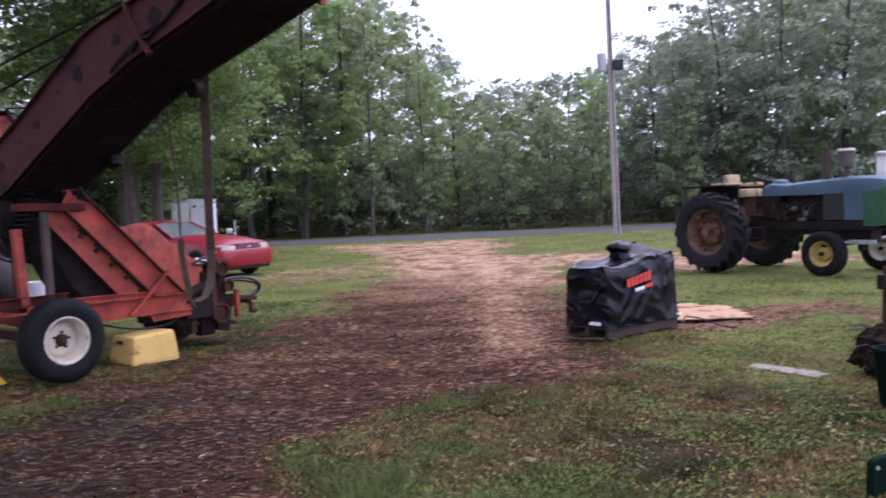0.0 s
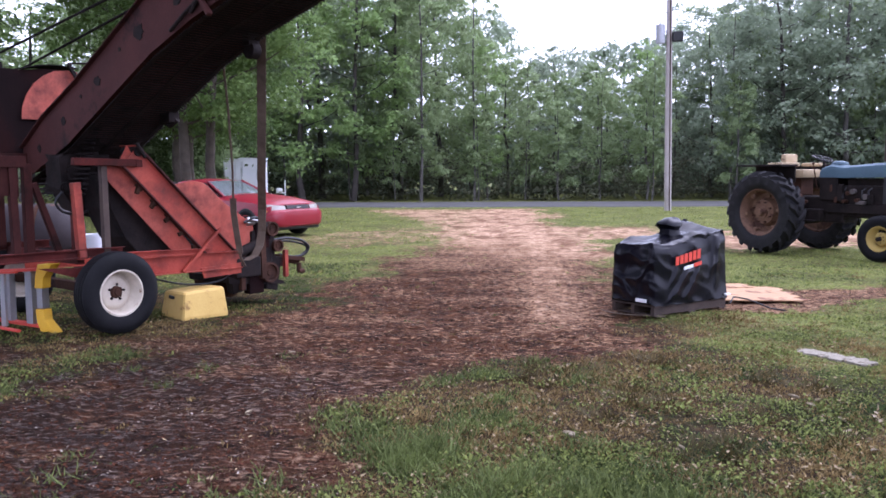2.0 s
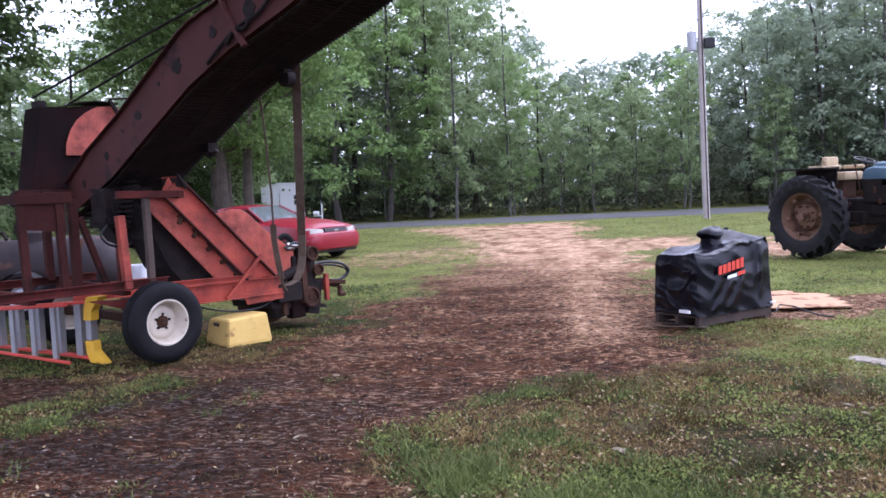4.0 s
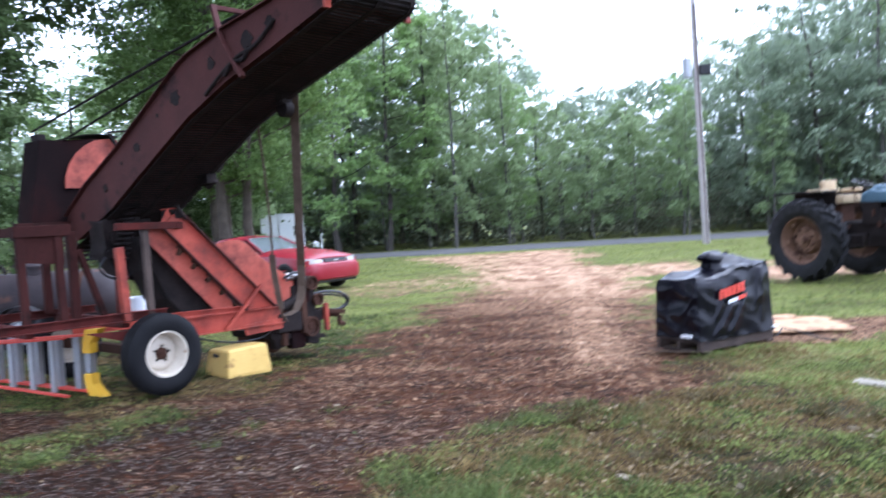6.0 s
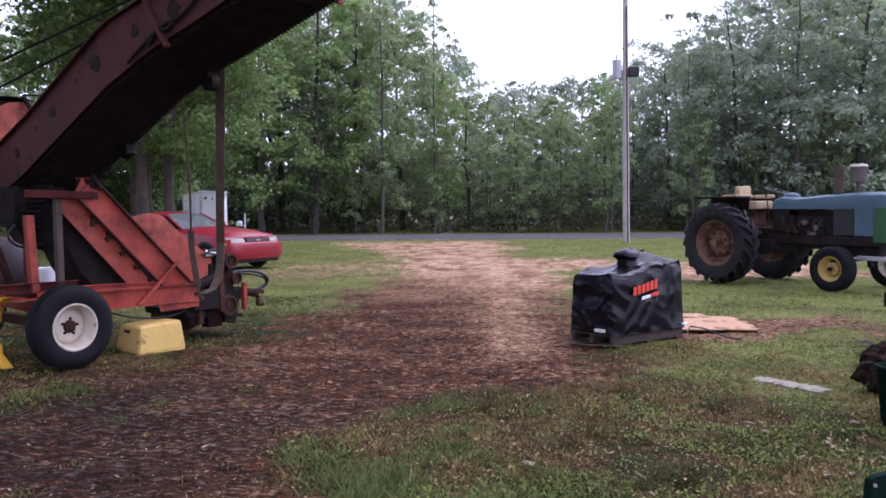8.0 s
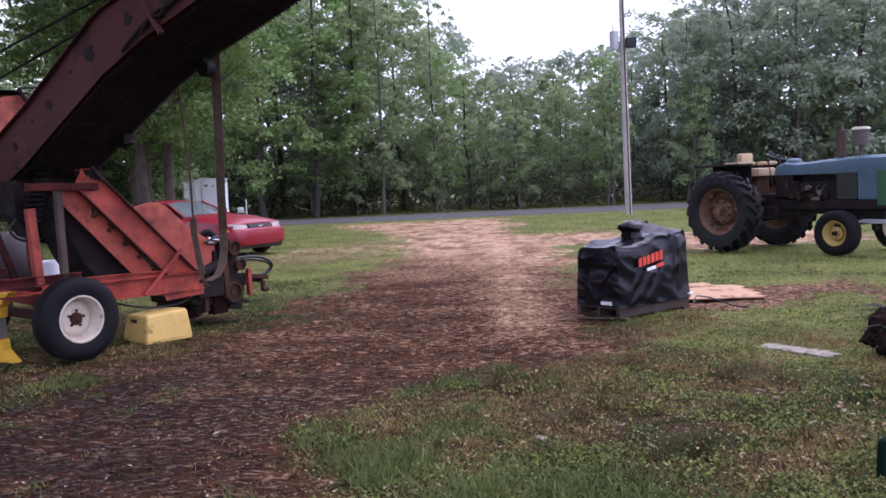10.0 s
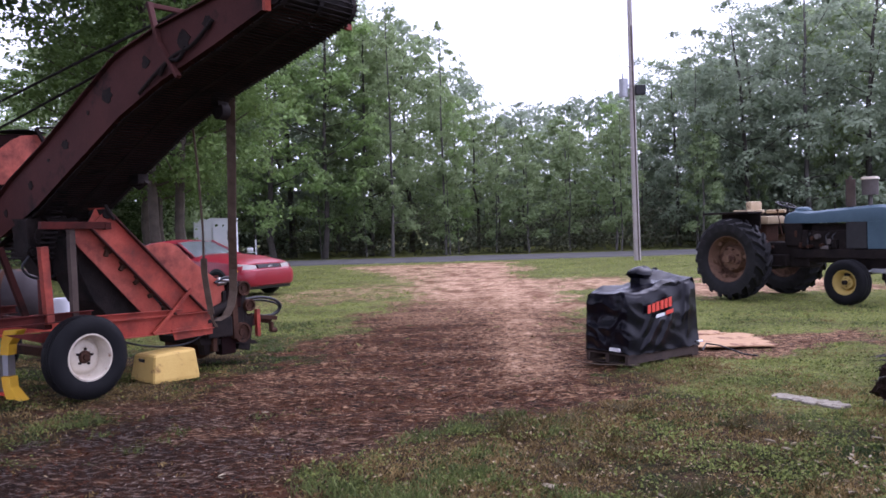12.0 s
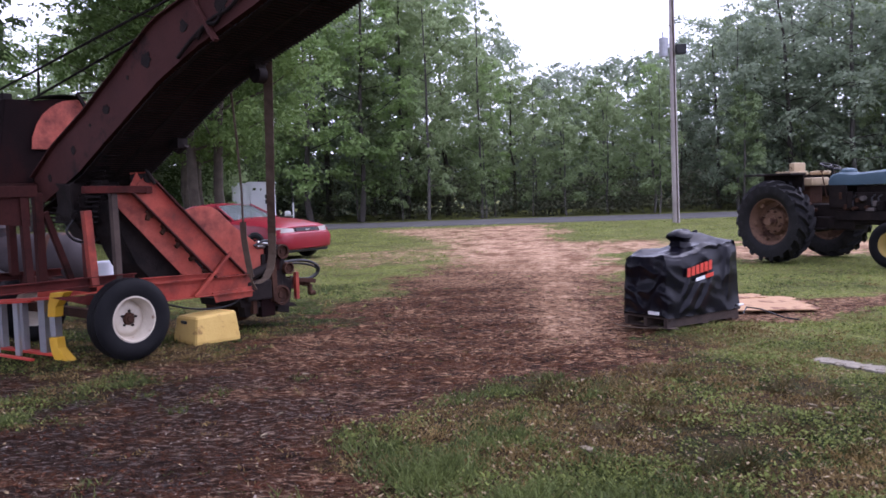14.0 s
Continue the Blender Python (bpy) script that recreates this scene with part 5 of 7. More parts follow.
def tractor_wheel(x, y, r, bead, w, rim_mat, rim_label, flip, rear):
    wheel = new("rear_wheel" if rear else "front_wheel")
    wheel.parent = tractor
    wheel.matrix_local = pose(x, y, r, 0, 23, 180 if flip else 0)
    if rear:
        part("tyre", tractor_tyre(r, bead, w, 19), DUSTY_RUBBER, wheel, "dusty black lugged tyre", smooth=True)
        add_lugs(wheel, r, w, 19, DUSTY_RUBBER)
    else:
        bm = bmesh.new()
        lathe(bm, [(q, y - w / 2) for q, y in tyre_profile(r - 0.006, bead, w, 3)], 44, closed=True)
        part("tyre", bm, RUBBER, wheel, "black ribbed tyre", smooth=True)
    bm = bmesh.new()
    prof = rim_dish(bead + 0.004, 0.22 if rear else 0.11, 0.36 * w)
    lathe(bm, prof + [(0.0, -0.36 * w + 0.26), (bead - 0.04, -0.36 * w + 0.26), (bead - 0.02, 0.36 * w), (bead + 0.004, 0.36 * w)], 44)
    rim = part("rim", bm, rim_mat, wheel, rim_label, smooth=True)
    bm = bmesh.new()
    d = -0.36 * w + (0.22 if rear else 0.11) * 0.3
    lathe(bm, [(0.0, d - 0.07), (0.06 if rear else 0.03, d - 0.07), (0.07 if rear else 0.035, d - 0.05), (0.08 if rear else 0.04, d + 0.02), (0.0, d + 0.02)], 18)
    part("hub", bm, rim_mat if rear else BLACK_IRON, rim, smooth=True)
    for k in range(8 if rear else 6):
        a = 2 * math.pi * k / (8 if rear else 6)
        q = 0.19 if rear else 0.065
        bm = bmesh.new()
        rod(bm, (q * math.cos(a), d + 0.03, q * math.sin(a)), (q * math.cos(a), d - 0.02 if rear else d + 0.005, q * math.sin(a)), 0.018 if rear else 0.008, seg=6)
        part("bolt", bm, RUST, rim)
    if rear:
        for k in range(6):
            a = 2 * math.pi * (k + 0.5) / 6
            bm = bmesh.new()
            m = Matrix.Rotation(-a, 4, "Y")
            box(bm, m @ Vector((bead - 0.06, -0.36 * w + 0.09, 0)), (0.10, 0.06, 0.07), m.to_3x3(), 0.012)
            part("rim_clamp", bm, rim_mat, rim)
    return wheel


tractor_wheel(0, -0.83, REAR_R, 0.42, 0.45, RUSTY_RIM, "rusty brown dished rim", False, True)
tractor_wheel(0, 0.83, REAR_R, 0.42, 0.45, RUSTY_RIM, "rusty brown dished rim", True, True)
tractor_wheel(WHEELBASE, -0.575, FRONT_R, 0.205, 0.25, YELLOW_RIM, "faded yellow rim", False, False)
tractor_wheel(WHEELBASE + 0.2, 0.90, FRONT_R, 0.205, 0.25, WHITE_RIM, "white painted rim", False, False)

bm = bmesh.new()
rod(bm, (0, -0.66, REAR_R), (0, 0.66, REAR_R), 0.10, seg=16)
box(bm, (0.05, 0, 0.78), (0.62, 0.52, 0.52), None, 0.05)
part("rear_axle_housing", bm, BLACK_IRON, tractor, "greasy dark axle housing")
bm = bmesh.new()
box(bm, (0.70, 0, 0.80), (0.9, 0.42, 0.46), None, 0.04)
box(bm, (0.60, -0.27, 0.70), (0.34, 0.16, 0.22), None, 0.03)
part("gearbox", bm, BLACK_IRON, tractor)
bm = bmesh.new()
box(bm, (1.52, 0, 0.95), (0.95, 0.40, 0.56), None, 0.03)
box(bm, (1.55, 0, 1.24), (0.80, 0.30, 0.22), None, 0.03)
part("engine_block", bm, BLACK_IRON, tractor, "dark oily engine block")
bm = bmesh.new()
for sgn in (-1, 1):
    bar(bm, (0.85, sgn * 0.245, 0.83), (2.80, sgn * 0.245, 0.83), 0.04, 0.15)
part("side_rail", bm, BLACK_IRON, tractor, "dark frame rail")
for x, z, r, ln in ((1.26, 1.10, 0.035, 0.10), (1.34, 1.13, 0.045, 0.08), (1.42, 0.98, 0.03, 0.09), (1.55, 1.04, 0.05, 0.06), (1.20, 0.96, 0.03, 0.12)):
    bm = bmesh.new()
    rod(bm, (x, -0.21, z), (x, -0.21 - ln, z), r, seg=12)
    part("engine_fitting", bm, GREY_CAN if r > 0.04 else RUST, tractor)
for x, z, sx, sz, mat in ((1.10, 1.10, 0.10, 0.30, BLACK_IRON), (1.66, 1.00, 0.10, 0.16, BLACK_IRON), (1.02, 0.98, 0.06, 0.10, RUST), (1.48, 0.94, 0.16, 0.06, GREY_CAN), (0.92, 1.18, 0.04, 0.12, RUST)):
    bm = bmesh.new()
    box(bm, (x, -0.24, z), (sx, 0.08, sz), None, 0.012)
    part("engine_casting", bm, mat, tractor)
for x in (1.14, 1.50, 1.62):
    bm = bmesh.new()
    tube(bm, [(x, -0.22, 0.92), (x + 0.02, -0.27, 1.02), (x - 0.01, -0.24, 1.14), (x + 0.04, -0.18, 1.20)], 0.014)
    part("fuel_line", bm, BLACK_TRIM, tractor)
bm = bmesh.new()
rings = []
for x, hw, z0, z1 in ((0.64, 0.20, 1.37, 1.50), (0.70, 0.235, 1.365, 1.57), (0.86, 0.245, 1.365, 1.61), (1.14, 0.25, 1.365, 1.575), (1.65, 0.255, 1.37, 1.615), (2.30, 0.26, 1.375, 1.65), (2.70, 0.26, 1.38, 1.65), (2.88, 0.25, 1.40, 1.62), (2.97, 0.22, 1.45, 1.58)):
    half = [(-hw, z0), (-hw * 1.0, z0 + 0.55 * (z1 - z0)), (-hw * 0.9, z0 + 0.82 * (z1 - z0)), (-hw * 0.6, z1 - 0.012), (-hw * 0.2, z1)]
    rings.append([(x, y, z) for y, z in half] + [(x, -y, z) for y, z in half[::-1]])
loft(bm, rings)
part("hood", bm, BLUE_PAINT, tractor, "long faded blue hood", smooth=True)
bm = bmesh.new()
lathe(bm, [(0, 0.05), (0.07, 0.045), (0.13, 0.02), (0.15, -0.02), (0, -0.02)], 20, Matrix.Translation((0.90, 0, 1.615)) @ Matrix.Rotation(radians(90), 4, "X"))
part("filler_dome", bm, BLUE_PAINT, tractor, smooth=True)
for y in (-0.262, 0.245):
    bm = bmesh.new()
    box(bm, (2.42, y + 0.008, 1.15), (0.33, 0.018, 0.46), None, 0.006)
    part("side_panel", bm, BLUE_PAINT, tractor, "blue side panel")
    bm = bmesh.new()
    box(bm, (2.06, y + 0.01, 1.15), (0.36, 0.014, 0.45), None, 0.004)
    part("engine_screen", bm, BLACK_TRIM, tractor, "black mesh side screen")
    bm = bmesh.new()
    box(bm, (0.86, y + 0.02, 1.17), (0.34, 0.03, 0.40), None, 0.01)
    part("dash_side", bm, BLACK_IRON, tractor)
bm = bmesh.new()
rings = []
for x, hw, z0, z1 in ((2.59, 0.268, 0.82, 1.385), (2.84, 0.268, 0.82, 1.395), (2.94, 0.25, 0.84, 1.46), (2.985, 0.22, 0.86, 1.46)):
    rings.append([(x, -hw, z0), (x, -hw, z1), (x, hw, z1), (x, hw, z0)])
loft(bm, rings)
part("grille_cowl", bm, GREEN_PAINT, tractor, "dark green grille cowl")
for k in range(9):
    bm = bmesh.new()
    z = 0.92 + 0.042 * k
    bar(bm, (2.992, -0.2, z), (2.992, 0.2, z), 0.014, 0.016, 0)
    part("grille_bar", bm, GREEN_PAINT, tractor)
for y in (-0.12, 0.12):
    bm = bmesh.new()
    lathe(bm, [(0, -0.03), (0.05, -0.026), (0.058, -0.01), (0.058, 0.02), (0, 0.02)], 18, Matrix.Translation((3.01, y, 1.40)) @ Matrix.Rotation(radians(90), 4, "Z"))
    part("headlight", bm, LENS, tractor, "round clear headlight", smooth=True)
bm = bmesh.new()
bar(bm, (WHEELBASE, -0.60, 0.52), (WHEELBASE, 0.60, 0.52), 0.09, 0.09)
for s in (-1, 1):
    rod(bm, (WHEELBASE, s * 0.52, 0.72), (WHEELBASE, s * 0.52, 0.36), 0.04)
    rod(bm, (WHEELBASE, s * 0.50, 0.375), (WHEELBASE, s * 0.64, 0.375), 0.035)
box(bm, (2.30, 0, 0.66), (0.72, 0.34, 0.28), None, 0.03)
part("front_axle", bm, BLACK_IRON, tractor)
bm = bmesh.new()
bar(bm, (2.35, -0.30, 0.56), (2.85, -0.36, 0.56), 0.03, 0.07)
bar(bm, (2.10, -0.45, 0.52), (2.7, 0.30, 0.62), 0.03, 0.03)
part("tie_rod", bm, GALV, tractor, "bare metal tie bar")
# exhaust stack and air intake above the hood
bm = bmesh.new()
rod(bm, (1.80, 0.02, 1.58), (1.80, 0.02, 1.66), 0.05)
rod(bm, (1.80, 0.02, 1.64), (1.80, 0.02, 2.08), 0.082, 0.078, seg=18)
rod(bm, (1.80, 0.02, 2.075), (1.80, 0.02, 2.10), 0.088, 0.086, seg=18)
rod(bm, (1.80, 0.02, 2.09), (1.80, 0.02, 2.16), 0.03)
part("exhaust_stack", bm, BEAM_BROWN, tractor, "dark rusty exhaust stack", smooth=True)
bm = bmesh.new()
rod(bm, (2.15, 0.02, 1.60), (2.15, 0.02, 1.83), 0.035)
rod(bm, (2.15, 0.02, 1.82), (2.15, 0.02, 2.08), 0.13, seg=20)
ob = part("air_cleaner", bm, GREY_CAN, tractor, "grey air cleaner canister", smooth=True)
bm = bmesh.new()
lathe(bm, [(0, 0.05), (0.125, 0.045), (0.145, 0.02), (0.145, 0), (0, 0)], 22, Matrix.Translation((2.15, 0.02, 2.08)) @ Matrix.Rotation(radians(90), 4, "X"))
part("cap", bm, WHITE_RIM, ob, "pale cap", smooth=True)
# seat, fender decks, steering
seat = new("seat")
seat.parent = tractor
for c, s, name, mat in (((0.12, 0, 1.44), (0.46, 0.50, 0.15), "cushion", SEAT_TAN), ((-0.15, 0, 1.70), (0.12, 0.34, 0.20), "backrest", SEAT_TAN), ((0.10, -0.32, 1.60), (0.42, 0.08, 0.07), "armrest", SEAT_TAN), ((0.10, 0.32, 1.60), (0.42, 0.08, 0.07), "armrest", SEAT_TAN)):
    bm = bmesh.new()
    box(bm, c, s, None, 0.035)
    part(name, bm, mat, seat, "worn tan vinyl, split at the seams" if name == "cushion" else "", smooth=True)
bm = bmesh.new()
box(bm, (0.08, 0, 1.21), (0.34, 0.36, 0.34), None, 0.02)
part("seat_base", bm, RUST, seat)
for s in (-1, 1):
    bm = bmesh.new()
    box(bm, (-0.12, s * 0.68, 1.585), (1.02, 0.42, 0.035), None, 0.01)
    box(bm, (-0.08, s * 0.48, 1.43), (0.86, 0.03, 0.30), None, 0.01)
    part("fender_deck", bm, BLACK_IRON, tractor, "flat dark fender deck")
bm = bmesh.new()
box(bm, (0.10, -0.62, 1.62), (0.30, 0.22, 0.035), None, 0.01)
part("loose_board", bm, SEAT_TAN, tractor, "pale worn board on the fender")
bm = bmesh.new()
tube(bm, [(0.72, 0, 1.20), (0.62, 0, 1.50), (0.56, 0, 1.70)], 0.02)
part("steering_column", bm, BLACK_IRON, tractor)
bm = bmesh.new()
m = Matrix.Translation((0.55, 0, 1.71)) @ Matrix.Rotation(radians(20), 4, "Y") @ Matrix.Rotation(radians(90), 4, "X")
ring = [(0.17 + 0.013 * math.cos(a), 0.013 * math.sin(a)) for a in np.linspace(0, 2 * math.pi, 7)[:-1]]
lathe(bm, ring, 28, m, closed=True)
for k in range(3):
    a = 2 * math.pi * k / 3
    rod(bm, m @ Vector((0, 0, 0)), m @ Vector((0.17 * math.cos(a), 0, 0.17 * math.sin(a))), 0.009, seg=6)
part("steering_wheel", bm, BLACK_TRIM, tractor, smooth=True)
for x, y, z in ((0.52, -0.22, 1.62), (0.46, 0.20, 1.60)):
    bm = bmesh.new()
    rod(bm, (x + 0.1, y, 1.15), (x, y, z), 0.010, seg=6)
    bmesh.ops.create_uvsphere(bm, u_segments=8, v_segments=6, radius=0.025, matrix=Matrix.Translation((x, y, z)))
    part("lever", bm, RUST, tractor)
bm = bmesh.new()
box(bm, (0.52, -0.36, 0.60), (0.40, 0.22, 0.03), None, 0.005)
bar(bm, (0.36, -0.30, 0.62), (0.36, -0.30, 0.95), 0.03, 0.03)
part("step", bm, BLACK_IRON, tractor)
bm = bmesh.new()
rod(bm, (0.36, -0.34, 1.02), (0.36, -0.50, 1.02), 0.06, seg=12)
rod(bm, (0.50, -0.32, 0.95), (0.30, -0.42, 0.84), 0.03)
part("hydraulic_valve", bm, RUST, tractor, "rusty valve block")

# white drum on a stand seen past the tractor's nose
drum = thing("white_drum", pose(9.35, 17.6, 0), "white plastic drum with a lid on a dark crate", "drum")
bm = bmesh.new()
lathe(bm, [(0, 0), (0.27, 0), (0.29, 0.04), (0.29, 0.42), (0.30, 0.45), (0.29, 0.48), (0.29, 0.80), (0, 0.80)], 28, Matrix.Translation((0, 0, 1.3)) @ Matrix.Rotation(radians(90), 4, "X"))
part("barrel", bm, WHITE_PAINT, drum, smooth=True)
bm = bmesh.new()
lathe(bm, [(0, 0.05), (0.28, 0.05), (0.32, 0.03), (0.32, -0.03), (0, -0.03)], 28, Matrix.Translation((0, 0, 2.12)) @ Matrix.Rotation(radians(90), 4, "X"))
part("lid", bm, GALV, drum, smooth=True)
bm = bmesh.new()
for k in range(4):
    s, c = (-1) ** k, (-1) ** (k // 2)
    bar(bm, (0.3 * s, 0.3 * c, 0), (0.3 * s, 0.3 * c, 1.28), 0.06, 0.06)
box(bm, (0, 0, 1.265), (0.7, 0.7, 0.07), None, 0.005)
box(bm, (0, 0, 0.6), (0.66, 0.66, 0.05), None, 0.005)
part("stand", bm, DARK_WOOD, drum)
# ---- red coupe: x forward, y left ----
CAR = pose(-6.41, 20.9, 0, 0, 0, -30)
car = thing("car", CAR, "red two-door sports coupe parked on the grass", "car")


def ring_body(x, hw, zb, zt, crown, sill=0.04):
    """A rounded cross-section of the body at x."""
    mid = (zb + zt) / 2
    half = [(0, zb), (hw * 0.82, zb), (hw * 0.96, zb + sill), (hw, mid - 0.05), (hw, mid + 0.06), (hw * 0.965, zt - 0.07), (hw * 0.88, zt - 0.015), (hw * 0.55, zt + crown * 0.7), (hw * 0.2, zt + crown)]
    return [Vector((x, -y, z)) for y, z in half[::-1]] + [Vector((x, y, z)) for y, z in half[1:]]


bm = bmesh.new()
loft(bm, [ring_body(*s) for s in (
    (-2.30, 0.72, 0.42, 0.86, 0.01), (-2.26, 0.82, 0.34, 0.93, 0.01), (-2.05, 0.88, 0.28, 0.985, 0.02), (-1.7, 0.905, 0.26, 0.99, 0.02), (-1.2, 0.91, 0.24, 0.96, 0.02), (-0.4, 0.905, 0.22, 0.93, 0.02),
    (0.2, 0.905, 0.22, 0.935, 0.03), (0.5, 0.905, 0.22, 0.935, 0.07), (0.9, 0.905, 0.23, 0.92, 0.08), (1.3, 0.905, 0.24, 0.895, 0.08), (1.65, 0.90, 0.25, 0.865, 0.07), (1.92, 0.88, 0.24, 0.825, 0.05), (2.06, 0.86, 0.23, 0.79, 0.03), (2.12, 0.84, 0.23, 0.765, 0.015))])
part("body", bm, CAR_RED, car, "glossy red body", smooth=True)
bm = bmesh.new()
loft(bm, [ring_body(*s) for s in ((2.05, 0.875, 0.25, 0.665, 0.0), (2.14, 0.865, 0.25, 0.665, 0.0), (2.22, 0.82, 0.25, 0.66, 0.0), (2.28, 0.74, 0.26, 0.65, 0.0), (2.325, 0.60, 0.29, 0.63, 0.0))])
part("front_bumper", bm, CAR_RED, car, "smooth red front bumper", smooth=True)
bm = bmesh.new()
loft(bm, [[Vector((2.085, s * 0.58, 0.665)), Vector((2.212, s * 0.58, 0.668)), Vector((2.185, s * 0.60, 0.748)), Vector((2.085, s * 0.60, 0.755))] for s in (-0.60, 0.0, 0.60)])
part("grille_opening", bm, BLACK_TRIM, car, "black grille opening")
bm = bmesh.new()
plate(bm, [(2.222, -0.07, 0.70), (2.222, -0.02, 0.715), (2.222, 0.03, 0.71), (2.222, 0.08, 0.725), (2.222, 0.06, 0.69), (2.222, -0.03, 0.68)], (0.008, 0, 0))
part("badge", bm, CHROME, car, "small chrome badge")
for s in (-1, 1):
    bm = bmesh.new()
    rows = []
    for y, x in ((0.42, 2.19), (0.60, 2.165), (0.76, 2.11), (0.835, 2.03)):
        k = (y - 0.42) / 0.415
        rows.append([Vector((x - 0.05, s * y, 0.645)), Vector((x + 0.035, s * y, 0.648)), Vector((x + 0.0, s * y, 0.735 + 0.035 * k)), Vector((x - 0.06, s * y, 0.745 + 0.035 * k))])
    loft(bm, rows)
    part("headlight", bm, LENS, car, "clear wraparound headlight", smooth=True)
    bm = bmesh.new()
    loft(bm, [[Vector((x - 0.03, s * y, 0.60)), Vector((x + 0.012, s * y, 0.60)), Vector((x + 0.008, s * y, 0.64)), Vector((x - 0.03, s * y, 0.64))] for y, x in ((0.80, 2.115), (0.862, 2.03))])
    part("turn_signal", bm, AMBER, car, "amber turn signal")
bm = bmesh.new()
box(bm, (1.55, 0, 0.26), (1.3, 1.5, 0.16), None, 0.04)
box(bm, (-0.4, 0, 0.24), (3.4, 1.45, 0.12), None, 0.03)
part("underbody", bm, BLACK_TRIM, car)
bm = bmesh.new()
for s in (-1, 1):
    loft(bm, [[Vector((1.0, s * 0.42, 0.955)), Vector((1.0, s * 0.46, 0.962)), Vector((1.0, s * 0.50, 0.95))], [Vector((2.05, s * 0.42, 0.79)), Vector((2.05, s * 0.46, 0.797)), Vector((2.05, s * 0.50, 0.785))]])
part("hood_crease", bm, CAR_RED, car, smooth=True)

# cabin: roof and pillars red, glass set into it


def cabin(x, hw, z, hw_low, z_low):
    x -= 0.35
    return [Vector((x, -hw_low, z_low)), Vector((x, -hw, z - 0.04)), Vector((x, -hw * 0.9, z - 0.005)), Vector((x, -hw * 0.4, z + 0.02)), Vector((x, hw * 0.4, z + 0.02)), Vector((x, hw * 0.9, z - 0.005)), Vector((x, hw, z - 0.04)), Vector((x, hw_low, z_low))]


bm = bmesh.new()
loft(bm, [cabin(*s) for s in ((-1.72, 0.60, 1.02, 0.70, 0.94), (-1.3, 0.58, 1.20, 0.78, 0.94), (-0.85, 0.57, 1.31, 0.80, 0.93), (-0.35, 0.57, 1.345, 0.80, 0.93), (0.05, 0.56, 1.32, 0.80, 0.93), (0.14, 0.55, 1.305, 0.80, 0.93))])
part("roof", bm, CAR_RED, car, "red roof and rear quarters", smooth=True)
bm = bmesh.new()
loft(bm, [[Vector((-0.205, y * 0.55, 1.30 + 0.018 * (1 - y * y))) for y in (-1, -0.5, 0, 0.5, 1)] + [Vector((-0.23, y * 0.55, 1.27 + 0.018 * (1 - y * y))) for y in (1, 0.5, 0, -0.5, -1)],
          [Vector((0.53 + 0.10 * (1 - y * y), y * 0.72, 0.955 + 0.02 * (1 - y * y))) for y in (-1, -0.5, 0, 0.5, 1)] + [Vector((0.49 + 0.10 * (1 - y * y), y * 0.72, 0.93)) for y in (1, 0.5, 0, -0.5, -1)]])
part("windscreen", bm, GLASS, car, "raked windscreen reflecting pale sky", smooth=True)
for s in (-1, 1):
    bm = bmesh.new()
    plate(bm, [(0.42, s * 0.795, 0.95), (-0.25, s * 0.60, 1.265), (-0.95, s * 0.605, 1.29), (-1.15, s * 0.80, 0.96)], (0, s * 0.012, 0.003))
    part("side_window", bm, BLACK_TRIM, car, "dark side window")
    bm = bmesh.new()
    tube(bm, [(0.57, s * 0.77, 0.95), (0.17, s * 0.665, 1.13), (-0.23, s * 0.565, 1.315)], 0.026, 8)
    part("windscreen_pillar", bm, CAR_RED, car, smooth=True)
    bm = bmesh.new()
    loft(bm, [[Vector((0.22 - k, s * 0.84, 1.0)), Vector((0.22 - k, s * (0.98), 1.0)), Vector((0.22 - k, s * 0.98, 1.10)), Vector((0.22 - k, s * 0.84, 1.10))] for k in (0.0, 0.13)])
    part("mirror", bm, CAR_RED, car)
    for x in (1.42, -1.25):
        wheel = new("wheel")
        wheel.parent = car
        wheel.matrix_local = pose(x, s * 0.765, 0.32, 0, 0, 0 if s < 0 else 180)
        bm = bmesh.new()
        lathe(bm, [(q, y - 0.16) for q, y in tyre_profile(0.315, 0.205, 0.22, 3)], 36, closed=True)
        part("tyre", bm, RUBBER, wheel, smooth=True)
        bm = bmesh.new()
        lathe(bm, [(0.21, -0.12), (0.19, -0.13), (0.17, -0.08), (0.06, -0.09), (0.0, -0.10), (0.0, -0.04), (0.21, -0.02)], 30)
        part("rim", bm, ALU, wheel, "grey alloy rim", smooth=True)
        bm = bmesh.new()
        lathe(bm, [(0.0, -0.175), (0.335, -0.188), (0.345, -0.18), (0.345, -0.10), (0.0, -0.10)], 32, Matrix.Translation((0, 0.0, 0.02)))
        part("wheel_arch", bm, BLACK_TRIM, car).matrix_local = pose(x, s * 0.72, 0.32, 0, 0, 0 if s < 0 else 180)
bm = bmesh.new()
tube(bm, [(0.96, -0.55, 0.98), (0.965, -0.56, 1.3), (0.97, -0.565, 1.62)], [0.006, 0.004, 0.003], 6)
part("aerial", bm, BLACK_TRIM, car)
# ---- covered machine on a pallet ----
WELDER = pose(1.97, 9.33, 0, 0, 0, 38)
LEN, WID, LOW, HIGH = 1.16, 0.56, 0.10, 0.925

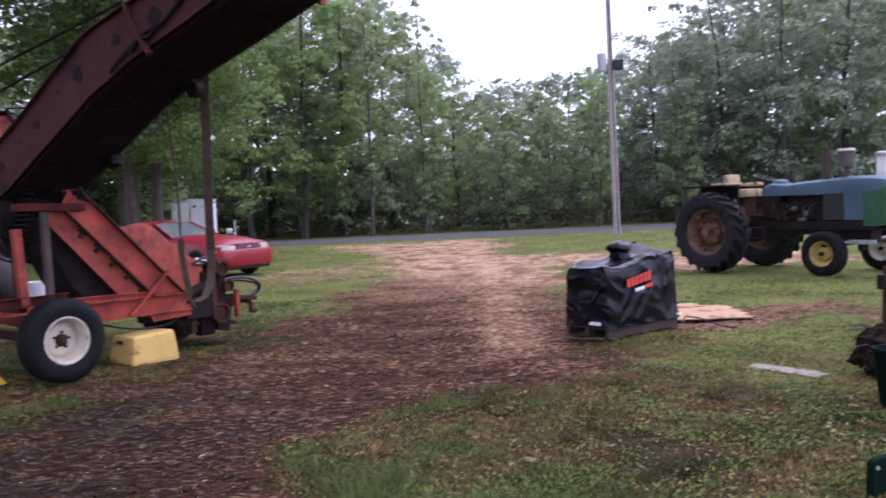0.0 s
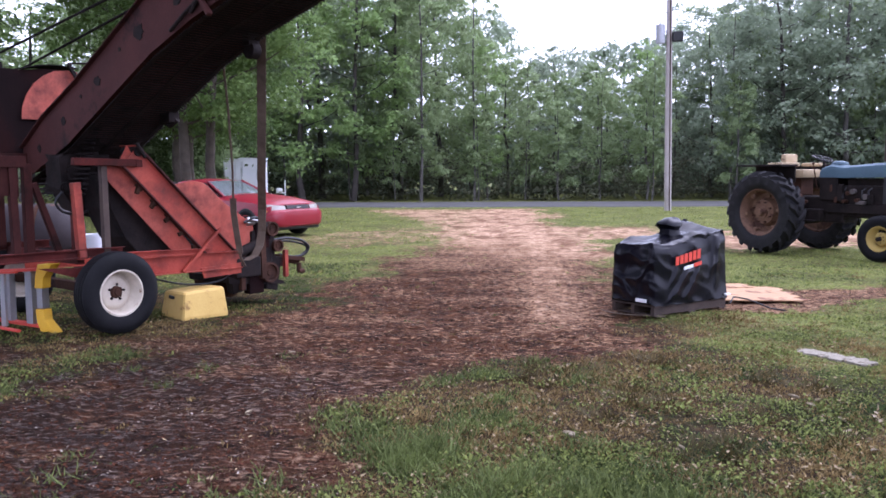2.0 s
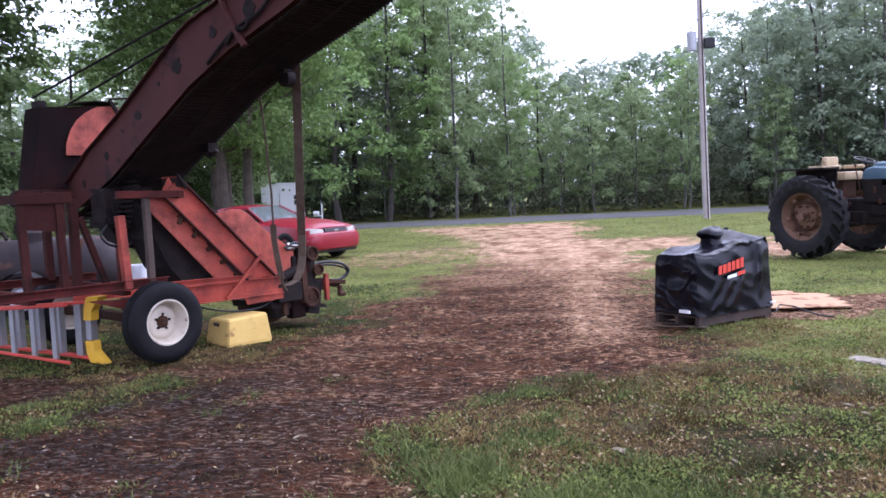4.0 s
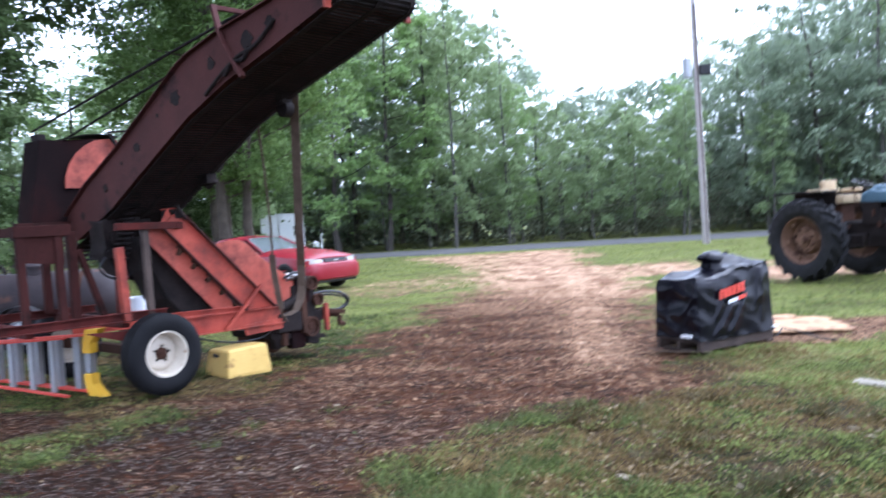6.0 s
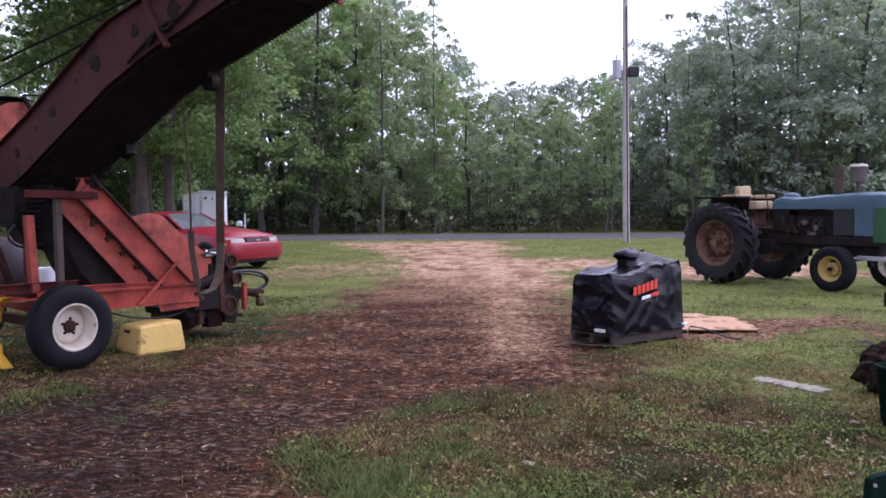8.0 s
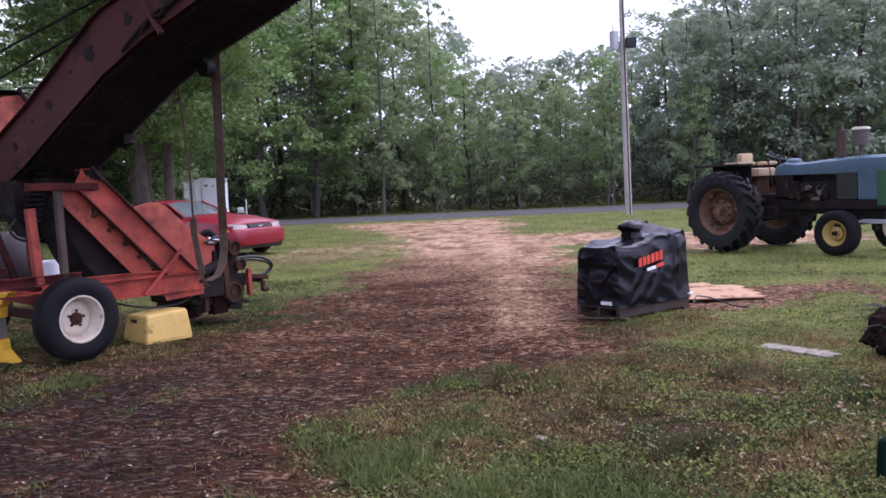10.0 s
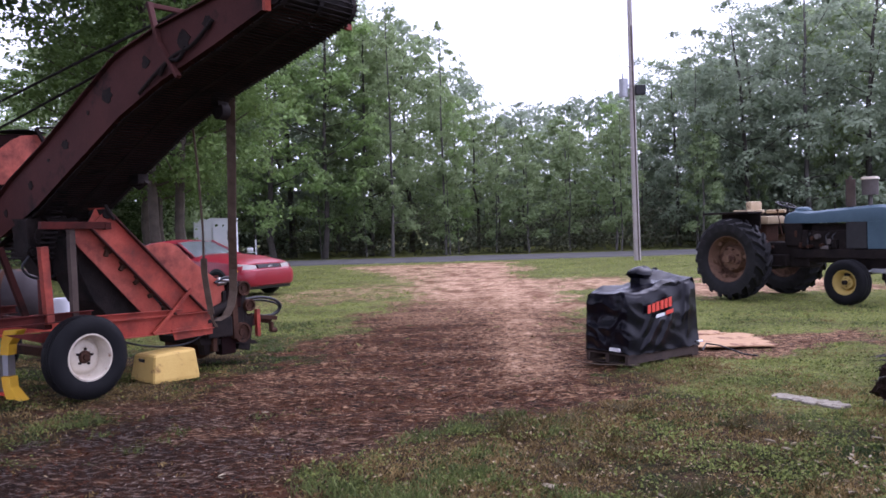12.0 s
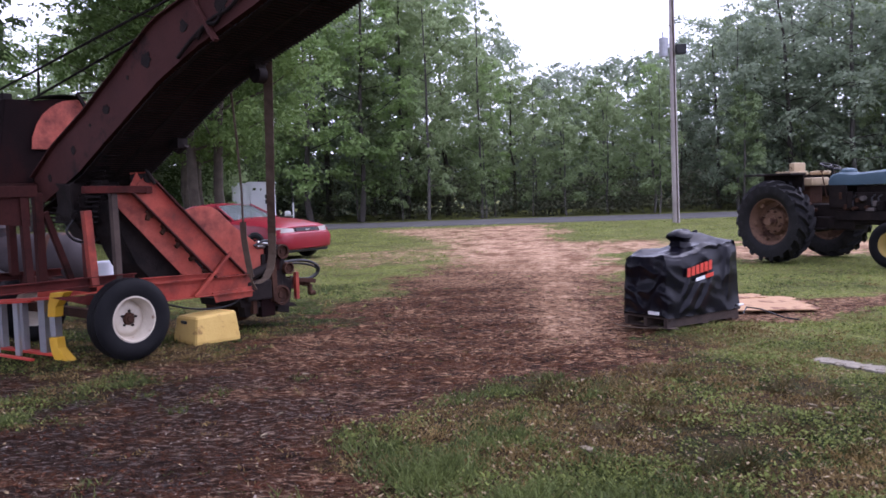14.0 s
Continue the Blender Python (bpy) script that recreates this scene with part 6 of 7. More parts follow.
pallet = thing("pallet", WELDER, "old wooden pallet under the covered machine", "pallet")
for y in (-0.27, 0.0, 0.27):
    bm = bmesh.new()
    box(bm, (0, y, 0.055), (1.16, 0.045, 0.085), None, 0.004)
    part("runner", bm, DARK_WOOD, pallet)
for k in range(7):
    bm = bmesh.new()
    box(bm, (-0.53 + k * 0.177, 0, 0.1085), (0.10, 0.62, 0.018), None, 0.003)
    part("top_board", bm, DARK_WOOD, pallet)
for x in (-0.5, 0, 0.5):
    bm = bmesh.new()
    box(bm, (x, 0, 0.006), (0.10, 0.62, 0.016), None, 0.003)
    part("bottom_board", bm, DARK_WOOD, pallet)

cover = thing("covered_welder", WELDER, "machine under a creased black vinyl cover with red lettering marks", "covered machine")
# the cover: a draped box with folds, one raised back corner and a lump on top
bm = bmesh.new()
N_U, N_Z = 220, 56


def outline(k):
    """A point round the box at share k of its way round, with its outward normal."""
    a, b = LEN / 2, WID / 2
    per = 2 * (LEN + WID)
    d = (k % 1) * per
    for length, p0, along_, nrm in ((LEN, (-a, -b), (1, 0), (0, -1)), (WID, (a, -b), (0, 1), (1, 0)), (LEN, (a, b), (-1, 0), (0, 1)), (WID, (-a, b), (0, -1), (-1, 0))):
        if d <= length:
            f = d / length
            return Vector((p0[0] + along_[0] * d, p0[1] + along_[1] * d, 0)), Vector((*nrm, 0)), f
        d -= length
    return Vector((-a, -b, 0)), Vector((0, -1, 0)), 0


def top_height(x, y):
    """Height of the draped top: sagging from the raised end to the near corner."""
    fx, fy = x / LEN + 0.5, y / WID + 0.5
    return HIGH - 0.10 + 0.05 * fx - 0.05 * (1 - fx) ** 2 + 0.012 * fy + 0.105 * smooth(fx, 0.70, 1.0) * fy ** 3 + 0.03 * smooth(1 - fx, 0.86, 1.0) * smooth(1 - fy, 0.7, 1.0) + 0.03 * max(0, fx - 0.8) * 5 * (1 - fy) - 0.03 * abs(math.sin(fx * 5 + fy * 2)) - 0.03 * smooth(abs(2 * fy - 1), 0.72, 1.0) * (fx < 0.75)


CREASES = ((-0.42, 0.62, 0.034, 0.045, 0.02, 0.62), (-0.20, 0.55, 0.030, 0.04, 0.0, 0.70), (-0.46, 0.34, 0.022, 0.03, 0.25, 0.85), (0.22, 0.20, 0.020, 0.03, 0.35, 1.0), (0.34, 0.10, 0.012, 0.02, 0.1, 0.9))
END_CREASES = ((0.10, -0.55, 0.026, 0.035, 0.25, 0.75), (-0.05, 0.45, 0.022, 0.03, 0.02, 0.5), (0.16, -0.10, 0.018, 0.03, 0.4, 1.0))
grid = []
for j in range(N_Z + 1):
    row = []
    f = j / N_Z
    for i in range(N_U):
        p, n, s = outline(i / N_U)
        zt = top_height(p.x, p.y)
        hem = LOW + 0.012 + 0.006 * math.sin(i * 0.5) + (0.03 if n.x < -0.5 else 0.0)
        z = hem + (zt - hem) * f
        v3 = Vector((p.x * 1.3 + p.y * 1.1, p.y * 1.5, 0.9 * f))
        fold = 0.016 * noise.noise(v3) + 0.030 * (0.25 - abs(noise.noise(Vector((p.x * 3.0 + 2.2 * f, p.y * 4.0 - 1.2 * f, 2.6 * f + 7))))) * (1.5 if n.x < -0.5 else 0.8)
        shoulder = 0.018 * smooth(f, 0.78, 1.0) ** 2
        diag = 0.0
        # long creases: steep on one side, easing off on the other
        creases = CREASES if n.y < -0.5 else (END_CREASES if n.x < -0.5 else ())
        q_along = p.x if n.y < -0.5 else p.y
        for c0, c1, amp, wd, f0, f1 in creases:
            d = q_along - c0 - c1 * f
            diag += amp * (math.exp(-d / (3.2 * wd)) if d > 0 else math.exp(-(d / (0.5 * wd)) ** 2)) * smooth(f, f0, f0 + 0.18) * (1 - smooth(f, f1 - 0.18, f1))
        corner = -0.010 * (abs(2 * s - 1) ** 8)
        flare = 0.025 * (1 - f) ** 2 + 0.02
        q = p + n * (fold + diag + corner + flare - 0.02 * f - shoulder)
        z -= 0.02 * smooth(f, 0.9, 1.0)
        row.append(bm.verts.new((q.x, q.y, z)))
    grid.append(row)
for j in range(N_Z):
    for i in range(N_U):
        bm.faces.new((grid[j][i], grid[j][(i + 1) % N_U], grid[j + 1][(i + 1) % N_U], grid[j + 1][i]))
# the top, in rings shrinking to the middle
prev = grid[-1]
for k in range(2, 22):
    s = 1 - k / 22
    ring = []
    for i in range(N_U):
        p = outline(i / N_U)[0]
        x, y = p.x * s, p.y * s
        z = top_height(x, y) + 0.05 * noise.noise(Vector((x * 3.5, y * 5, 3))) * min(1, 4 * (1 - s)) + 0.022 * (0.4 - abs(noise.noise(Vector((x * 6, y * 7, 5))))) - 0.012
        d = math.hypot((x + 0.0) / 0.135, (y + 0.02) / 0.12)
        ring.append(bm.verts.new((x, y, z - 0.005)))
    for i in range(N_U):
        bm.faces.new((prev[i], prev[(i + 1) % N_U], ring[(i + 1) % N_U], ring[i]))
    prev = ring
bm.faces.new(prev)
cover_part = part("cover", bm, TARP, cover, "creased black vinyl cover", smooth=True)
for q in cover_part.data.polygons:
    q.use_smooth = True
bm = bmesh.new()
rings = []
for z, w, d, ox in ((0.80, 0.12, 0.11, 0.00), (0.865, 0.095, 0.085, 0.0), (0.885, 0.10, 0.09, -0.01), (0.915, 0.135, 0.115, -0.02), (0.95, 0.125, 0.11, -0.01), (0.985, 0.075, 0.07, 0.02), (0.99, 0.02, 0.02, 0.03)):
    rings.append([Vector((0.01 + ox + w * (abs(math.cos(a)) ** 0.6) * math.copysign(1, math.cos(a)) * (1 + 0.06 * math.sin(3 * a + z * 9)), 0.02 + d * (abs(math.sin(a)) ** 0.6) * math.copysign(1, math.sin(a)), z + 0.012 * math.sin(2 * a + 1))) for a in np.linspace(0, 2 * math.pi, 25)[:-1]])
loft(bm, rings)
part("exhaust_hood", bm, TARP, cover, "bagged black lump on top", smooth=True)
bm = bmesh.new()
box(bm, (0, 0, LOW + 0.25), (LEN - 0.16, WID - 0.12, 0.46), None, 0.03)
part("machine_body", bm, BLACK_IRON, cover)
# printed marks, as plain bars that follow the side of the cover
front = -WID / 2 - 0.045
for k in range(6):
    bm = bmesh.new()
    x0 = -0.30 + 0.068 * k
    plate(bm, [(x0, front, 0.520 + 0.010 * k), (x0 + 0.052, front, 0.525 + 0.010 * k), (x0 + 0.054, front, 0.615 + 0.012 * k), (x0 + 0.004, front, 0.610 + 0.012 * k)], (0, -0.004, 0))
    part("red_mark", bm, LOGO_RED, cover)
bm = bmesh.new()
plate(bm, [(-0.165, front, 0.465), (-0.020, front, 0.485), (-0.020, front, 0.520), (-0.165, front, 0.500)], (0, -0.004, 0))
part("white_mark", bm, LOGO_WHITE, cover)
bm = bmesh.new()
plate(bm, [(-0.005, front, 0.488), (0.115, front, 0.505), (0.115, front, 0.545), (-0.005, front, 0.528)], (0, -0.004, 0))
part("red_mark", bm, LOGO_RED, cover)
bm = bmesh.new()
box(bm, (-LEN / 2 - 0.05, -0.16, 0.165), (0.02, 0.14, 0.035), None, 0.004)
part("tag", bm, LOGO_WHITE, cover, "small white tag at the hem")
bm = bmesh.new()
box(bm, (LEN / 2 - 0.02, -WID / 2 - 0.05, 0.150), (0.08, 0.03, 0.018), None, 0.004)
part("tag", bm, LOGO_WHITE, cover, "small white tag at the hem")
bm = bmesh.new()
tube(bm, [(1.20, 9.10, 0.03), (1.24, 9.0, 0.02), (1.42, 8.86, 0.012), (1.62, 8.80, 0.012), (1.80, 8.72, 0.012)], 0.006, 6)
cable = part("pale_rope", bm, STRAP, None, "pale rope trailing beside the pallet", smooth=True)
tagged(cable, category="rope")
bm = bmesh.new()
tube(bm, [(2.58, 9.52, 0.03), (2.64, 9.4, 0.05), (2.72, 9.55, 0.10), (2.86, 9.52, 0.08), (3.05, 9.3, 0.012), (3.15, 9.15, 0.012)], 0.009, 6)
cable = part("black_cable", bm, BLACK_TRIM, None, "black cable looped on the grass", smooth=True)
tagged(cable, category="cable")
# ---- utility pole ----
pole = thing("utility_pole", pose(6.73, 32.63, 0, 0, -0.6, 0), "tall grey wooden utility pole with a transformer and a yard light", "utility pole")
bm = bmesh.new()
tube(bm, [(0, 0, -0.3), (0, 0, 3), (0.01, 0, 6), (0.02, 0, 9), (0.02, 0, 12.5)], [0.135, 0.128, 0.112, 0.098, 0.085], 16)
part("shaft", bm, POLE_WOOD, pole, "split grey timber", smooth=True)
bm = bmesh.new()
bar(bm, (0.035, -0.128, 0.0), (0.03, -0.092, 8.9), 0.05, 0.03, 0.0)
part("cable_guard", bm, DARK_WOOD, pole, "dark cable guard strip")
bm = bmesh.new()
rod(bm, (-0.32, -0.05, 6.22), (-0.32, -0.05, 6.9), 0.175, seg=20)
bar(bm, (-0.34, -0.05, 6.65), (0, 0, 6.65), 0.06, 0.06)
ob = part("transformer", bm, GALV, pole, "grey transformer can", smooth=True)
bm = bmesh.new()
rod(bm, (-0.34, -0.05, 6.85), (-0.34, -0.05, 7.12), 0.03)
part("bushing", bm, GALV, ob)
bm = bmesh.new()
bar(bm, (0.10, 0, 6.55), (0.42, -0.04, 6.50), 0.05, 0.05)
box(bm, (0.30, -0.10, 6.45), (0.38, 0.24, 0.38), None, 0.04)
part("yard_light", bm, BLACK_TRIM, pole, "dark yard light box")
bm = bmesh.new()
tube(bm, [(-0.05, -0.1, 7.3), (-0.42, -0.1, 7.5), (-0.46, -0.1, 8.0), (-0.40, -0.1, 8.3), (-0.5, -0.1, 8.4)], 0.012, 6)
part("jumper_wire", bm, BLACK_TRIM, pole)

# ---- yellow moulded block ----
block = thing("yellow_block", pose(-3.12, 8.78, 0, 0, 0, 46), "dirty yellow moulded plastic block on the grass", "block")
bm = bmesh.new()
rings = []
for z, a, b in ((0.0, 0.255, 0.262), (0.03, 0.257, 0.264), (0.245, 0.228, 0.232), (0.265, 0.212, 0.216)):
    rings.append([Vector((x * a + 0.02 * z, y * b, z * (1.0 + 0.10 * (x > 0) + 0.06 * (y < 0)))) for x, y in ((-1, -0.92), (-0.94, -1), (0.94, -1), (1, -0.92), (1, 0.92), (0.94, 1), (-0.94, 1), (-1, 0.92))])
loft(bm, rings)
part("shell", bm, FOAM, block)
bm = bmesh.new()
box(bm, (-0.236, 0.03, 0.213), (0.02, 0.11, 0.035), Matrix.Rotation(radians(-12), 3, "Y"), 0.008)
part("hand_hole", bm, BLACK_TRIM, block)

# ---- folding ladder lying on its side in front of the frame ----
ladder = thing("step_ladder", pose(-4.22, 7.80, 0, 0, 0, 160), "red fibreglass step ladder on its side with yellow feet", "ladder")
R_LOW = [(0.0, 0.0, 0.05), (2.2, 0.0, 0.16)]
R_TOP = [(0.0, 0.0, 0.60), (2.2, 0.0, 0.46)]
for name, (a, b) in (("rail", R_LOW), ("rail", R_TOP)):
    bm = bmesh.new()
    bar(bm, a, b, 0.075, 0.028, 0.004)
    part(name, bm, LADDER_RED, ladder, "red ladder rail")
    bm = bmesh.new()
    bar(bm, Vector(a) + Vector((0.05, 0.26, 0.02 if name == "x" else 0.0)), Vector(b) + Vector((0, 0.16, 0)), 0.04, 0.022, 0.003)
    part("rear_rail", bm, LADDER_RED, ladder)
for k in range(7):
    x = 0.17 + 0.29 * k
    z0, z1 = 0.05 + 0.05 * x, 0.60 - 0.064 * x
    bm = bmesh.new()
    box(bm, (x, 0, (z0 + z1) / 2), (0.085, 0.07, z1 - z0 - 0.02), None, 0.004)
    for d in (-0.025, 0.0, 0.025):
        box(bm, (x + d, -0.037, (z0 + z1) / 2), (0.010, 0.008, z1 - z0 - 0.03), None, 0)
    part("tread", bm, ALU, ladder, "grey ribbed aluminium tread")
    bm = bmesh.new()
    box(bm, (x + 0.13, 0.20, (z0 + z1) / 2), (0.06, 0.03, z1 - z0 - 0.02), None, 0.003)
    part("rear_rung", bm, ALU, ladder)
bm = bmesh.new()
box(bm, (0.035, -0.012, 0.325), (0.07, 0.085, 0.20), None, 0.006)
part("foot_plate", bm, ALU, ladder)
for z0, z1, dx in ((0.42, 0.66, -0.16), (0.22, 0.0, -0.16)):
    bm = bmesh.new()
    s = 1 if z1 > z0 else -1
    plate(bm, [(0.085, -0.06, z0), (-0.02, -0.06, z0), (-0.03, -0.06, z0 + 0.10 * s), (dx, -0.06, z1), (0.03, -0.06, z1 - 0.01 * s), (0.07, -0.06, z0 + 0.12 * s)], (0, 0.10, 0), 0.004)
    part("foot", bm, LADDER_YELLOW, ladder, "yellow plastic foot")
bm = bmesh.new()
box(bm, (1.78, -0.045, 0.36), (0.12, 0.02, 0.36), None, 0.004)
part("label_panel", bm, LADDER_YELLOW, ladder, "yellow warning panel")

# ---- old tank trailer behind the harvester ----
tank = thing("tank_trailer", pose(-7.05, 11.6, 0, 0, 0, 8), "old grey and rust-stained tank on a small trailer", "tank")
bm = bmesh.new()
prof = [(0.0, -1.25), (0.2, -1.22), (0.34, -1.14), (0.40, -1.0), (0.405, 0.0), (0.40, 1.0), (0.34, 1.14), (0.2, 1.22), (0.0, 1.25)]
lathe(bm, prof, 36, Matrix.Translation((0.05, 0, 0.68)) @ Matrix.Rotation(radians(90), 4, "Z"))
part("barrel", bm, TANK_GREY, tank, "grey tank with rust stains", smooth=True)
bm = bmesh.new()
rod(bm, (0.05, 0, 1.05), (0.05, 0, 1.17), 0.16, seg=20)
lathe(bm, [(0, 0.06), (0.12, 0.05), (0.18, 0.0), (0.18, -0.02), (0, -0.02)], 20, Matrix.Translation((0.05, 0, 1.18)) @ Matrix.Rotation(radians(90), 4, "X"))
part("hatch", bm, TANK_GREY, tank, "domed hatch lid", smooth=True)
bm = bmesh.new()
rod(bm, (-0.55, 0, 1.0), (-0.55, 0, 1.17), 0.05)
tube(bm, [(-0.55, 0, 1.16), (-0.42, -0.05, 1.2), (-0.35, -0.1, 1.1)], 0.025)
part("valve", bm, BLACK_IRON, tank)
for x in (-0.6, 0.75):
    bm = bmesh.new()
    lathe(bm, [(0.408, -0.03), (0.418, -0.03), (0.418, 0.03), (0.408, 0.03)], 36, Matrix.Translation((x, 0, 0.68)) @ Matrix.Rotation(radians(90), 4, "Z"), closed=True)
    part("band", bm, RUST, tank)
bm = bmesh.new()
for s in (-1, 1):
    bar(bm, (-1.4, s * 0.34, 0.30), (1.3, s * 0.34, 0.30), 0.07, 0.09)
bar(bm, (0, -0.6, 0.30), (0, 0.6, 0.30), 0.06, 0.06)
part("chassis", bm, BLACK_IRON, tank)
for s in (-1, 1):
    wheel = new("wheel")
    wheel.parent = tank
    wheel.matrix_local = pose(0.05, s * 0.62, 0.30, 0, 0, 0 if s < 0 else 180)
    bm = bmesh.new()
    lathe(bm, [(q, y - 0.09) for q, y in tyre_profile(0.295, 0.17, 0.17, 3)], 36, closed=True)
    part("tyre", bm, RUBBER, wheel, smooth=True)
    bm = bmesh.new()
    lathe(bm, [(0.172, -0.06), (0.16, -0.065), (0.14, -0.03), (0.05, -0.04), (0.0, -0.05), (0.0, 0.0), (0.172, 0.0)], 24)
    part("rim", bm, GALV, wheel, "grey steel rim", smooth=True)
    bm = bmesh.new()
    arcs = [(0.36 * math.cos(a), 0.36 * math.sin(a)) for a in np.linspace(0.1, math.pi - 0.1, 12)]
    for (x0, z0), (x1, z1) in zip(arcs, arcs[1:]):
        plate(bm, [(0.05 + x0, s * 0.52, 0.30 + z0), (0.05 + x1, s * 0.52, 0.30 + z1), (0.05 + x1, s * 0.74, 0.30 + z1), (0.05 + x0, s * 0.74, 0.30 + z0)], (0, 0, 0.008))
    part("fender", bm, BLACK_TRIM, tank, "thin black fender")

# ---- tyre shape added to fill the dark rounded mass behind the ramp ----
spare = thing("loose_wheel", pose(-5.2, 13.2, 0.0, 0, 0, 40), "tyre shape filling the dark rounded mass behind the ramp", "tyre")
ob = part("tread", tractor_tyre(0.70, 0.38, 0.42, 22), RUBBER, spare, smooth=True)
ob.matrix_local = pose(0, 0, 0.70)
add_lugs(spare, 0.70, 0.42, 22, RUBBER, pose(0, 0, 0.70))
bm = bmesh.new()
lathe(bm, rim_dish(0.385, 0.15, 0.14) + [(0.0, 0.12), (0.385, 0.14)], 36)
ob = part("rim", bm, BLACK_IRON, spare, "black rim", smooth=True)
ob.matrix_local = pose(0, 0, 0.70)

# ---- white bucket ----
bucket = thing("bucket", pose(-5.02, 10.55, 0.0), "white plastic bucket on an upturned crate", "bucket")
bm = bmesh.new()
lathe(bm, [(0, 0), (0.105, 0), (0.125, 0.25), (0.13, 0.25), (0.13, 0.28), (0.12, 0.28), (0.118, 0.26), (0.10, 0.015), (0, 0.015)], 28, Matrix.Translation((0, 0, 0.46)) @ Matrix.Rotation(radians(90), 4, "X"))
part("pail", bm, WHITE_PAINT, bucket, smooth=True)
bm = bmesh.new()
for z in (0.05, 0.18, 0.31, 0.42):
    box(bm, (0, -0.17, z), (0.4, 0.02, 0.08), None, 0.003)
    box(bm, (0, 0.17, z), (0.4, 0.02, 0.08), None, 0.003)
box(bm, (0, 0, 0.447), (0.40, 0.36, 0.02), None, 0.003)
part("crate", bm, DARK_WOOD, bucket)

# ---- white shed behind the trees ----
shed = thing("shed", pose(-10.55, 36.5, 0, 0, 0, 8), "small white metal shed beyond the car", "shed")
bm = bmesh.new()
box(bm, (0, 0, 1.05), (1.75, 0.9, 2.1), None, 0.06)
part("wall", bm, WHITE_PAINT, shed, "white ribbed sheet wall")
bm = bmesh.new()
plate(bm, [(-0.9, -0.48, 2.08), (0.9, -0.48, 2.08), (0.9, -0.48, 2.12), (0, -0.48, 2.16), (-0.9, -0.48, 2.12)], (0, 0.96, 0))
part("roof", bm, WHITE_PAINT, shed)
for k in range(8):
    bm = bmesh.new()
    box(bm, (-0.80 + 0.23 * k, -0.46, 1.04), (0.035, 0.02, 2.0), None, 0)
    part("rib", bm, WHITE_PAINT, shed)
bm = bmesh.new()
box(bm, (0.35, -0.475, 1.0), (0.8, 0.03, 1.95), None, 0.01)
part("door", bm, WHITE_PAINT, shed)

win = new("window")
win.parent = shed
for x in (0.60, 0.755):
    for z in (1.28, 1.50):
        bm = bmesh.new()
        box(bm, (x, -0.497, z), (0.125, 0.012, 0.19), None, 0.002)
        part("pane", bm, BLACK_TRIM, win)

# ---- white mailbox and bits by the road ----
mailbox = thing("mailbox", pose(-8.55, 35.3, 0, 0, 0, 10), "weathered white mailbox on a thin post", "mailbox")
bm = bmesh.new()
bar(bm, (0, 0, -0.1), (0, 0, 1.2), 0.05, 0.05)
part("post", bm, WHITE_PAINT, mailbox)
bm = bmesh.new()
box(bm, (-0.24, 0, 0.78), (0.26, 0.18, 0.17), None, 0.05)
part("box", bm, WHITE_PAINT, mailbox)
bm = bmesh.new()
bar(bm, (-0.38, 0, 0.67), (0.03, 0, 0.67), 0.04, 0.04)
part("arm", bm, WHITE_PAINT, mailbox)

# ---- plywood sheets lying in the mud ----
for c, s, rz, z in (((3.18, 10.74), (1.10, 0.64), 2, -0.004), ((3.16, 10.16), (1.08, 0.52), -3, -0.002), ((3.00, 11.10), (0.8, 0.38), 6, 0.006)):
    bm = bmesh.new()
    pts = [(-s[0] / 2, -s[1] / 2, 0), (s[0] * 0.42, -s[1] / 2, 0), (s[0] * 0.5, -s[1] * 0.3, 0), (s[0] * 0.36, -s[1] * 0.1, 0), (s[0] * 0.48, s[1] * 0.15, 0), (s[0] * 0.40, s[1] / 2, 0), (-s[0] / 2, s[1] / 2, 0)]
    plate(bm, pts, (0, 0, 0.014), 0.002)
    ob = part("plywood_sheet", bm, PLY, None, "broken muddy plywood sheet on the ground")
    ob.matrix_world = pose(*c, z, 0, 0, rz)
    tagged(ob, category="plywood", group="plywood sheets")

# ---- broken concrete slabs in the grass ----
for k, (x, y, a, b, rz) in enumerate(((2.67, 7.21, 0.070, 0.065, -20), (2.74, 7.06, 0.125, 0.115, -52), (2.84, 6.88, 0.095, 0.120, -30), (2.92, 6.74, 0.105, 0.115, -48))):
    bm = bmesh.new()
    chip = random.Random(20 + k)
    pts = []
    for t in np.linspace(0, 2 * math.pi, 23)[:-1]:
        q = (1 + 0.22 * math.sin(2 * t + k) + 0.12 * math.sin(5 * t + 2 * k)) * chip.uniform(0.72, 1.08) * (abs(math.cos(t)) + abs(math.sin(t))) ** 0.4
        pts.append((a * q * math.cos(t), b * q * math.sin(t), 0))
    plate(bm, pts, (0, 0, 0.022), 0.005)
    ob = part("concrete_piece", bm, CONCRETE, None, "pale broken slab of concrete sunk in grass")
    ob.matrix_world = pose(x, y, -0.030 + 0.005 * k, 0, 0, rz)
    tagged(ob, category="concrete", group="broken concrete")

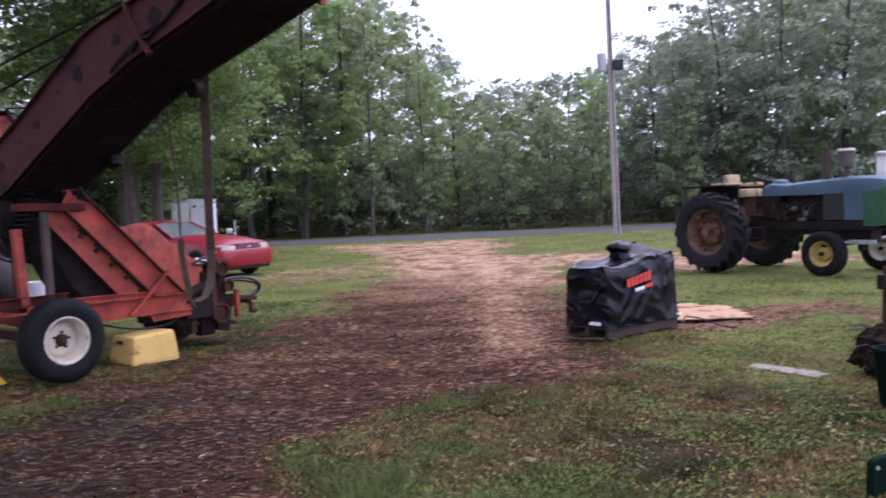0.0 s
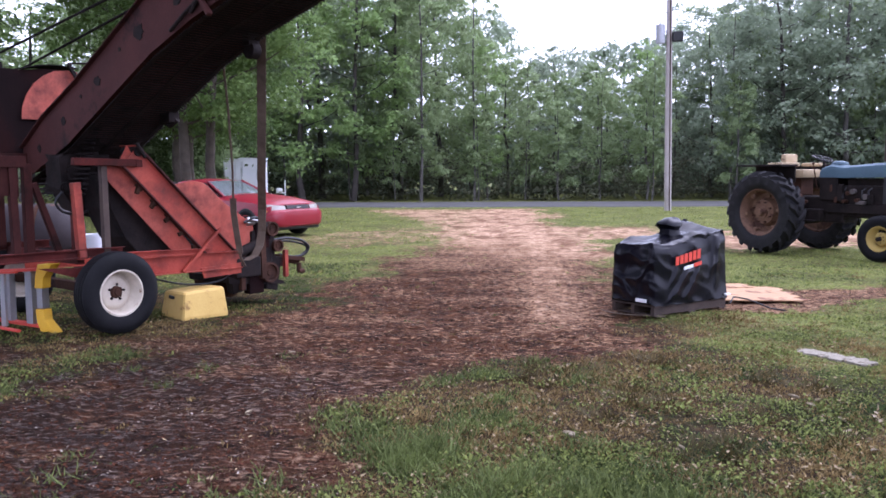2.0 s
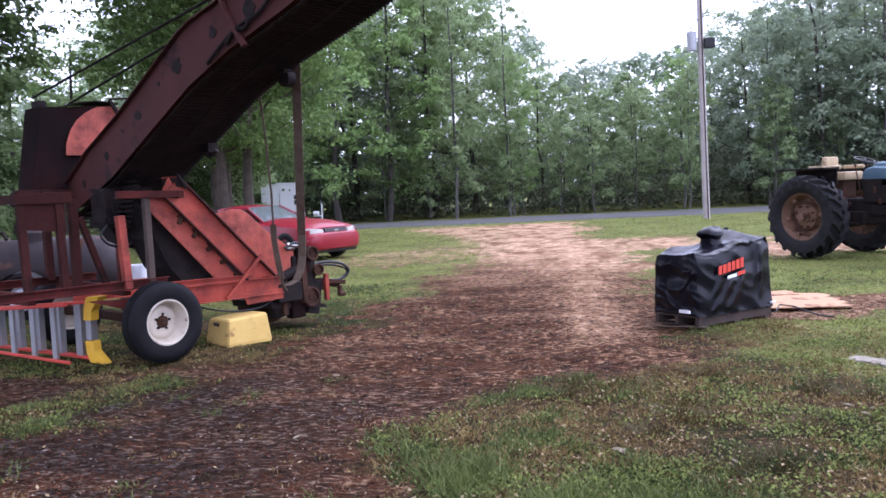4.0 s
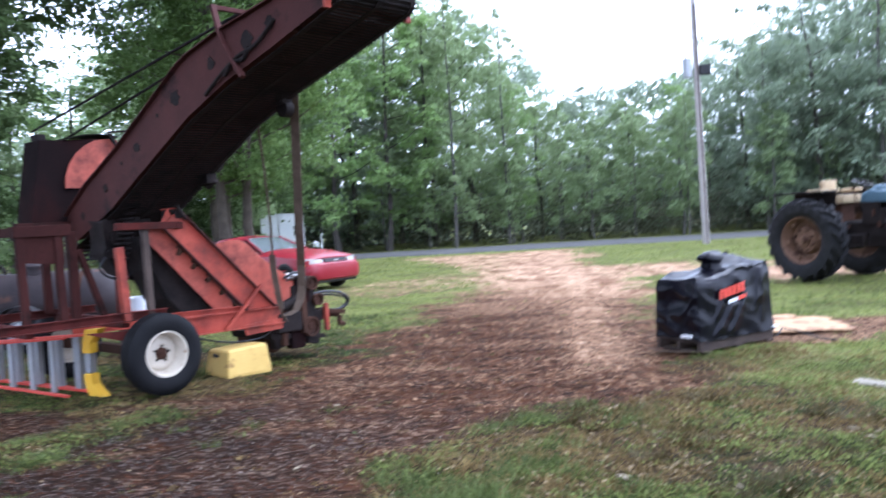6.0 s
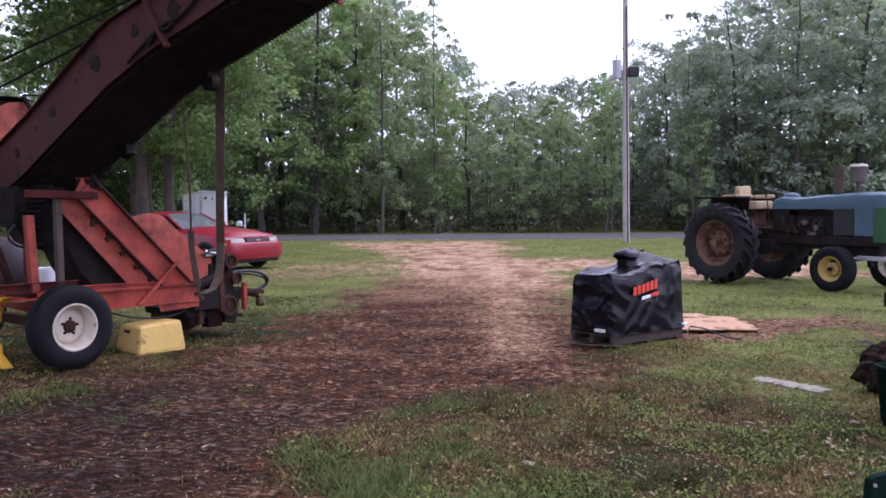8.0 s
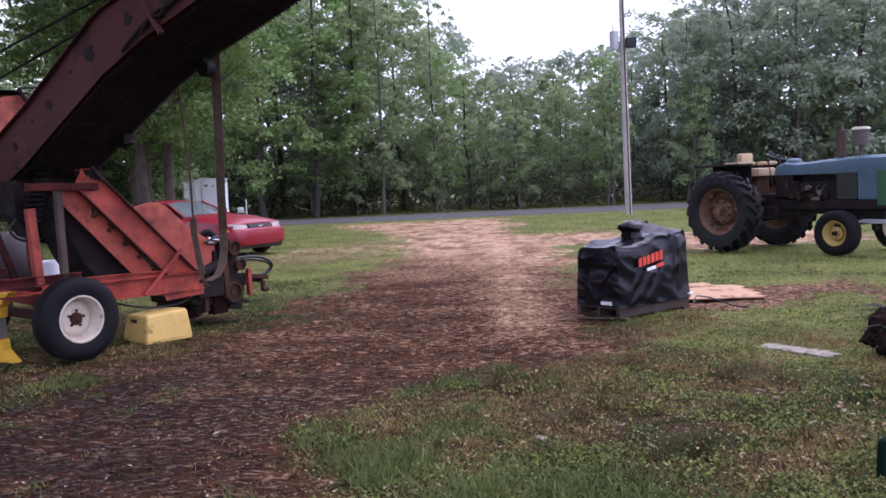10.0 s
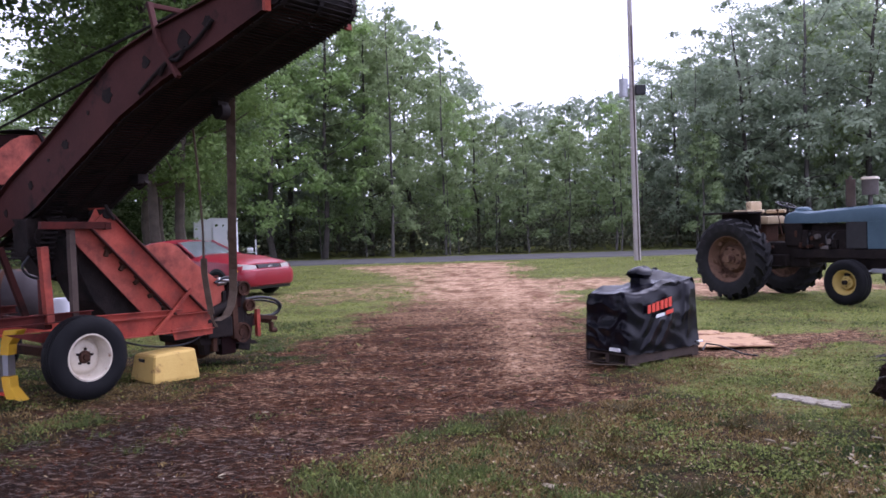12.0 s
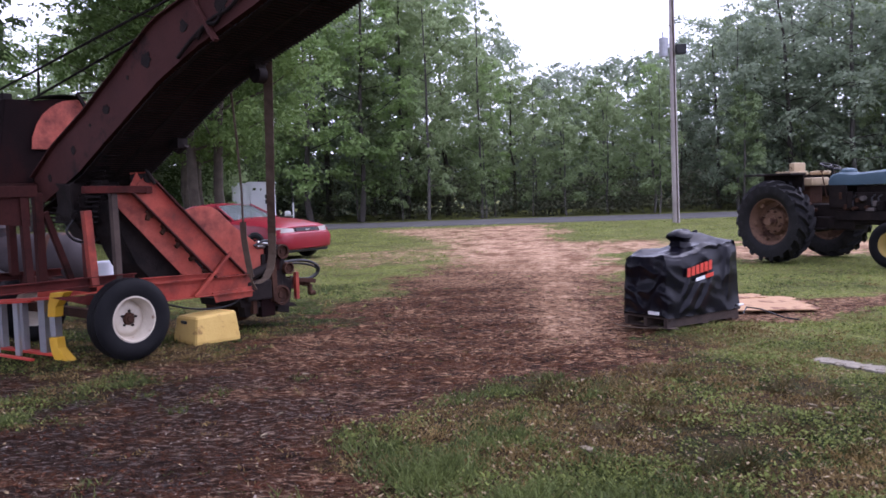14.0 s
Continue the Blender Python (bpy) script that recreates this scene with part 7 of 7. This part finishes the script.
# ---- dark root clod at the right of the yard ----
bm = bmesh.new()
bmesh.ops.create_icosphere(bm, subdivisions=5, radius=1)
for v in bm.verts:
    d = 1 + 0.30 * noise.noise(v.co * 2.1) + 0.18 * noise.noise(v.co * 5.3) + 0.10 * noise.noise(v.co * 13)
    v.co = Vector((v.co.x * 0.30 * d, v.co.y * 0.26 * d, max(-0.02, 0.17 + v.co.z * 0.24 * d)))
stump = thing("root_clod", pose(3.56, 6.62, 0), "dark upturned root clod with clinging soil", "stump")
part("soil", bm, PEAT, stump, smooth=True)
rr = random.Random(5)
for _ in range(16):
    a, h = rr.uniform(2.2, 5.6), rr.uniform(0.06, 0.40)
    out, p0 = Vector((math.cos(a), math.sin(a), rr.uniform(-0.5, 0.6))), Vector((0.22 * math.cos(a), 0.19 * math.sin(a), h))
    bm = bmesh.new()
    tube(bm, [p0, p0 + out * 0.06, p0 + out * 0.11 + Vector((rr.uniform(-0.04, 0.04), 0, -0.02)), p0 + out * rr.uniform(0.13, 0.18) + Vector((0, rr.uniform(-0.05, 0.05), -0.05))], [0.009, 0.007, 0.005, 0.002], 5)
    part("root", bm, BARK, stump)
bm = bmesh.new()
bin_thing = thing("green_bin", pose(3.10, 5.62, 0, 0, 0, 20), "dark green plastic bin standing on the grass", "bin")
rings = []
for z, a in ((0.0, 0.15), (0.02, 0.16), (0.36, 0.19), (0.37, 0.20), (0.39, 0.20), (0.39, 0.18), (0.05, 0.14)):
    rings.append([Vector((a * (abs(math.cos(t)) ** 0.5) * math.copysign(1, math.cos(t)), a * (abs(math.sin(t)) ** 0.5) * math.copysign(1, math.sin(t)), z)) for t in np.linspace(0, 2 * math.pi, 25)[:-1]])
loft(bm, rings)
part("body", bm, DARK_GREEN, bin_thing, smooth=True)
bm = bmesh.new()
corner = thing("metal_cabinet", pose(2.005, 3.97, 0, 0, 0, 28), "dark green metal panel with a rounded corner and bolt", "panel")
plate(bm, [(0.0, 0, 0), (0.012, 0, 0.145), (0.02, 0, 0.17), (0.05, 0, 0.18), (0.7, 0, 0.18), (0.7, 0, 0)], (0, 0.04, 0), 0.004)
part("sheet", bm, DARK_GREEN, corner)
bm = bmesh.new()
rod(bm, (0.035, 0.0, 0.14), (0.035, -0.010, 0.14), 0.009, seg=8)
part("bolt", bm, GALV, corner)
post = thing("rusty_post", pose(4.68, 8.95, 0), "short rusty steel post in the grass", "post")
bm = bmesh.new()
bar(bm, (0, 0, -0.05), (0.02, 0, 0.62), 0.09, 0.06)
part("shaft", bm, RUST, post)
bm = bmesh.new()
box(bm, (-0.02, -0.02, 0.46), (0.13, 0.12, 0.16), None, 0.02)
part("bracket", bm, BLACK_IRON, post)
# ---- grass, leaf litter and chips ----


def scatter(n, y0, y1, spread, power=1.0):
    """Points on the ground in front of the camera, denser towards it."""
    y = y0 + (y1 - y0) * rng.uniform(0, 1, n) ** power
    x = rng.uniform(-1, 1, n) * (0.66 * y + spread)
    return x, y


def clumps(n, per, y0, y1, height, width, radius, power, dry=False, fresh=None, left_of=None):
    """Grass as tufts: blades that lean out of a common foot."""
    x, y = scatter(n, y0, y1, 0.8, power)
    b, s, l = soil(x, y)
    l = 1 - l if dry else l
    patch = np.clip(0.5 + 0.38 * wobble(x, y, 1.7, 7.0) + 0.38 * wobble(x, y, 4.3, 9.0), 0, 1)
    keep = rng.uniform(0, 1, n) > np.clip(b * 1.7 - 0.12, 0, 0.985)
    keep &= rng.uniform(0, 1, n) < np.clip(1.3 * l + 0.8 * patch - 0.5, 0.04, 1)
    # no blades on the broken slabs
    keep &= ~((np.abs((x - 2.81) * 0.88 + (y - 6.94) * 0.47) < 0.15) & (np.abs((y - 6.94) * 0.88 - (x - 2.81) * 0.47) < 0.36))
    if left_of is not None:  # the longer grass beside the drive, thinning out to the right
        keep &= rng.uniform(0, 1, n) < 1 - smooth(x + 0.5 * wobble(x, y, 2.2, 1.0), left_of - 0.5, left_of + 0.7)
    if fresh is not None:
        keep &= (rng.uniform(0, 1, n) < fresh_at(x, y)) == fresh
    x, y, l, patch = x[keep], y[keep], l[keep], patch[keep]
    big = rng.uniform(0.35, 1.0, len(x)) * (0.5 + 0.45 * l + 0.8 * patch ** 2)
    x, y, big = np.repeat(x, per), np.repeat(y, per), np.repeat(big, per)
    k = len(x)
    x = x + rng.normal(0, radius, k)
    y = y + rng.normal(0, radius, k)
    a, la = rng.uniform(0, 2 * math.pi, k), rng.uniform(0, 2 * math.pi, k)
    h = height * big * rng.uniform(0.5, 1.2, k)
    w = width * rng.uniform(0.6, 1.3, k)
    lean = height * big * rng.uniform(0.2, 1.4, k)
    base = np.stack([x, y, ground_z(x, y) - 0.004], 1)
    side = np.stack([np.cos(a), np.sin(a), 0 * a], 1) * w[:, None]
    tip = base + np.stack([np.cos(la) * lean, np.sin(la) * lean, h], 1)
    return np.stack([base - side, base + side, tip + side * 0.3, tip - side * 0.3], 1)


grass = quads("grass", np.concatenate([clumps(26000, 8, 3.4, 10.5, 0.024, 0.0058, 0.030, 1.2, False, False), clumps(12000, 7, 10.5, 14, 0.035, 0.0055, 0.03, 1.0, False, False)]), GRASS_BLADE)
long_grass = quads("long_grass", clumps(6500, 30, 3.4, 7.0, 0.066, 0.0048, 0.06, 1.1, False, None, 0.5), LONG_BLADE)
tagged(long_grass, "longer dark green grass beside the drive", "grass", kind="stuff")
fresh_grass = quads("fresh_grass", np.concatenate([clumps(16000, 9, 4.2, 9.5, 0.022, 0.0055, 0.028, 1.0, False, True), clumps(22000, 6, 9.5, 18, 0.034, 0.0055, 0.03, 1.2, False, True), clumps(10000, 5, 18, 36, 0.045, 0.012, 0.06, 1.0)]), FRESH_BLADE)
tagged(fresh_grass, "short fresh green grass across the yard", "grass", kind="stuff")
dry_grass = quads("dry_grass", np.concatenate([clumps(34000, 8, 3.4, 9.5, 0.024, 0.0056, 0.026, 1.2, True), clumps(12000, 7, 9.5, 18, 0.030, 0.0055, 0.03, 1.2, True)]), DRY_BLADE)
tagged(dry_grass, "dry brown grass in worn patches", "grass", kind="stuff")
tagged(grass, "short patchy grass, green with dry brown spots", "grass", kind="stuff")


def flakes(n, y0, y1, size, keep_bare, name, mat, label, category, lift=0.004):
    x, y = scatter(n, y0, y1, 0.6, 1.2)
    b, s, l = soil(x, y)
    want = rng.uniform(0, 1, n) < (b if keep_bare else (0.25 + 0.75 * (1 - l)) * (1 - 0.9 * b)) * (1 - 0.85 * smooth(s, 0.3, 0.8))
    x, y = x[want], y[want]
    k = len(x)
    a = rng.uniform(0, 2 * math.pi, k)
    h = size * rng.uniform(0.4, 1.4, k) ** 1.5
    t1 = np.stack([np.cos(a), np.sin(a), rng.normal(0, 0.28, k)], 1) * h[:, None]
    t2 = np.stack([-np.sin(a), np.cos(a), rng.normal(0, 0.28, k)], 1) * (h * rng.uniform(0.25, 0.7, k))[:, None]
    p = np.stack([x, y, ground_z(x, y) + lift + 0.2 * h], 1)
    return tagged(quads(name, np.stack([p - t1, p - t2, p + t1, p + t2], 1), mat), label, category, kind="stuff")


flakes(85000, 3.4, 12, 0.0105, True, "wood_chips", CHIPS, "brown chips and leaf bits trodden into the drive", "litter")
BITS = surf("pale_bits", (0.36, 0.32, 0.27), (0.15, 0.11, 0.08), 3.0, 0.8, 0.1, island=0.7, spec=0.1)
flakes(5000, 3.6, 11, 0.0075, True, "pale_bits", BITS, "pale bits of leaf and gravel on the drive", "litter", 0.006)
flakes(24000, 3.4, 12, 0.0105, False, "leaf_litter", LITTER, "dry leaf bits among the grass", "litter", 0.02)
# clover and other low broad leaves among the grass, in patches
n = 210000
x, y = scatter(n, 3.4, 9.6, 0.6, 1.1)
b, sa, lu = soil(x, y)
patch = 0.5 + 0.5 * wobble(x, y, 2.1, 3.0) + 0.4 * wobble(x, y, 6.7, 1.0)
keep = (rng.uniform(0, 1, n) > np.clip(1.6 * b, 0, 1)) & (rng.uniform(0, 1, n) < np.clip(1.5 * patch - 0.3, 0.06, 1) * np.clip(0.25 + 1.2 * lu, 0, 1))
keep &= ~((np.abs((x - 2.81) * 0.88 + (y - 6.94) * 0.47) < 0.15) & (np.abs((y - 6.94) * 0.88 - (x - 2.81) * 0.47) < 0.36))
x, y, patch = x[keep], y[keep], patch[keep]
k = len(x)
a, h = rng.uniform(0, 2 * math.pi, k), 0.0085 * rng.uniform(0.4, 1.6, k)
t1 = np.stack([np.cos(a), np.sin(a), rng.normal(0, 0.55, k)], 1) * h[:, None]
t2 = np.stack([-np.sin(a), np.cos(a), rng.normal(0, 0.55, k)], 1) * (0.75 * h)[:, None]
p = np.stack([x, y, ground_z(x, y) + 0.008 + 0.022 * rng.uniform(0, 1, k) * (0.5 + np.clip(patch, 0, 1))], 1)
clover = quads("clover", np.stack([p - t1, p - t2, p + t1, p + t2], 1), CLOVER)
tagged(clover, "low clover and broad weeds among the grass", "clover", kind="stuff")
# dark weed tufts by the edge of the drive
weed_rng = random.Random(4)
for wx, wy in [(0.62, 6.45), (0.35, 6.6), (0.30, 6.2), (0.52, 6.05), (0.78, 6.25), (1.0, 5.9), (0.92, 5.55), (1.15, 5.45), (1.35, 6.7), (2.0, 6.2), (1.7, 5.2)] + [(weed_rng.uniform(0.6, 2.4), weed_rng.uniform(4.3, 6.3)) for _ in range(5)]:
    k = 240
    a, q = rng.uniform(0, 2 * math.pi, k), 0.12 * np.sqrt(rng.uniform(0, 1, k))
    base = np.stack([q * np.cos(a) * 1.6, q * np.sin(a), 0 * a - 0.01], 1)
    h = rng.uniform(0.012, 0.065, k)
    tip = base + np.stack([rng.normal(0, 0.03, k) + 0.5 * base[:, 0], rng.normal(0, 0.03, k), h], 1)
    side = np.stack([-np.sin(a), np.cos(a), 0 * a], 1) * 0.004
    ob = quads("weed_tuft", np.stack([base - side, base + side, tip + side * 0.4, tip - side * 0.4], 1), WEED)
    ob.matrix_world = pose(wx, wy, float(ground_z(np.array(wx), np.array(wy))), 0, 0, weed_rng.uniform(0, 360))
    tagged(ob, "low reddish-brown weed tuft in the grass", "weed", "weed tufts")
# larger dead leaves lying about, each a curled leaf
leaf_rng = random.Random(11)
LEAVES = [(-1.76, 6.95, 0.05), (0.46, 4.72, 0.06), (0.62, 6.55, 0.035)] + [(leaf_rng.uniform(2.0, 2.75), leaf_rng.uniform(4.5, 5.7), leaf_rng.uniform(0.018, 0.040)) for _ in range(26)] + [(leaf_rng.uniform(-2.8, 3.2), leaf_rng.uniform(4.2, 8.0), leaf_rng.uniform(0.015, 0.03)) for _ in range(14)]
leaf_meshes = []
for k in range(3):
    bm = bmesh.new()
    rows = []
    for i in range(6):
        f = i / 5
        w = 0.42 * math.sin(math.pi * min(0.97, f * 0.9 + 0.06)) * (1 + 0.25 * math.sin(9 * f + k))
        c = 0.25 * math.sin(2.2 * f + k)
        rows.append([bm.verts.new((2 * f - 1, y * w, 0.22 + c * 0.4 + abs(y) * 0.22 * (1 + 0.3 * k))) for y in (-1, 0, 1)])
    for a, b in zip(rows, rows[1:]):
        for j in range(2):
            bm.faces.new((a[j], a[j + 1], b[j + 1], b[j]))
    leaf_me = bpy.data.meshes.new("dead_leaf")
    bm.to_mesh(leaf_me)
    bm.free()
    leaf_me.materials.append(PALE_LEAF)
    leaf_meshes.append(leaf_me)
for k, (x, y, s) in enumerate(LEAVES):
    ob = new("dead_leaf", leaf_meshes[k % 3])
    ob.matrix_world = pose(x, y, float(ground_z(np.array(x), np.array(y))) + 0.004, leaf_rng.uniform(-12, 12), leaf_rng.uniform(-12, 12), leaf_rng.uniform(0, 360)) @ Matrix.Diagonal((s, s, s, 1))
    tagged(ob, "pale curled dead leaf lying in the grass", "leaf", "dead leaves")
